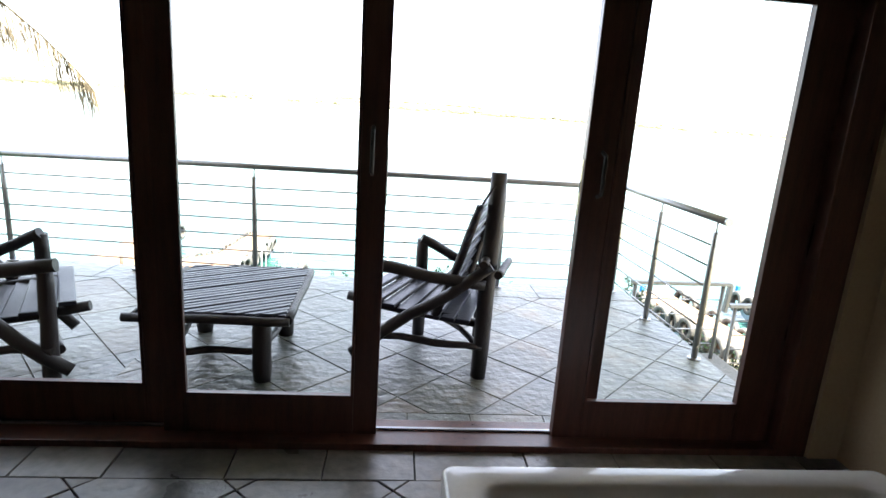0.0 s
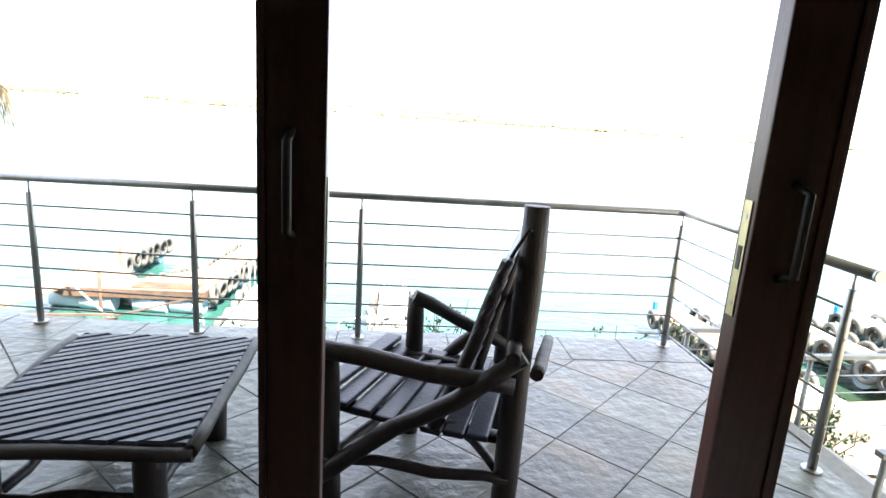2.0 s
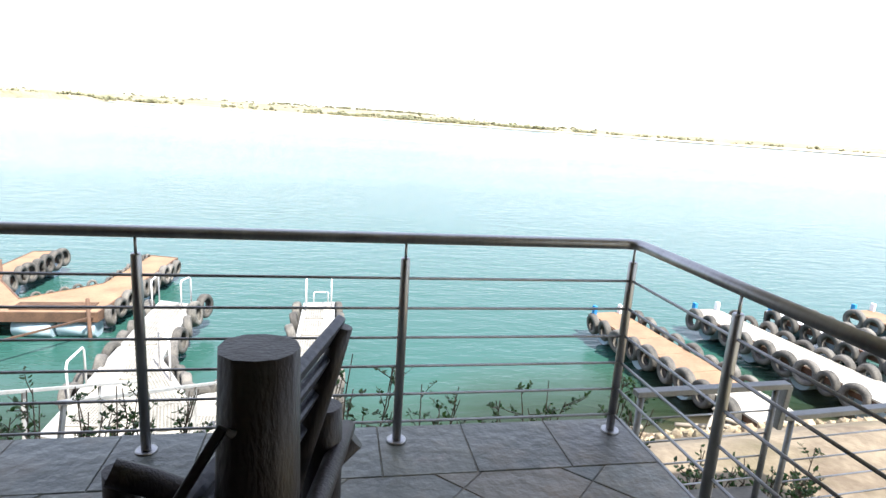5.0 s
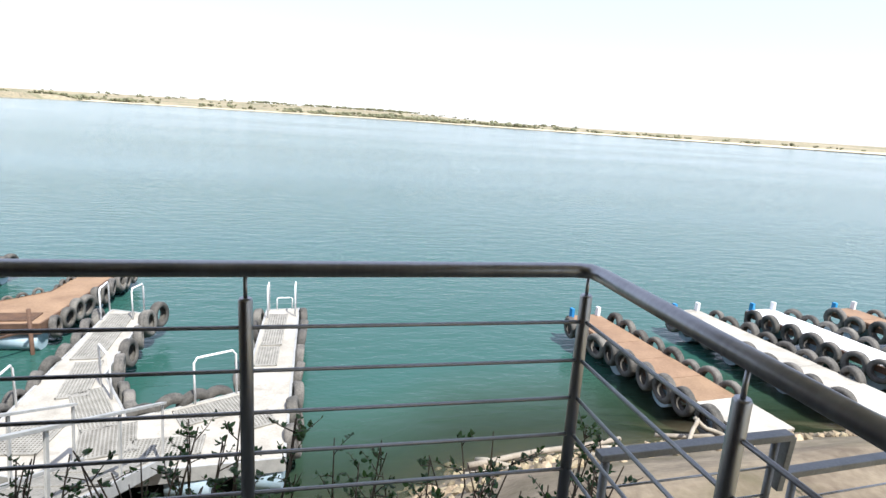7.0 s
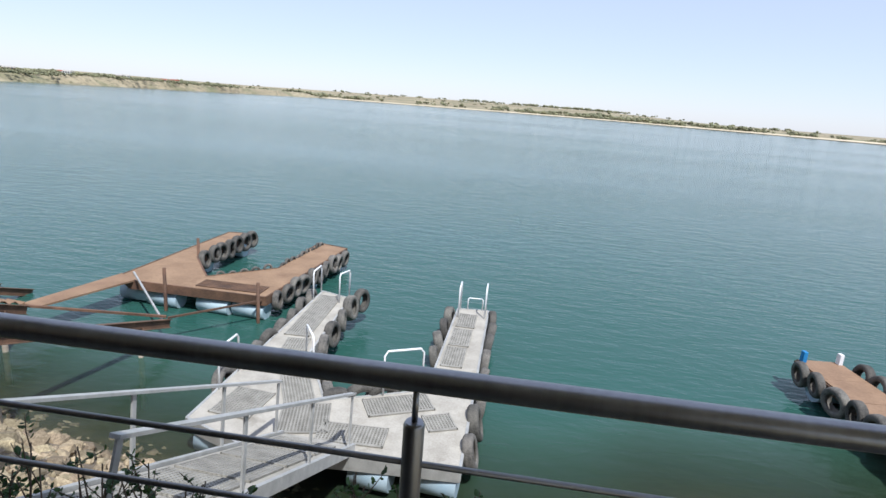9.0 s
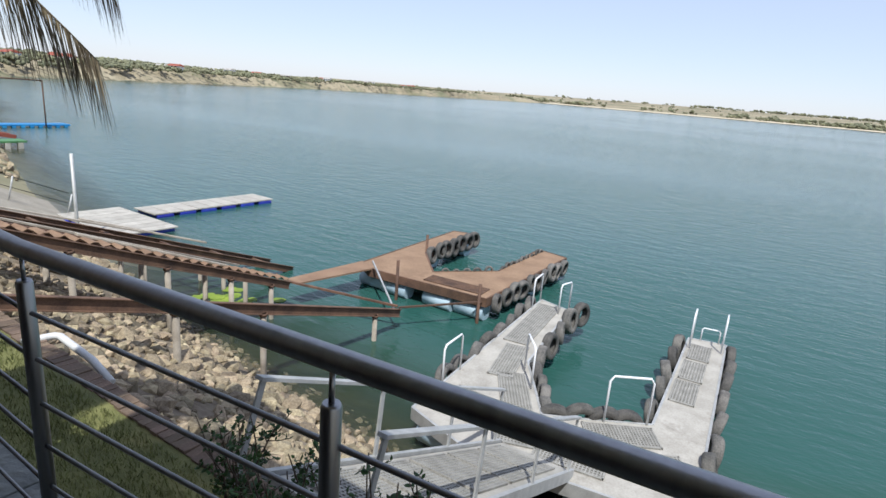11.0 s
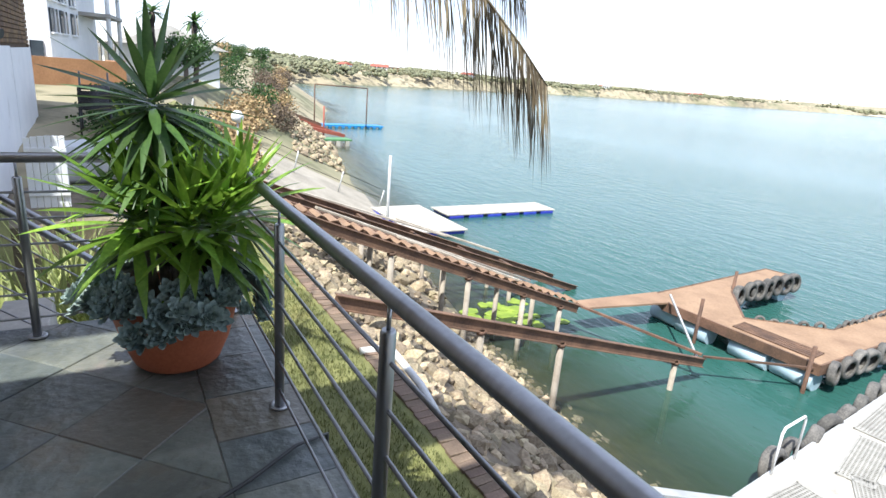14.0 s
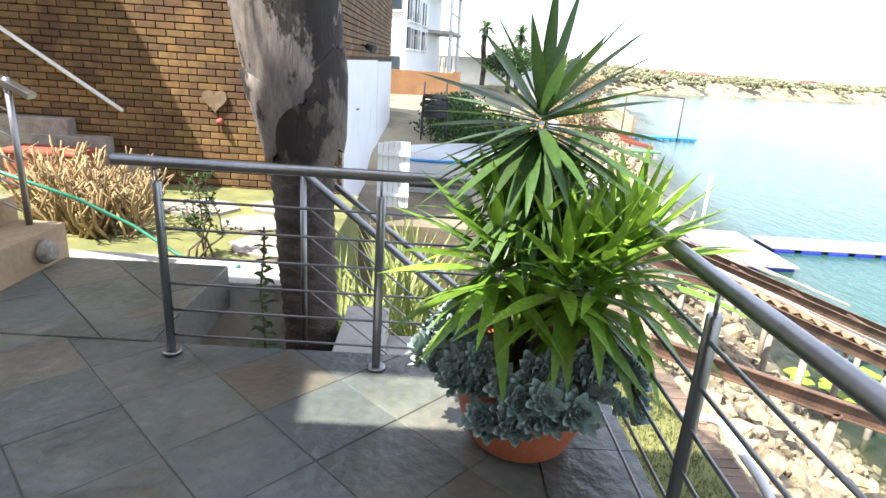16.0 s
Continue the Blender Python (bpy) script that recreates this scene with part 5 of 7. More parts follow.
def blade_leaf(vs, fs, base, d, length, width, droop, fold=0.25, seg=6, twist=0.0):
    """A sword-shaped leaf with a folded midrib, from base along d, drooping."""
    d = Vector(d).normalized()
    side = d.cross(Vector((0, 0, 1)))
    side = side.normalized() if side.length > 0.05 else Vector((1, 0, 0))
    p = Vector(base)
    k = len(vs)
    for i in range(seg + 1):
        f = i / seg
        w = width * (0.55 + 1.0 * f if f < 0.4 else 0.95 * (1 - ((f - 0.4) / 0.6) ** 1.6)) * 0.5
        w = max(w, 0.0008)
        up = side.cross(d).normalized()
        s2 = side * math.cos(twist * f) + up * math.sin(twist * f)
        vs += [p - s2 * w + up * w * fold, p.copy(), p + s2 * w + up * w * fold]
        d = (d + Vector((0, 0, -droop / seg))).normalized()
        p = p + d * (length / seg)
    for i in range(seg):
        a = k + 3 * i
        fs += [(a, a + 1, a + 4, a + 3), (a + 1, a + 2, a + 5, a + 4)]


def mesh_from(name, vs, fs, material, parent=None, label="", smooth=True):
    me = bpy.data.meshes.new(name)
    me.from_pydata([tuple(v) for v in vs], [], fs)
    me.materials.append(material)
    if smooth:
        for p in me.polygons:
            p.use_smooth = True
    ob = new(name, me)
    ob.parent = parent
    if label:
        ob["label"] = label
    return ob


def rosette(r, vs, fs, c, n, length, width, lo, hi, droop):
    for i in range(n):
        a = 2.399963 * i + r.uniform(-0.2, 0.2)
        f = i / max(n - 1, 1)
        el = radians(hi + (lo - hi) * f + r.uniform(-8, 8))
        d = (math.cos(a) * math.cos(el), math.sin(a) * math.cos(el), math.sin(el))
        l = length * r.uniform(0.8, 1.1) * (0.75 + 0.25 * min(f * 3, 1))
        blade_leaf(vs, fs, Vector(c) + Vector(d) * 0.02 + Vector((0, 0, -0.16 * f)), d, l, width * r.uniform(0.85, 1.15), droop * (0.4 + 0.8 * f), twist=r.uniform(-0.5, 0.5))


def potted_yucca():
    c = Vector((-2.9, 5.87, 0))
    ob = thing("potted_yucca", "tall green yucca with grey-blue succulents in a terracotta pot", "potted plant", "", c)
    inv = ob.matrix_world.inverted()
    made = []
    me = lathe_mesh("pot", [(0.0, 0.004), (0.185, 0.004), (0.20, 0.02), (0.245, 0.13), (0.275, 0.25), (0.285, 0.30), (0.305, 0.305), (0.31, 0.355), (0.30, 0.365), (0.275, 0.36), (0.265, 0.30), (0.0, 0.29)], 32, TERRA)
    o = new("pot", me)
    o.matrix_world = Matrix.Translation(c)
    o["label"] = "round terracotta pot"
    made.append(o)
    soil = bar("soil", [c + Vector((0, 0, 0.29)), c + Vector((0, 0, 0.33))], 0.266, SOIL, None, 24)
    made.append(soil)
    made.append(bar("stem", [c + Vector((0, 0, 0.3)), c + Vector((-0.02, -0.03, 0.8)), c + Vector((0.0, -0.05, 1.19))], [0.055, 0.05, 0.04], BARK2, None, 12))
    r = random.Random(21)
    vs, fs = [], []
    for i in range(50):
        f = i / 49
        a = 2.399963 * i + r.uniform(-0.2, 0.2)
        el = radians(82 - 112 * f ** 0.55 + r.uniform(-6, 6))
        d = Vector((math.cos(a) * math.cos(el), math.sin(a) * math.cos(el), math.sin(el)))
        blade_leaf(vs, fs, c + Vector((0, -0.05, 1.27 - 0.07 * f)) + d * 0.02, d, r.uniform(0.40, 0.53) * (0.85 + 0.15 * f), 0.048, 0.06 + 0.16 * f, twist=r.uniform(-0.5, 0.5))
    for i in range(72):
        a = 2.399963 * i
        el = radians(r.uniform(-35, 0))
        blade_leaf(vs, fs, c + Vector((0.03 * math.cos(a), -0.05 + 0.03 * math.sin(a), r.uniform(0.92, 1.22))), (math.cos(a) * math.cos(el), math.sin(a) * math.cos(el), math.sin(el)), r.uniform(0.28, 0.38), 0.042, 0.55)
    made.append(mesh_from("crown", vs, fs, LEAF_DARK, None, "upper rosette of stiff dark green leaves"))
    vs, fs = [], []
    for dx, dy, z, n, l in ((0.19, 0.06, 0.80, 60, 0.38), (0.09, -0.15, 0.82, 58, 0.40), (0.07, 0.29, 0.84, 60, 0.42), (-0.14, 0.06, 0.88, 52, 0.40), (0.14, 0.18, 0.78, 46, 0.38), (-0.04, -0.05, 0.92, 48, 0.42)):
        rosette(r, vs, fs, c + Vector((dx, dy, z)), n, l, 0.05, -28, 82, 0.42)
    made.append(mesh_from("crown", vs, fs, LEAF, None, "lower rosettes of broad bright green leaves"))
    for dx, dy, z in ((0.11, 0.02, 0.66), (0.04, -0.13, 0.64), (0.04, 0.19, 0.68), (-0.13, 0.02, 0.68)):
        made.append(bar("stem", [c + Vector((dx * 0.6, dy * 0.6, 0.3)), c + Vector((dx, dy, z))], 0.03, BARK2, None, 10))
    # fleshy rosettes crowd the rim and hang over it
    for i in range(140):
        a = 2.399963 * i
        rad = 0.26 + 0.15 * r.random()
        z = 0.43 - 0.22 * max(0, (rad - 0.31) / 0.12) * r.uniform(0.3, 1.1) + r.uniform(-0.03, 0.06)
        q = c + Vector((rad * math.cos(a), rad * math.sin(a), z))
        out = Vector((math.cos(a), math.sin(a), r.uniform(0.2, 1.2))).normalized()
        rot = out.to_track_quat("Z", "X").to_matrix()
        vs, fs = [q], []
        R = r.uniform(0.055, 0.085)
        for k in range(30):
            b = 2.399963 * k
            g = k / 29
            el = radians(86 - 66 * g)
            d = rot @ Vector((math.cos(b) * math.cos(el), math.sin(b) * math.cos(el), math.sin(el)))
            s = rot @ Vector((-math.sin(b), math.cos(b), 0))
            l, w = R * (0.45 + 0.6 * g), R * (0.16 + 0.1 * g)
            n = d.cross(s).normalized()
            p1, p2 = q + d * l * 0.72, q + d * l * 0.95
            j = len(vs)
            # a cupped, rounded leaf with a small tip
            vs += [p1 - s * w + n * w * 0.35, p1 - n * w * 0.45, p1 + s * w + n * w * 0.35, p2 - s * w * 0.6 + n * w * 0.4, p2 + s * w * 0.6 + n * w * 0.4, q + d * l * 1.08 + n * w * 0.3]
            fs += [(0, j + 1, j), (0, j + 2, j + 1), (j, j + 1, j + 3), (j + 1, j + 4, j + 3), (j + 1, j + 2, j + 4), (j + 3, j + 4, j + 5)]
        made.append(mesh_from("succulent", vs, fs, SUCC, None, "grey-blue fleshy rosette"))
    for m in made:
        m.parent = ob
        m.matrix_parent_inverse = inv


potted_yucca()
cb = bar("terrace_cable", [(-1.4, 5.2, 0.009), (-1.687, 5.713, 0.009), (-1.83, 6.0, 0.009), (-1.96, 6.2, 0.009), (-2.0, 6.34, 0.0), (-2.0, 6.36, -0.5)], 0.008, CABLE, None, 8)
tagged(cb, "thin black cable lying across the terrace", "cable")


def shrub(x, y, z, h, spread, n, seed, label="sparse green rose bush below the terrace rail"):
    r = random.Random(seed)
    ob = thing("shrub", label, "bush", "bushes below the terrace", (x, y, z))
    bm = bmesh.new()
    vs, fs = [], []
    for i in range(n):
        a = r.uniform(0, 6.28)
        top = Vector((math.cos(a) * spread * r.random(), math.sin(a) * spread * r.random() * 0.6, h * r.uniform(0.6, 1.0)))
        pts = along((r.uniform(-0.1, 0.1), r.uniform(-0.1, 0.1), 0), top, 5, 0.22, seed + i)
        tube(bm, pts, [0.011 - 0.0015 * k for k in range(6)], 5)
        for k in range(9):
            # thin side twigs, each with its own small leaves
            f = r.uniform(0.35, 0.98)
            j = min(int(f * 5), 4)
            p = pts[j].lerp(pts[j + 1], f * 5 - j)
            e = p + Vector((r.uniform(-1, 1), r.uniform(-1, 1), r.uniform(0.1, 1.0))).normalized() * r.uniform(0.07, 0.2)
            tube(bm, [p, p.lerp(e, 0.5) + Vector((r.uniform(-0.015, 0.015), r.uniform(-0.015, 0.015), 0)), e], [0.004, 0.003, 0.002], 4)
            for _ in range(8):
                q0 = p.lerp(e, r.uniform(0.25, 1.0))
                d = Vector((r.uniform(-1, 1), r.uniform(-1, 1), r.uniform(-0.3, 0.9))).normalized()
                s = d.cross(Vector((r.uniform(-1, 1), r.uniform(-1, 1), 1))).normalized()
                l = r.uniform(0.022, 0.05)
                w = l * r.uniform(0.24, 0.36)
                n0 = d.cross(s) * w * 0.4
                q = len(vs)
                vs += [q0, q0 + d * l * 0.35 - s * w + n0, q0 + d * l * 0.75 - s * w * 0.7 + n0, q0 + d * l, q0 + d * l * 0.75 + s * w * 0.7 + n0, q0 + d * l * 0.35 + s * w + n0]
                fs += [(q, q + 1, q + 2, q + 3), (q, q + 3, q + 4, q + 5)]
    part("branching_stem", bm, TWIG, ob)
    mesh_from("foliage", vs, fs, SHRUB, ob)
    return ob


for k, (x, y, h, s, n) in enumerate(((-0.55, 7.5, 1.15, 0.5, 10), (0.0, 7.55, 1.1, 0.5, 11), (0.55, 7.4, 1.2, 0.4, 10), (1.2, 7.5, 1.25, 0.5, 12), (1.65, 7.6, 1.35, 0.35, 9), (2.4, 7.6, 1.15, 0.45, 9), (2.95, 7.5, 1.2, 0.45, 12), (3.5, 7.4, 1.35, 0.4, 11), (-1.1, 7.6, 0.9, 0.4, 8), (4.2, 7.4, 0.75, 0.4, 12), (5.0, 7.6, 0.6, 0.4, 11), (5.8, 7.4, 0.5, 0.4, 10))):
    shrub(x, y, -1.86, h + 0.45, s, n + 5, 40 + k)
# driftwood at the water's edge
drift = thing("driftwood", "pale driftwood logs lying at the water's edge", "driftwood")
for k, (a, b, r) in enumerate((((4.2, 14.0, -4.72), (7.5, 14.9, -4.74), 0.06), ((5.2, 13.6, -4.6), (8.6, 13.9, -4.55), 0.07), ((6.8, 14.6, -4.75), (9.6, 14.6, -4.7), 0.05), ((7.2, 13.4, -4.4), (8.3, 14.7, -4.7), 0.045), ((4.0, 13.4, -4.5), (6.0, 13.2, -4.35), 0.05), ((6.2, 13.7, -4.5), (10.1, 15.1, -4.75), 0.055), ((8.3, 15.0, -4.72), (11.2, 14.2, -4.5), 0.05), ((8.1, 13.6, -4.35), (9.0, 14.7, -4.2), 0.045), ((9.5, 14.2, -4.4), (8.95, 14.75, -4.18), 0.05), ((4.4, 14.3, -4.8), (5.3, 13.5, -4.5), 0.05), ((5.6, 14.2, -4.75), (6.5, 13.6, -4.5), 0.04), ((6.6, 14.4, -4.75), (8.0, 13.9, -4.55), 0.045))):
    log("branch", a, b, r, drift, 0.12, 70 + k, TIMBER, 8)
for k, (x, y) in enumerate(((2.1, 10.6), (2.75, 10.9))):
    o = new("old_tyre", TYRE_MESH)
    o.matrix_world = pose(x, y, ground_z(x, y) + 0.2, 12, 8, 40 * k)
    tagged(o, "old tyre lying on the bank", "tyre", "tyres on the bank")


# ---- palm beside the terrace ----
def palm():
    ob = thing("palm_tree", "palm trunk with shredded bark and cut frond stubs", "palm", "", (-4.5, 4.71, -0.3))
    inv = ob.matrix_world.inverted()
    made = []
    cx, cy = -4.52, ((-1.9, 4.71), (-0.3, 4.70), (0.4, 4.665), (0.7, 4.655), (0.95, 4.675), (1.15, 4.64), (1.5, 4.59), (1.75, 4.556), (2.6, 4.47), (4.4, 4.38))

    def mid_y(z):
        for (za, ya), (zb, yb) in zip(cy, cy[1:]):
            if z <= zb:
                return ya + (yb - ya) * (z - za) / (zb - za)
        return cy[-1][1]

    def lower_r(z):
        return 0.176 + 0.018 * min(max((z + 0.3) / 1.0, -1), 1.2)

    def upper_r(z):
        return ((0.225 + 0.10 * (1 - math.exp(-max(z - 0.80, 0) * 2.2))) if z > 0.8 else 0.20) - 0.02 * max(z - 2.2, 0)

    # ringed lower trunk: each old leaf scar is a lip
    seg = 36
    bm, rings = bmesh.new(), []
    for i in range(140):
        z = -1.9 + 2.85 * i / 139
        ring = []
        for k in range(seg):
            w = 2 * math.pi * k / seg
            ph = (z * 9.5 + 0.35 * noise.noise((math.cos(w) * 1.5, math.sin(w) * 1.5, z * 2))) % 1.0
            rr = lower_r(z) * (1 + 0.07 * (ph ** 2 - 0.4) + 0.05 * noise.noise((math.cos(w) * 3, math.sin(w) * 3, z * 7)))
            ring.append(bm.verts.new((cx + rr * math.cos(w), mid_y(z) + rr * math.sin(w), z)))
        rings.append(ring)
    for a, b in zip(rings, rings[1:]):
        for k in range(seg):
            bm.faces.new((a[k], a[(k + 1) % seg], b[(k + 1) % seg], b[k])).smooth = True
    made.append(part("trunk", bm, RING))
    bm, rings = bmesh.new(), []
    for i in range(110):
        z = 0.72 + 3.7 * i / 109
        ring = []
        for k in range(seg):
            w = 2 * math.pi * k / seg
            n1 = noise.noise((math.cos(w) * 2.0, math.sin(w) * 2.0, z * 0.8))
            n2 = noise.noise((math.cos(w) * 5, math.sin(w) * 5, z * 1.8))
            rr = (upper_r(z) - 0.03) * (1 + 0.10 * n1 + 0.07 * n2)
            ring.append(bm.verts.new((cx + rr * math.cos(w), mid_y(z) + rr * math.sin(w), z)))
        rings.append(ring)
    for a, b in zip(rings, rings[1:]):
        for k in range(seg):
            bm.faces.new((a[k], a[(k + 1) % seg], b[(k + 1) % seg], b[k])).smooth = True
    made.append(part("trunk", bm, BARK, None, "trunk clothed in torn old leaf bases"))
    # clasping leaf bases: broad at the foot, torn to a tongue above, lapping over one another
    r = random.Random(31)
    for i in range(22):
        a0 = 2.399963 * i + 0.4
        z0 = 0.70 + 0.085 * i + r.uniform(-0.04, 0.04)
        h = r.uniform(0.45, 0.75)
        half = r.uniform(0.75, 1.15)
        rows, back = [], []
        for j in range(11):
            f = j / 10
            wd = half * (0.35 + 0.65 * math.sin(math.pi * min(f * 1.6 + 0.12, 1) * 0.5)) if f < 0.55 else half * (1 - ((f - 0.55) / 0.45) ** 1.5 * r.uniform(0.72, 0.85))
            z = z0 + h * f
            row, rb = [], []
            for e in range(9):
                u = e / 4 - 1
                w = a0 + wd * u
                lift = 0.010 + 0.030 * f + 0.012 * noise.noise((i * 3.1, u * 2.5, f * 4)) - 0.012 * abs(u) + (0.035 * max(f - 0.7, 0) / 0.3 if i % 4 == 0 else 0)
                rr = upper_r(z + 0.05) - 0.012 + lift
                zz = z - 0.10 * (1 - abs(u)) * (1 - f) + 0.05 * noise.noise((i, u * 5, 2.0)) * f
                row.append(Vector((cx + rr * math.cos(w), mid_y(z) + rr * math.sin(w), zz)))
                rb.append(Vector((cx + (rr - 0.014) * math.cos(w), mid_y(z) + (rr - 0.014) * math.sin(w), zz)))
            rows.append(row)
            back.append(rb)
        bm = bmesh.new()
        sheet_mesh(bm, rows)
        sheet_mesh(bm, back)
        rim = [[p, q] for p, q in zip([x[0] for x in rows] + rows[-1][1:] + [x[-1] for x in rows[::-1]][1:], [x[0] for x in back] + back[-1][1:] + [x[-1] for x in back[::-1]][1:])]
        sheet_mesh(bm, rim)
        made.append(part("frond_stub", bm, BARK2 if i % 3 else BARK, None, smooth=True))
    # the crown, from which long dry fronds hang towards the lake
    top = Vector((-4.62, 4.4, 4.4))
    ends = [((-3.5, 6.3, 2.95), (-2.3, 6.75, 2.2), (-2.18, 7.42, 1.45)), ((-4.2, 6.4, 3.6), (-3.9, 7.6, 2.9), (-3.6, 8.3, 2.0))]
    for i in range(9):
        a = 2.2 + i * 0.55
        ends.append((top + Vector((1.3 * math.cos(a), 1.3 * math.sin(a), 0.9)), top + Vector((2.4 * math.cos(a), 2.4 * math.sin(a), 0.6)), top + Vector((3.1 * math.cos(a), 3.1 * math.sin(a), -0.5))))
    for n, (b, c, d) in enumerate(ends):
        b, c, d = Vector(b), Vector(c), Vector(d)
        pts = []
        for k in range(15):
            f = k / 14
            pts.append(top * (1 - f) ** 3 + b * 3 * f * (1 - f) ** 2 + c * 3 * f * f * (1 - f) + d * f ** 3)
        bm = bmesh.new()
        tube(bm, pts, [0.024 - 0.0015 * k for k in range(15)], 6)
        vs, fs = [], []
        for k in range(430 if n < 2 else 70):
            f = 0.25 + 0.75 * k / (430 if n < 2 else 70)
            j = min(int(f * 14), 13)
            p = pts[j].lerp(pts[j + 1], f * 14 - j)
            t = (pts[min(j + 1, 14)] - pts[j]).normalized()
            sd = t.cross(Vector((0, 0, 1))).normalized() * (1 if k % 2 else -1)
            dd = (sd * r.uniform(0.02, 0.42) + t * r.uniform(0.15, 0.7) + Vector((0, 0, -r.uniform(1.0, 2.0)))).normalized()
            l = r.uniform(0.25, 0.48) * (1 - 0.55 * f) * (2.4 if n == 0 else 2.0)
            w = 0.0036
            s2 = dd.cross(Vector((r.uniform(-1, 1), r.uniform(-1, 1), 0.2))).normalized() * w
            e = p + dd * l * 0.5
            g = p + dd * l + Vector((0, 0, -0.06))
            q = len(vs)
            vs += [p - s2, p + s2, e + s2 * 0.9, e - s2 * 0.9, g]
            fs += [(q, q + 1, q + 2, q + 3), (q + 3, q + 2, q + 4)]
        fr = part("frond", bm, FROND)
        lf = mesh_from("leaflet_fringe", vs, fs, FROND, None, "dry drooping leaflets")
        made += [fr]
        lf.parent = fr
    for m in made:
        m.parent = ob
        m.matrix_parent_inverse = inv


palm()


# ---- west side: steps, beds, brick house ----
for i in range(6):
    st = boxed("stair_step", -4.66, 3.04 - 0.30 * (i + 1), -0.3, -2.83, 3.04 - 0.30 * i, 0.235 + 0.165 * i, STEPS_M, None, 0.012)
    tagged(st, "warm sandstone step of the garden stair", "step", "garden stair steps", kind="structure")
gr = thing("garden_stair_rail", "steel handrail with thin bars along the garden steps", "railing", "terrace balustrades")
bm = bmesh.new()
ha, hb = Vector((-4.55, 3.02, 1.05)), Vector((-4.55, 1.6, 1.75))
box(bm, 0, -0.04, -0.02, (hb - ha).length, 0.04, 0.02, Matrix.Translation(ha) @ (hb - ha).to_track_quat("X", "Z").to_matrix().to_4x4(), 0.005)
part("top_rail", bm, STEEL, gr)
for y, z in ((2.88, 0.235), (1.9, 0.73)):
    bar("post", [(-4.55, y, z), (-4.55, y, z + 0.92)], 0.02, STEEL, gr, 12)
for k in range(5):
    bar("rail_bar", [(-4.55, 2.85, 0.32 + 0.16 * k), (-4.55, 1.6, 0.92 + 0.16 * k)], 0.006, STEEL, gr, 8)
tagged(bar("garden_stone", [(-4.4, 3.035, 0.10), (-4.4, 3.07, 0.11), (-4.4, 3.11, 0.11)], [0.07, 0.085, 0.05], STONEG, None, 9, wob=0.4), "round dark stone ornament on the step face", "ornament")

# steps going down west of the terrace with their rail
for i in range(7):
    st = boxed("stair_step", -4.75, 4.92 + 0.3 * i, -1.95, -3.62, 5.22 + 0.3 * i, -0.30 - 0.22 * i, CONC, None, 0.01)
    tagged(st, "pale concrete step going down to the lawn", "step", "steps to the lawn", kind="structure")
dr = thing("lawn_stair_rail", "steel rail with thin bars beside the steps to the lawn", "railing", "terrace balustrades")
bar("handrail", [(-4.1, 4.55, 0.80), (-4.1, 4.75, 0.78), (-4.1, 6.6, -0.75)], 0.022, STEEL, dr, 12)
bar("handrail", [(-4.7, 4.65, 0.72), (-4.7, 6.6, -0.8)], 0.022, STEEL, dr, 12)
for y in (4.75, 5.6, 6.5):
    bar("post", [(-4.1, y, -0.3 - 0.73 * (y - 4.75)), (-4.1, y, 0.76 - 0.82 * (y - 4.75))], 0.018, STEEL, dr, 10)
for k in range(4):
    bar("rail_bar", [(-4.1, 4.75, 0.60 - 0.17 * k), (-4.1, 6.5, -0.83 - 0.17 * k)], 0.006, STEEL, dr, 8)


def strap_clump(x, y, z, n, h, seed, label):
    r = random.Random(seed)
    ob = thing("flax_clump", label, "plant", "strap-leaved plants", (x, y, z))
    vs, fs = [], []
    for i in range(n):
        a = r.uniform(0, 6.28)
        el = radians(r.uniform(45, 85))
        blade_leaf(vs, fs, (r.uniform(-0.2, 0.2), r.uniform(-0.2, 0.2), 0), (math.cos(a) * math.cos(el), math.sin(a) * math.cos(el), math.sin(el)), h * r.uniform(0.6, 1.1), 0.035, r.uniform(0.2, 0.9))
    mesh_from("foliage", vs, fs, FLAX, ob)


for k, (x, y) in enumerate(((-5.3, 4.9), (-5.2, 5.4), (-5.7, 5.2), (-5.25, 5.9), (-5.9, 5.8), (-6.4, 5.3))):
    strap_clump(x, y, -1.0 if y < 5.5 else -1.3, 42, 1.1, 90 + k, "pale green striped strap-leaved plant by the steps")


def weed(x, y, z, h):
    ob = thing("small_plant", "thin dark upright plant growing at the terrace edge", "plant", "", (x, y, z))
    r = random.Random(4)
    bm = bmesh.new()
    tube(bm, along((0, 0, 0), (0.02, 0.02, h), 6, 0.03, 3), 0.006, 6)
    part("stem", bm, TWIG, ob)
    vs, fs = [], []
    for i in range(40):
        f = (i // 2) / 20
        a = (i % 2) * math.pi + (i // 2) * 1.4
        el = radians(r.uniform(10, 40))
        blade_leaf(vs, fs, (0.02 * f, 0.02 * f, h * (0.05 + 0.95 * f)), (math.cos(a) * math.cos(el), math.sin(a) * math.cos(el), math.sin(el)), 0.10 * (1 - 0.5 * f), 0.04, 0.7, seg=4)
    mesh_from("foliage", vs, fs, SHRUB, ob)


weed(-3.62, 4.65, -0.12, 0.72)


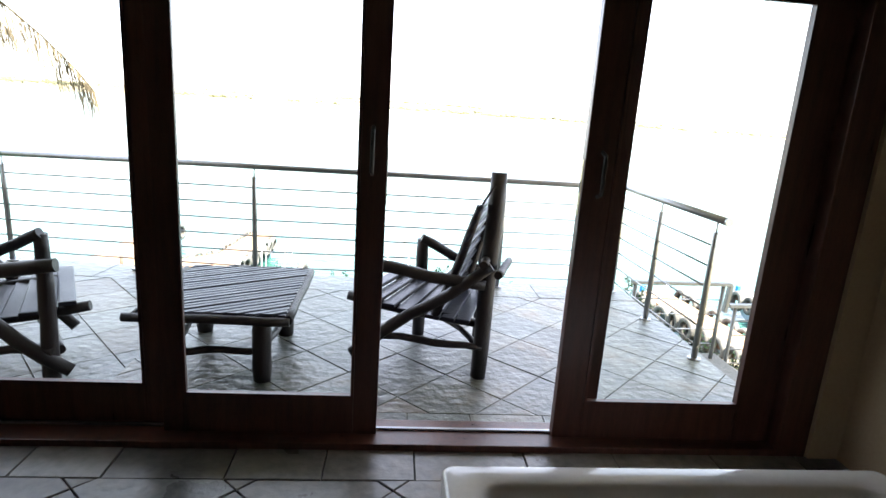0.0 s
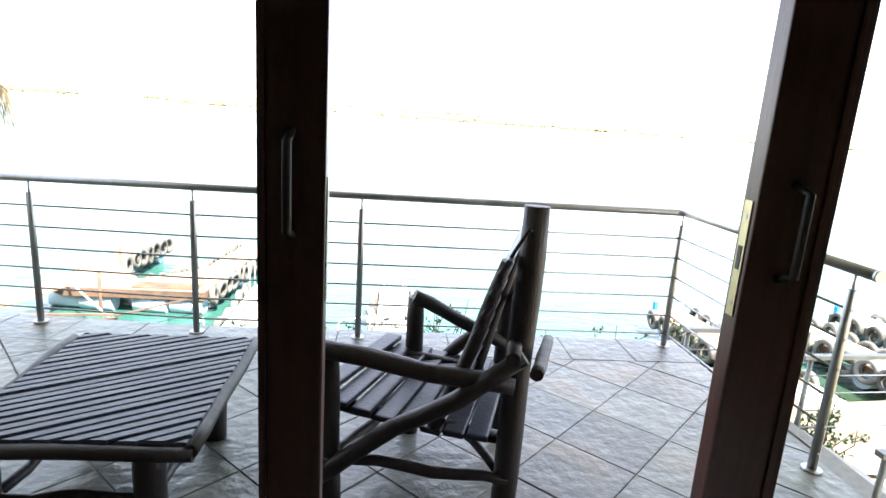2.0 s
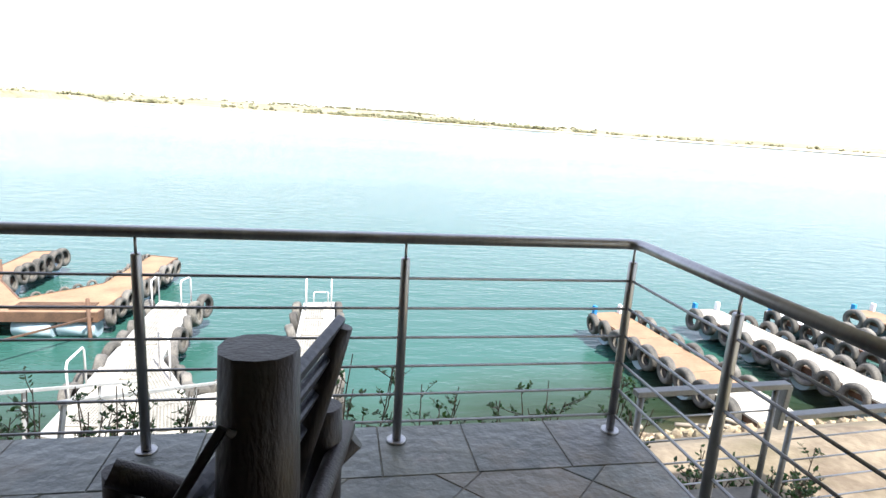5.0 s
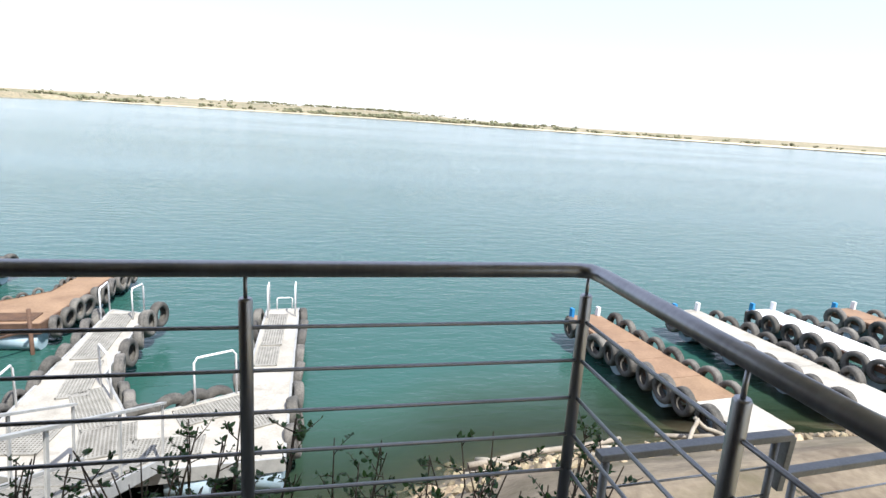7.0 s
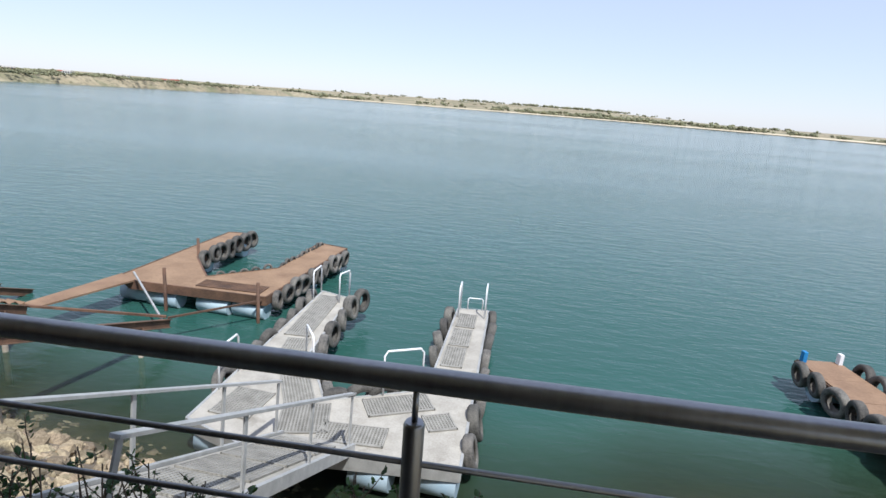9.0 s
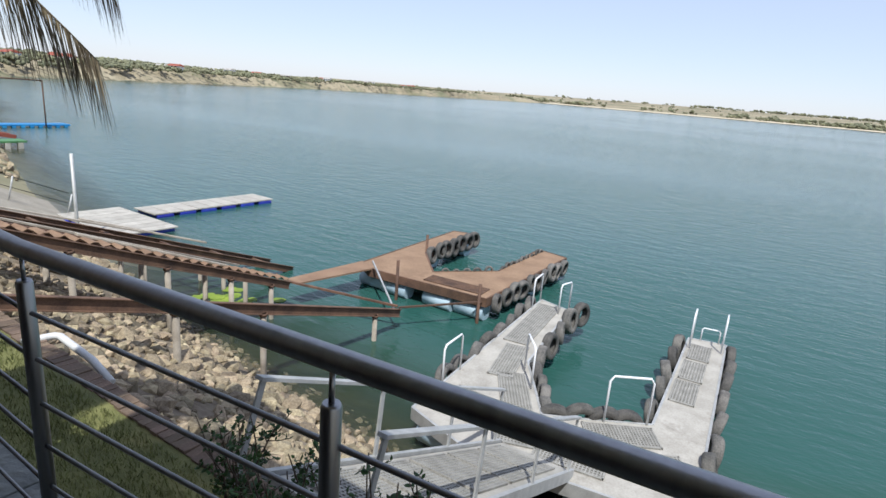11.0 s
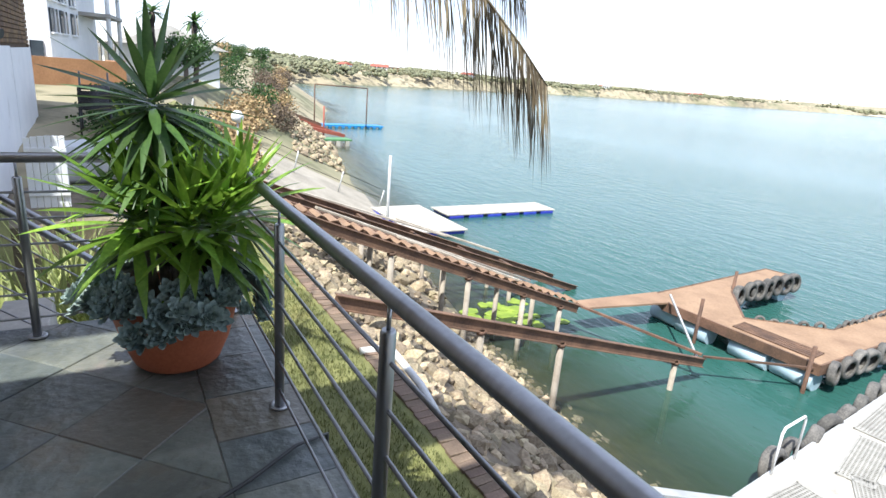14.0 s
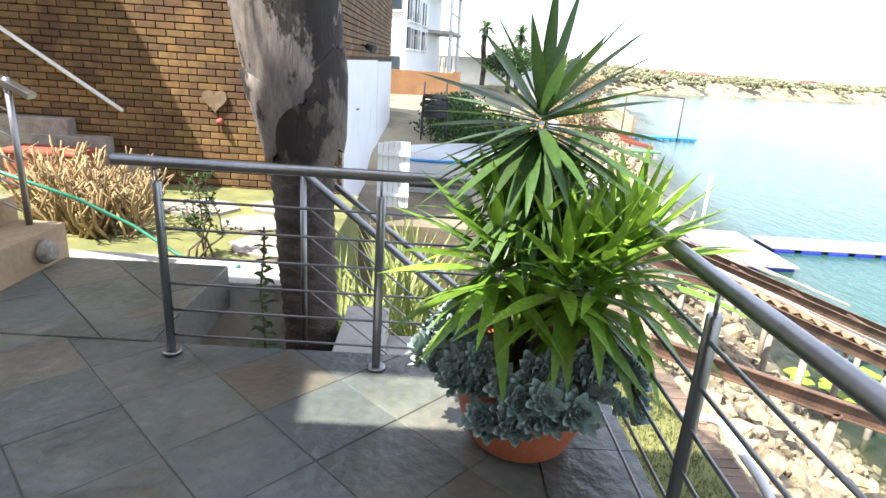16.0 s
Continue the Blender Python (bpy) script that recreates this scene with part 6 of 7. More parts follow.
def dry_bush(x, y, z, h, n, seed):
    r = random.Random(seed)
    ob = thing("dry_bush", "pruned dry straw-coloured bush in the garden bed", "bush", "dry garden bushes", (x, y, z))
    bm = bmesh.new()
    for i in range(n):
        a = r.uniform(0, 6.28)
        p = Vector((r.uniform(-0.22, 0.22), r.uniform(-0.28, 0.28), 0))
        q = p + Vector((math.cos(a) * 0.28, math.sin(a) * 0.28, h * r.uniform(0.45, 1.0)))
        tube(bm, along(p, q, 4, 0.12, seed * 9 + i), [0.015, 0.014, 0.013, 0.011, 0.009], 6)
        for g in (0.45, 0.7, 0.85):
            m = p.lerp(q, g)
            tube(bm, [m, m + Vector((r.uniform(-0.13, 0.13), r.uniform(-0.13, 0.13), r.uniform(0.03, 0.16)))], [0.009, 0.006], 5)
    part("branching_cane", bm, STRAW, ob)


for k, (x, y) in enumerate(((-6.2, 2.15), (-6.15, 2.5), (-6.6, 1.8), (-6.6, 2.3))):
    dry_bush(x, y, -0.32, 0.78 - 0.12 * (k % 2), 44, 60 + k)
wp = thing("planter", "red-brown planter standing at the foot of the brick wall", "planter", "", (-7.75, 0.98, -0.32))
boxed("box", -0.2, -0.42, 0, 0.2, 0.42, 0.42, REDP, wp, 0.03)
boxed("rim", -0.23, -0.45, 0.42, 0.23, 0.45, 0.47, REDP, wp, 0.015)
for k, (x, y0, y1, z) in enumerate(((-8.05, -0.6, 1.9, 0.05), (-8.1, -0.6, 1.45, 0.25), (-8.12, -0.6, 1.0, 0.45))):
    tagged(boxed("wall_step", -8.3, y0, z - 0.45, x, y1, z, STONEG, None, 0.015), "grey stone step against the brick wall", "step", "steps against the brick wall")
shrub(-5.6, 3.55, -0.32, 0.75, 0.2, 6, 77, "small green bush beside the hose")
bar("hose", [(-5.0, 2.3, 0.5), (-5.3, 2.75, 0.22), (-5.4, 3.1, 0.0), (-5.3, 3.5, -0.2), (-5.0, 3.9, -0.28), (-4.9, 4.1, -0.1)], 0.014, HOSE, None, 8)
tagged(bpy.data.objects["hose"], "green garden hose trailing over the bed", "hose")
for k, (x, y, w) in enumerate(((-7.2, 2.9, 0.35), (-6.7, 3.7, 0.3), (-6.0, 4.1, 0.35), (-7.4, 3.8, 0.3))):
    bm = bmesh.new()
    slab_poly(bm, [(w * (1 + 0.2 * noise.noise((k, i, 0))) * math.cos(i * 0.785), 1.3 * w * math.sin(i * 0.785)) for i in range(8)], 0, 0.035)
    ps = part("stepping_stone", bm, STONEG)
    ps.matrix_world = pose(x, y, -0.325)
    tagged(ps, "flat grey stepping stone in the grass", "stone", "stepping stones")

wall("brick_wall_core", -16.6, -3.0, -2.0, -8.36, 4.24, 7.0, MORTAR, "mortar core of the yellow brick house wall")
bw = tagged(bpy.data.objects["brick_wall_core"], "yellow face-brick house wall", "wall", kind="structure")
bm = bmesh.new()
box(bm, -0.05, -0.108, -0.0355, 0.05, 0.108, 0.0355, None, 0.005)
BRICK_MESH = bpy.data.meshes.new("brick")
bm.to_mesh(BRICK_MESH)
bm.free()
BRICK_MESH.materials.append(BRICK)
rest = []
rnd = random.Random(14)
n_near = 0
for row in range(-4, 66):
    z = row * 0.0845
    if z > 4.6:
        break
    y = 4.14 - (0.115 if row % 2 else 0.0)
    while y > -2.8:
        jit = pose(-8.355 + rnd.uniform(-0.004, 0.006), y, z, rnd.uniform(-0.8, 0.8), rnd.uniform(-0.8, 0.8), rnd.uniform(-0.8, 0.8))
        if y > 0.9 and z < 1.75 and n_near < 300:
            shared("brick", BRICK_MESH, bw, jit)
            n_near += 1
        else:
            rest.append(jit)
        y -= 0.228
    # lake side of the same house, over and beside the white door
    x = -8.5 - (0.115 if row % 2 else 0.0)
    while x > -16.5:
        if z > 1.42 or x > -8.62 or x < -16.4:
            rest.append(pose(x, 4.225, z, 0, 0, 90))
        x -= 0.228
vs, fs = [], []
co = [v.co.copy() for v in BRICK_MESH.vertices]
fa = [tuple(p.vertices) for p in BRICK_MESH.polygons]
for m in rest:
    k = len(vs)
    vs += [m @ c for c in co]
    fs += [tuple(i + k for i in f) for f in fa]
ob = mesh_from("brickwork", vs, fs, BRICK_S, bw, smooth=False)
ob["kind"] = "stuff"
# unseen overhang, added to throw shade on the brick wall and its steps
tagged(boxed("eave", -8.36, -3.0, 3.3, -6.7, 0.9, 3.45, CONC, None, 0.01), "unseen overhang added to shade the brick house wall", "roof", kind="structure")
hr = bar("wall_handrail", [(-8.22, -0.31, 1.86), (-8.22, 0.3, 1.46), (-8.22, 1.64, 0.58)], 0.025, WHITE, None, 10)
tagged(hr, "white sloping handrail fixed to the brick wall", "handrail")
bm = bmesh.new()
heart = []
for i in range(28):
    t = 2 * math.pi * i / 28
    heart.append((0.0095 * 16 * math.sin(t) ** 3, 0.0095 * (13 * math.cos(t) - 5 * math.cos(2 * t) - 2 * math.cos(3 * t) - math.cos(4 * t))))
slab_poly(bm, heart, 0, 0.04)
ho = part("heart_ornament", bm, HEART)
ho.matrix_world = pose(-8.30, 2.75, 0.78, 90, 0, 90)
tagged(ho, "dull brown heart-shaped ornament on the brick", "ornament")
fl = bar("wall_flower", [(-8.28, 2.80, 0.50), (-8.25, 2.81, 0.53), (-8.26, 2.83, 0.56)], [0.04, 0.05, 0.02], REDP, None, 8, wob=0.5)
tagged(fl, "small red ornament below the heart", "ornament")
wl = thing("wall_lamp", "small white lamp box high on the brick wall", "lamp", "", (-8.25, 1.25, 2.0))
boxed("housing", -0.05, -0.1, 0, 0.12, 0.1, 0.16, WHITE, wl, 0.01)
boxed("lens", -0.03, -0.08, -0.04, 0.1, 0.08, -0.001, GLASSY, wl, 0.005)

gd = thing("garage_door", "white panelled garage door in the brick house", "door", "", (-10.75, 4.27, -0.3))
boxed("panel", -5.7, -0.01, -0.47, -2.2, 0.03, 1.62, WHITE, gd, 0.005)
boxed("panel", -2.15, -0.01, -0.47, 2.15, 0.03, 1.65, WHITE, gd, 0.005)
boxed("panel_gap", -2.2, -0.015, -0.47, -2.15, 0.012, 1.64, BLACK, gd, 0.0)
bar("handle", [(0.9, 0.03, 0.95), (0.9, 0.06, 0.95), (1.0, 0.06, 0.95), (1.0, 0.03, 0.95)], 0.012, STEEL, gd, 8)
sl = thing("spotlight", "small dark spotlight above the garage door", "lamp", "", (-10.46, 4.3, 1.56))
bar("head", [(0, 0.05, 0.0), (0.05, 0.18, -0.04)], [0.05, 0.07], BLACK, sl, 12)
bar("bracket", [(0, -0.02, 0.02), (0, 0.06, 0.0)], 0.015, BLACK, sl, 8)
tagged(boxed("garage_apron", -17.0, 4.3, -2.0, -8.6, 6.2, -0.78, SOIL, None, 0.01), "brown earth apron in front of the garage", "paving", kind="structure")

# boat hull and stacked loungers near the garage
boat = thing("boat", "white boat hull with pale blue stripe parked by the garage", "boat", "", (-11.2, 5.7, -0.95))
bm = bmesh.new()
rows = []
for i in range(13):
    f = i / 12
    w = 0.75 * math.sin(math.pi * min(0.5, 0.12 + f * 0.62)) * (1 if f < 0.75 else 1 - ((f - 0.75) / 0.25) ** 2 * 0.95)
    yv = -0.9 + 1.9 * f
    rows.append([(-w * 0.9, yv, 0.85 + 0.1 * f), (-w, yv, 0.72 + 0.12 * f), (-w * 0.85, yv, 0.35 + 0.2 * f), (0, yv, 0.12 + 0.45 * f ** 2), (w * 0.85, yv, 0.35 + 0.2 * f), (w, yv, 0.72 + 0.12 * f), (w * 0.9, yv, 0.85 + 0.1 * f)])
sheet_mesh(bm, rows)
sheet_mesh(bm, [[(x * 0.93, y, max(z, 0.5) + 0.005) for x, y, z in r] for r in rows])
part("hull", bm, WHITE, boat, smooth=True)
bar("rubbing_strip", [(r[1][0] * 1.01, r[1][1], r[1][2]) for r in rows] , 0.025, BLUE2, boat, 8)
bar("rubbing_strip", [(r[5][0] * 1.01, r[5][1], r[5][2]) for r in rows], 0.025, BLUE2, boat, 8)
for s in (-0.4, 0.4):
    boxed("trailer_beam", s - 0.04, -0.8, 0.17, s + 0.04, 1.6, 0.25, GALV, boat, 0.005)
cover = thing("fence_panel", "white slatted fence panel beside the garage", "fence", "", (-8.9, 4.72, -0.62))
for i in range(6):
    boxed("slat", -0.02, 0.075 * i, 0.02, 0.02, 0.075 * i + 0.068, 0.95 - 0.002 * (i - 4) ** 2, WHITE, cover, 0.006)
boxed("rail", 0.02, 0, 0.75, 0.05, 0.45, 0.80, WHITE, cover, 0.004)
boxed("rail", 0.02, 0, 0.18, 0.05, 0.45, 0.23, WHITE, cover, 0.004)
for k in range(4):
    lg = thing("sun_lounger", "stacked dark outdoor lounger frame by the hedge", "lounger", "stacked loungers", (-13.9 - 0.05 * k, 5.2, 0.0 + 0.13 * k))
    for s in (0, 0.55):
        bar("side_rail", [(0, s, 0.22), (-1.3, s, 0.22), (-1.75, s, 0.5)], 0.02, BLACK, lg, 8)
        for x in (-0.1, -1.2):
            bar("leg", [(x, s, -0.3 - 0.13 * k if k == 0 else 0.1), (x, s, 0.22)], 0.018, BLACK, lg, 8)
    for i in range(7):
        bar("slat", [(-0.1 - 0.2 * i, 0, 0.23), (-0.1 - 0.2 * i, 0.55, 0.23)], 0.02, BLACK, lg, 6)


def leafy(name, label, category, boxes, n, size, seed, material=SHRUB, group="", parent=None):
    """A leafy mass: many small leaves on uneven clumps."""
    r = random.Random(seed)
    vs, fs = [], []
    for _ in range(n):
        cx, cy, cz, rx, ry, rz = r.choice(boxes)
        while True:
            p = Vector((r.uniform(-1, 1), r.uniform(-1, 1), r.uniform(-1, 1)))
            if 0.35 < p.length < 1:
                break
        k = 1 + 0.3 * noise.noise(p * 2.1 + Vector((cx, cy, cz)))
        p = Vector((cx + p.x * rx * k, cy + p.y * ry * k, cz + p.z * rz * k))
        d = Vector((r.uniform(-1, 1), r.uniform(-1, 1), r.uniform(-0.6, 1))).normalized()
        s = d.cross(Vector((r.uniform(-1, 1), r.uniform(-1, 1), 0.3))).normalized()
        l = size * r.uniform(0.7, 1.3)
        w = l * 0.4
        q = len(vs)
        vs += [p, p + d * l * 0.5 - s * w, p + d * l, p + d * l * 0.5 + s * w]
        fs.append((q, q + 1, q + 2, q + 3))
    ob = mesh_from(name, vs, fs, material, parent, smooth=False)
    if parent is None:
        tagged(ob, label, category, group)
    return ob


leafy("hedge", "dense dark green clipped hedge beyond the garage", "hedge", [(-16.0 - 0.9 * i, 6.0 + 0.15 * (i % 3), -0.1, 0.8, 1.0, 0.65) for i in range(5)] + [(-15.2 - 0.9 * i, 7.4, -0.5, 0.8, 0.8, 0.6) for i in range(4)], 9000, 0.09, 51)
boxed("neighbour_lawn", -30, 3.0, -2.5, -18.6, 8.6, -0.6, GRASS, None, 0.2)
tagged(bpy.data.objects["neighbour_lawn"], "bright green neighbouring lawn", "lawn", kind="structure")
wall("orange_wall", -24.3, 2.0, -1.0, -24.0, 6.1, 1.0, ORANGE, "orange-brown brick garden wall of the neighbour")
wall("orange_wall_side", -26.2, 5.8, -1.0, -24.3, 6.1, 1.0, ORANGE, "orange-brown brick garden wall running back")
wall("orange_wall_pier", -24.45, 6.1, -1.0, -23.93, 6.4, 1.06, ORANGE, "orange-brown brick pier at the end of the garden wall")


def white_house():
    ob = thing("white_house", "white two-storey neighbouring house with dark windows", "house", "", (-31.73, -0.45, 0), turn=-8.5)
    boxed("wall", -6, -6, 0, 4, 5.2, 8.5, WHITE, ob, 0.02)
    boxed("roof", -6.5, -6.4, 8.5, 4.4, 5.6, 8.8, CONC, ob, 0.03)
    for z in (0.7, 3.35, 5.9):
        for y in (4.05, 0.8):
            w = boxed("window", 4.0, y, z, 4.06, y + 0.9, z + 0.8, GLASSY, ob, 0.0)
            boxed("frame", 4.01, y + 0.42, z, 4.10, y + 0.48, z + 0.8, WHITE, w, 0.004)
            boxed("frame", 4.01, y - 0.05, z - 0.08, 4.12, y + 0.95, z, WHITE, w, 0.004)
    for z, h in ((1.85, 0.85), (3.0, 1.0), (5.6, 1.2)):
        for x in (3.3, 1.6, -0.4):
            w = boxed("window", x - 0.6, 5.2, z, x + 0.6, 5.26, z + h, GLASSY, ob, 0.0)
            boxed("frame", x - 0.03, 5.21, z, x + 0.03, 5.30, z + h, WHITE, w, 0.004)
            boxed("frame", x - 0.65, 5.21, z - 0.07, x + 0.65, 5.32, z, WHITE, w, 0.004)
    for z in (2.75, 4.75):
        boxed("balcony", -5.5, 5.2, z, -1.6, 6.5, z + 0.16, CONC, ob, 0.02)
        bar("balcony_rail", [(-5.4, 6.4, z + 1.0), (-1.7, 6.4, z + 1.0)], 0.04, GALV, ob, 8)
    for x in (-5.3, -1.8):
        bar("column", [(x, 6.35, -1.0), (x, 6.35, 7.2)], 0.1, WHITE, ob, 10)
    boxed("balcony_roof", -5.8, 5.2, 7.2, -1.3, 6.8, 7.4, CONC, ob, 0.02)


white_house()


def small_house(x, y, z, w, d, h, turn, m, label):
    ob = thing("shore_house", label, "house", "houses along the shore", (x, y, z), turn=turn)
    boxed("wall", -w / 2, -d / 2, -2, w / 2, d / 2, h, m, ob, 0.05)
    bm = bmesh.new()
    v = [bm.verts.new(p) for p in ((-w * 0.56, -d * 0.58, h), (w * 0.56, -d * 0.58, h), (w * 0.56, d * 0.58, h), (-w * 0.56, d * 0.58, h), (-w * 0.5, 0, h + d * 0.22), (w * 0.5, 0, h + d * 0.22))]
    for q in ((0, 1, 5, 4), (2, 3, 4, 5), (0, 4, 3), (1, 2, 5), (3, 2, 1, 0)):
        bm.faces.new([v[i] for i in q])
    part("roof", bm, REDP if (int(x) % 3 == 0) else CONC, ob)
    for i in range(3):
        for yy in (-d / 2 - 0.06, d / 2 + 0.02):
            boxed("window", -w * 0.36 + w * 0.3 * i, yy, 0.9, -w * 0.2 + w * 0.3 * i, yy + 0.04, 2.1, GLASSY, ob, 0.0)


small_house(-47, 9, -0.4, 9, 6, 2.2, 8, WHITE, "low white boathouse on the neighbouring shore")
for k, (x, y, h) in enumerate(((-38, 9.9, 2.6), (-44, 9.6, 2.2), (-52, 12.0, 2.4), (-60, 14.5, 2.6), (-70, 17, 3.2), (-82, 21, 3.4), (-95, 27, 3.6))):
    tr = thing("garden_tree", "dark green garden tree on the neighbouring bank", "tree", "trees up the shore", (x, y, 0))
    bar("trunk", [(0, 0, -1.0), (0.1, 0.05, h * 0.45), (0.3, 0, h * 0.7)], [0.16, 0.12, 0.06], BARK2, tr, 8)
    bar("limb", [(0.1, 0.05, h * 0.4), (-0.8, 0.4, h * 0.7)], [0.08, 0.04], BARK2, tr, 6)
    leafy("crown", "", "", [(0.9 * math.cos(2.4 * i) * (1 + 0.2 * i), 0.9 * math.sin(2.4 * i), h * (0.45 + 0.06 * i), 0.8, 0.7, 0.55) for i in range(7)], 2600, 0.16, 300 + k, SHRUB, "", tr)
rnd = random.Random(17)
for i in range(16):
    y = 50 + 34 * i + rnd.uniform(0, 20)
    x = shore_x(y) - rnd.uniform(14, 60)
    small_house(x, y, ground_z(x, y), rnd.uniform(5, 9), rnd.uniform(4, 6), rnd.uniform(1.6, 2.6), rnd.uniform(0, 60), WHITE if i % 3 else ORANGE, "small far house on the wooded shore")
globe = thing("globe_lamp", "white globe garden lamp on a thin post", "lamp", "", (-20.0, 9.38, -3.28))
bar("post", [(0, 0, -0.5), (0, 0, 2.75)], 0.03, GALV, globe, 8)
bm = bmesh.new()
bmesh.ops.create_uvsphere(bm, u_segments=18, v_segments=12, radius=0.2, matrix=Matrix.Translation((0, 0, 2.92)))
part("globe", bm, WHITE, globe, smooth=True)
for k, (x, y, h, m) in enumerate(((-22, 10.0, 1.2, STRAW), (-26, 10.5, 1.6, STRAW), (-31, 11.5, 1.8, STRAW), (-36, 13.5, 2.2, STRAW), (-42, 15.5, 2.0, SHRUB), (-50, 15.0, 3.0, SHRUB), (-58, 15.5, 3.4, STRAW), (-39, 16.0, 1.8, TWIG), (-45, 17.5, 1.9, STRAW), (-52, 18.5, 2.0, TWIG), (-55, 20.0, 1.6, SHRUB), (-63, 20.5, 2.4, TWIG), (-66, 22.5, 2.0, STRAW), (-74, 23.0, 2.6, SHRUB), (-80, 27.0, 2.2, TWIG), (-88, 29.0, 2.6, STRAW))):
    g = ground_z(x, y)
    leafy("shore_bush", "dry twiggy bush on the neighbouring bank", "bush", [(x + 1.2 * i, y - 0.7 * (i % 2), g + h * 0.4, 1.1, 0.9, h * 0.55) for i in range(-1, 2)], 1500, 0.16, 200 + k, m, "bushes on the neighbouring bank")


bm = bmesh.new()
box(bm, 0, -0.4, -5.6, 46, 0.4, -1.2, None, 0.05)
box(bm, -0.2, -0.5, -1.2, 46.2, 0.5, -0.95, None, 0.03)
for i in range(9):
    box(bm, 2 + 5 * i, 0.3, -5.6, 2.5 + 5 * i, 0.62, -1.3, None, 0.03)
ob = part("retaining_wall", bm, ORANGE)
ob.matrix_world = pose(-78, 25.5, 0, 0, 0, 167.5)
tagged(ob, "tan masonry retaining wall along the neighbouring shore", "wall", kind="structure")


def small_palm(x, y, z, h, seed):
    r = random.Random(seed)
    ob = thing("far_palm", "slim palm tree behind the neighbouring houses", "palm", "far palms", (x, y, z))
    bar("trunk", along((0, 0, -0.5), (0.3, 0, h), 6, 0.2, seed), 0.16, BARK, ob, 8)
    vs, fs = [], []
    for i in range(26):
        a, el = r.uniform(0, 6.28), radians(r.uniform(-35, 65))
        blade_leaf(vs, fs, (0.3, 0, h), (math.cos(a) * math.cos(el), math.sin(a) * math.cos(el), math.sin(el)), r.uniform(0.9, 1.4), 0.22, 1.1)
    mesh_from("crown", vs, fs, LEAF_DARK, ob)


small_palm(-40, 8.45, 0.3, 3.3, 1)
small_palm(-40, 10.7, 0.3, 3.0, 2)


# far trees along both shores
def far_woods(name, spots, label, seed):
    r = random.Random(seed)
    base = bmesh.new()
    bmesh.ops.create_icosphere(base, subdivisions=1, radius=1.0)
    bv = [v.co.copy() for v in base.verts]
    bf = [tuple(v.index for v in f.verts) for f in base.faces]
    base.free()
    vs, fs = [], []
    for x, y, s in spots:
        z = ground_z(x, y)
        for c in range(6):
            k = len(vs)
            o = Vector((x + r.uniform(-0.9, 0.9) * s, y + r.uniform(-0.4, 0.4) * s, z + s * r.uniform(0.1, 0.6)))
            q = s * r.uniform(0.18, 0.42)
            vs += [o + Vector((v.x, v.y, v.z * r.uniform(0.6, 0.9))) * q * (1 + 0.5 * noise.noise(v * 2 + o * 0.3)) for v in bv]
            fs += [tuple(i + k for i in f) for f in bf]
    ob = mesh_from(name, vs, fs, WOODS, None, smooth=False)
    return tagged(ob, label, "trees", kind="stuff")


rnd = random.Random(23)
spots = []
# belts of trees along the beach, by stretch: from, to, how many
for xa, xb, n in ((-640, -560, 40), (-515, -428, 90), (-412, -350, 60), (-340, -160, 28), (-149, -60, 90), (-60, 60, 190), (60, 130, 130), (140, 205, 110), (215, 250, 60), (255, 330, 70), (330, 420, 40)):
    for _ in range(n * 4 // 10):
        x = rnd.uniform(xa, xb)
        near = 1 - 0.5 * smooth01((x - 60) / 250)
        spots.append((x, far_edge(x) + 36 + rnd.random() ** 2 * 70 * near, rnd.uniform(3.0, 8.5) * near))
for _ in range(170):
    x = rnd.uniform(-1150, 300)
    spots.append((x, far_edge(x) + rnd.uniform(150, 500), rnd.uniform(3, 6)))
for _ in range(120):
    x = rnd.uniform(-260, 90)
    spots.append((x, far_edge(x) + 420 + rnd.uniform(-15, 15), rnd.uniform(4, 7)))
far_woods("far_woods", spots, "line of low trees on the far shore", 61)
spots = []
for _ in range(1500):
    y = 46 + 620 * rnd.random() ** 1.5
    x = shore_x(y) - 4 - 90 * rnd.random() ** 1.6
    spots.append((x, y, rnd.uniform(1.2, 3.2)))
for _ in range(2000):
    y = 20 + 700 * rnd.random() ** 1.3
    x = shore_x(max(y, 50)) - 40 - rnd.uniform(0, 480)
    spots.append((x, y, rnd.uniform(1.8, 4.5)))
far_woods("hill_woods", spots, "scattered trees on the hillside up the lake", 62)


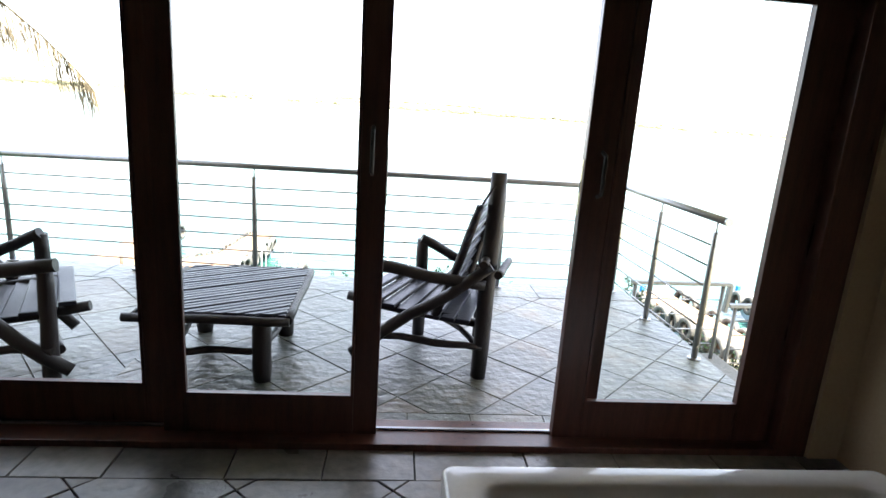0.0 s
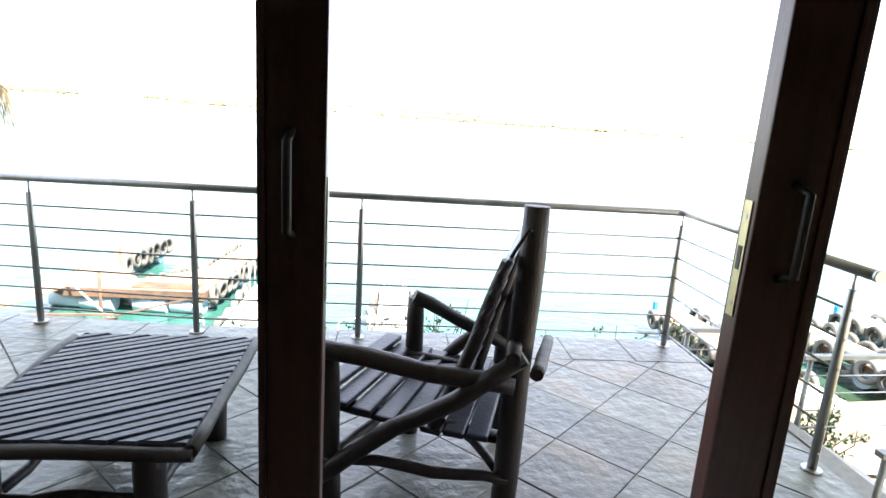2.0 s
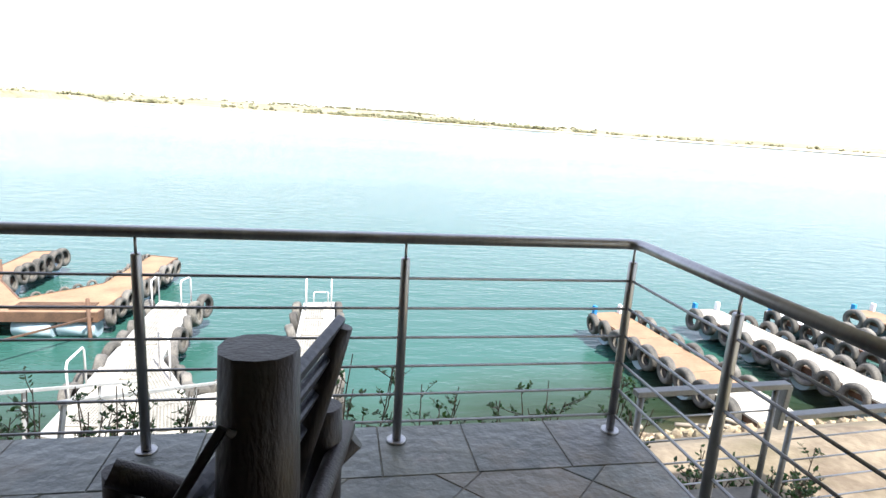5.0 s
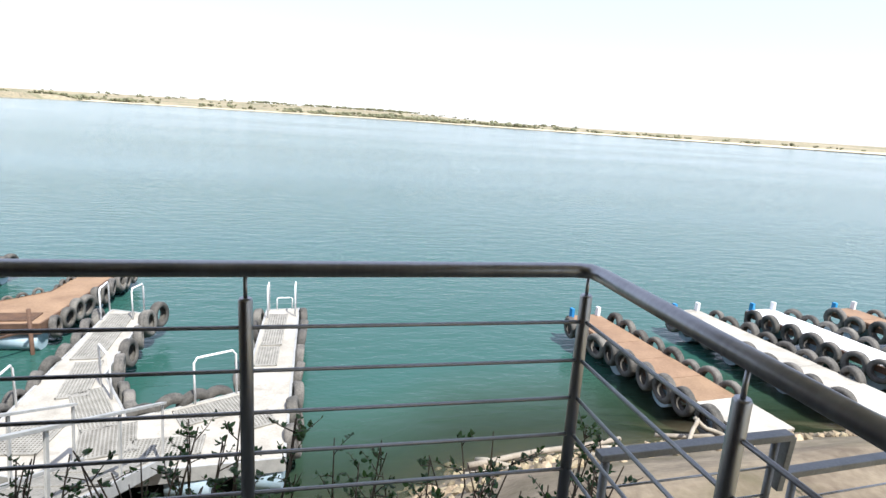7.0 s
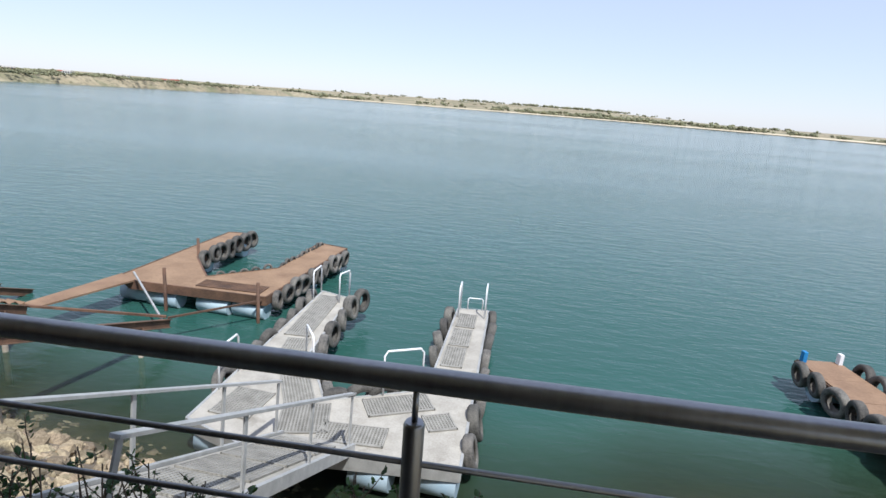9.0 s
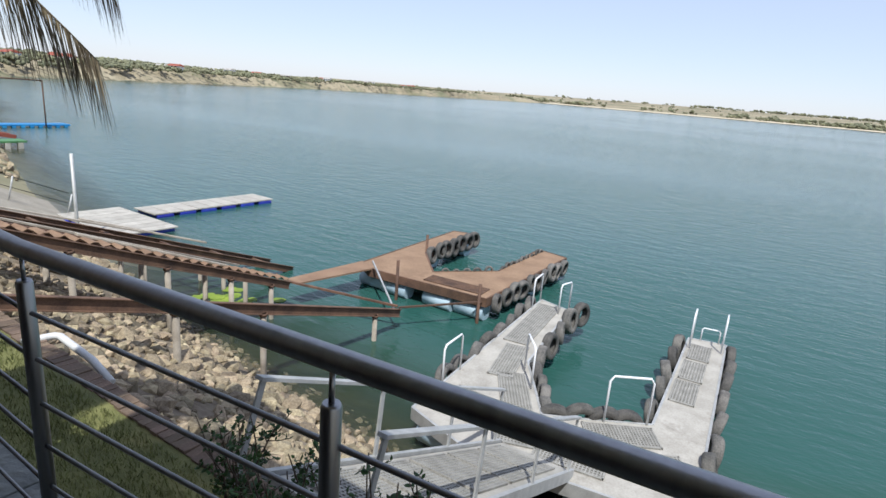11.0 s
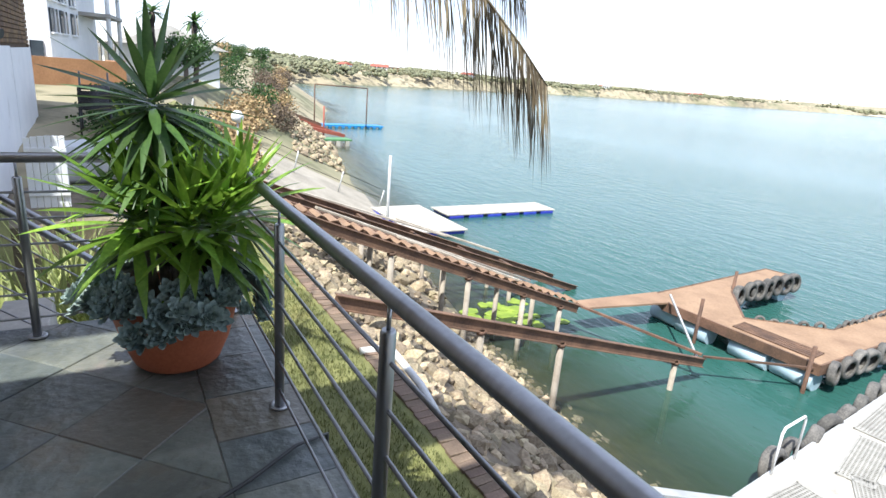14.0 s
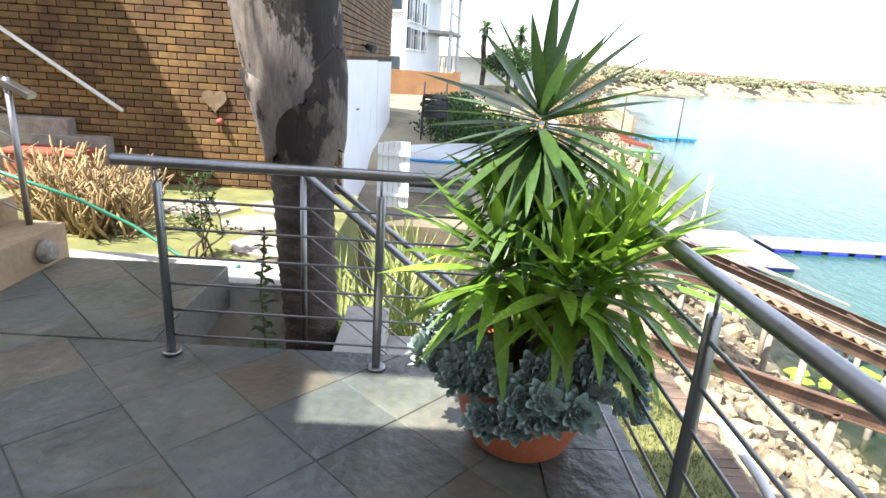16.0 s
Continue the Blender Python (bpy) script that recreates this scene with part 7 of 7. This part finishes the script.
# ---- slate tiles, last ----
def tile_field(parent, x0, y0, x1, y1, z, size, turn, seed, border, material=SLATE):
    """Slate tiles laid on the slant inside a border of straight ones."""
    r = random.Random(seed)
    pieces = []
    bx0, by0, bx1, by1 = x0 + border[0], y0 + border[1], x1 - border[2], y1 - border[3]
    c, s = math.cos(radians(turn)), math.sin(radians(turn))
    mx, my = (x0 + x1) / 2, (y0 + y1) / 2
    n = int((x1 - x0 + y1 - y0) / size)
    for i in range(-n, n):
        for j in range(-n, n):
            q = [(mx + c * u - s * v, my + s * u + c * v) for u, v in ((i * size, j * size), (i * size + size, j * size), (i * size + size, j * size + size), (i * size, j * size + size))]
            p = clip_poly(q, bx0, by0, bx1, by1)
            if len(p) >= 3:
                pieces.append(p)
    for xa, ya, xb, yb, w in ((x0, by1, x1, y1, border[3]), (x0, y0, x1, by0, border[1])):
        if w > 0:
            x = xa
            while x < xb - 0.05:
                l = r.uniform(0.32, 0.46)
                if xb - x - l < 0.15:
                    l = xb - x
                pieces.append([(x, ya), (x + l, ya), (x + l, yb), (x, yb)])
                x += l
    for xa, xb, w in ((x0, bx0, border[0]), (bx1, x1, border[2])):
        if w > 0:
            y = by0
            while y < by1 - 0.05:
                l = r.uniform(0.34, 0.46)
                if by1 - y - l < 0.15:
                    l = by1 - y
                pieces.append([(xa, y), (xb, y), (xb, y + l), (xa, y + l)])
                y += l
    for p in pieces:
        a = inset_poly(p, 0.0018)
        if len(a) < 3:
            continue
        b = inset_poly(a, 0.003)
        if len(b) != len(a):
            continue
        h = r.uniform(-0.002, 0.002)
        bm = bmesh.new()
        lo = [bm.verts.new((x, y, z - 0.016)) for x, y in a]
        mid = [bm.verts.new((x, y, z - 0.004 + h)) for x, y in a]
        hi = [bm.verts.new((x, y, z + h)) for x, y in b]
        k = len(a)
        for i in range(k):
            bm.faces.new((lo[i], lo[(i + 1) % k], mid[(i + 1) % k], mid[i]))
            bm.faces.new((mid[i], mid[(i + 1) % k], hi[(i + 1) % k], hi[i]))
        bm.faces.new(hi)
        bmesh.ops.recalc_face_normals(bm, faces=bm.faces)
        part("tile", bm, material, parent)


tile_field(deck, -0.45, 3.62, 3.16, 6.33, 0.0, 0.40, 45, 1, (0.0, 0.34, 0.0, 0.40))
tile_field(deck_west, -3.52, 3.3, -0.155, 6.33, -0.006, 0.40, 45, 4, (0.0, 0.0, 0.0, 0.40))
tile_field(side, -4.62, 1.4, -3.52, 4.12, 0.0, 0.40, 45, 2, (0, 0, 0, 0))
tile_field(inside, -2.6, 1.2, 3.0, 3.42, FLOOR_IN, 0.40, 45, 3, (0, 0, 0, 0.2), SLATE_IN)

# ---- garden and lake take their own axis ----
HOUSE = ("sun", "camera", "floor", "floor_inside", "terrace_wall", "wall_east", "wall_south", "wall_west", "wall_north_east", "wall_north_west", "wall_over_door", "ceiling", "upper_storey", "door_1", "bathtub", "balustrade", "stair_railing", "landing", "landing_step", "log_chair", "log_table")
for ob in list(scene.objects):
    if ob.parent is None and ob is not cam and ob.name.split(".")[0] not in HOUSE:
        ob.matrix_world = GARDEN @ ob.matrix_world
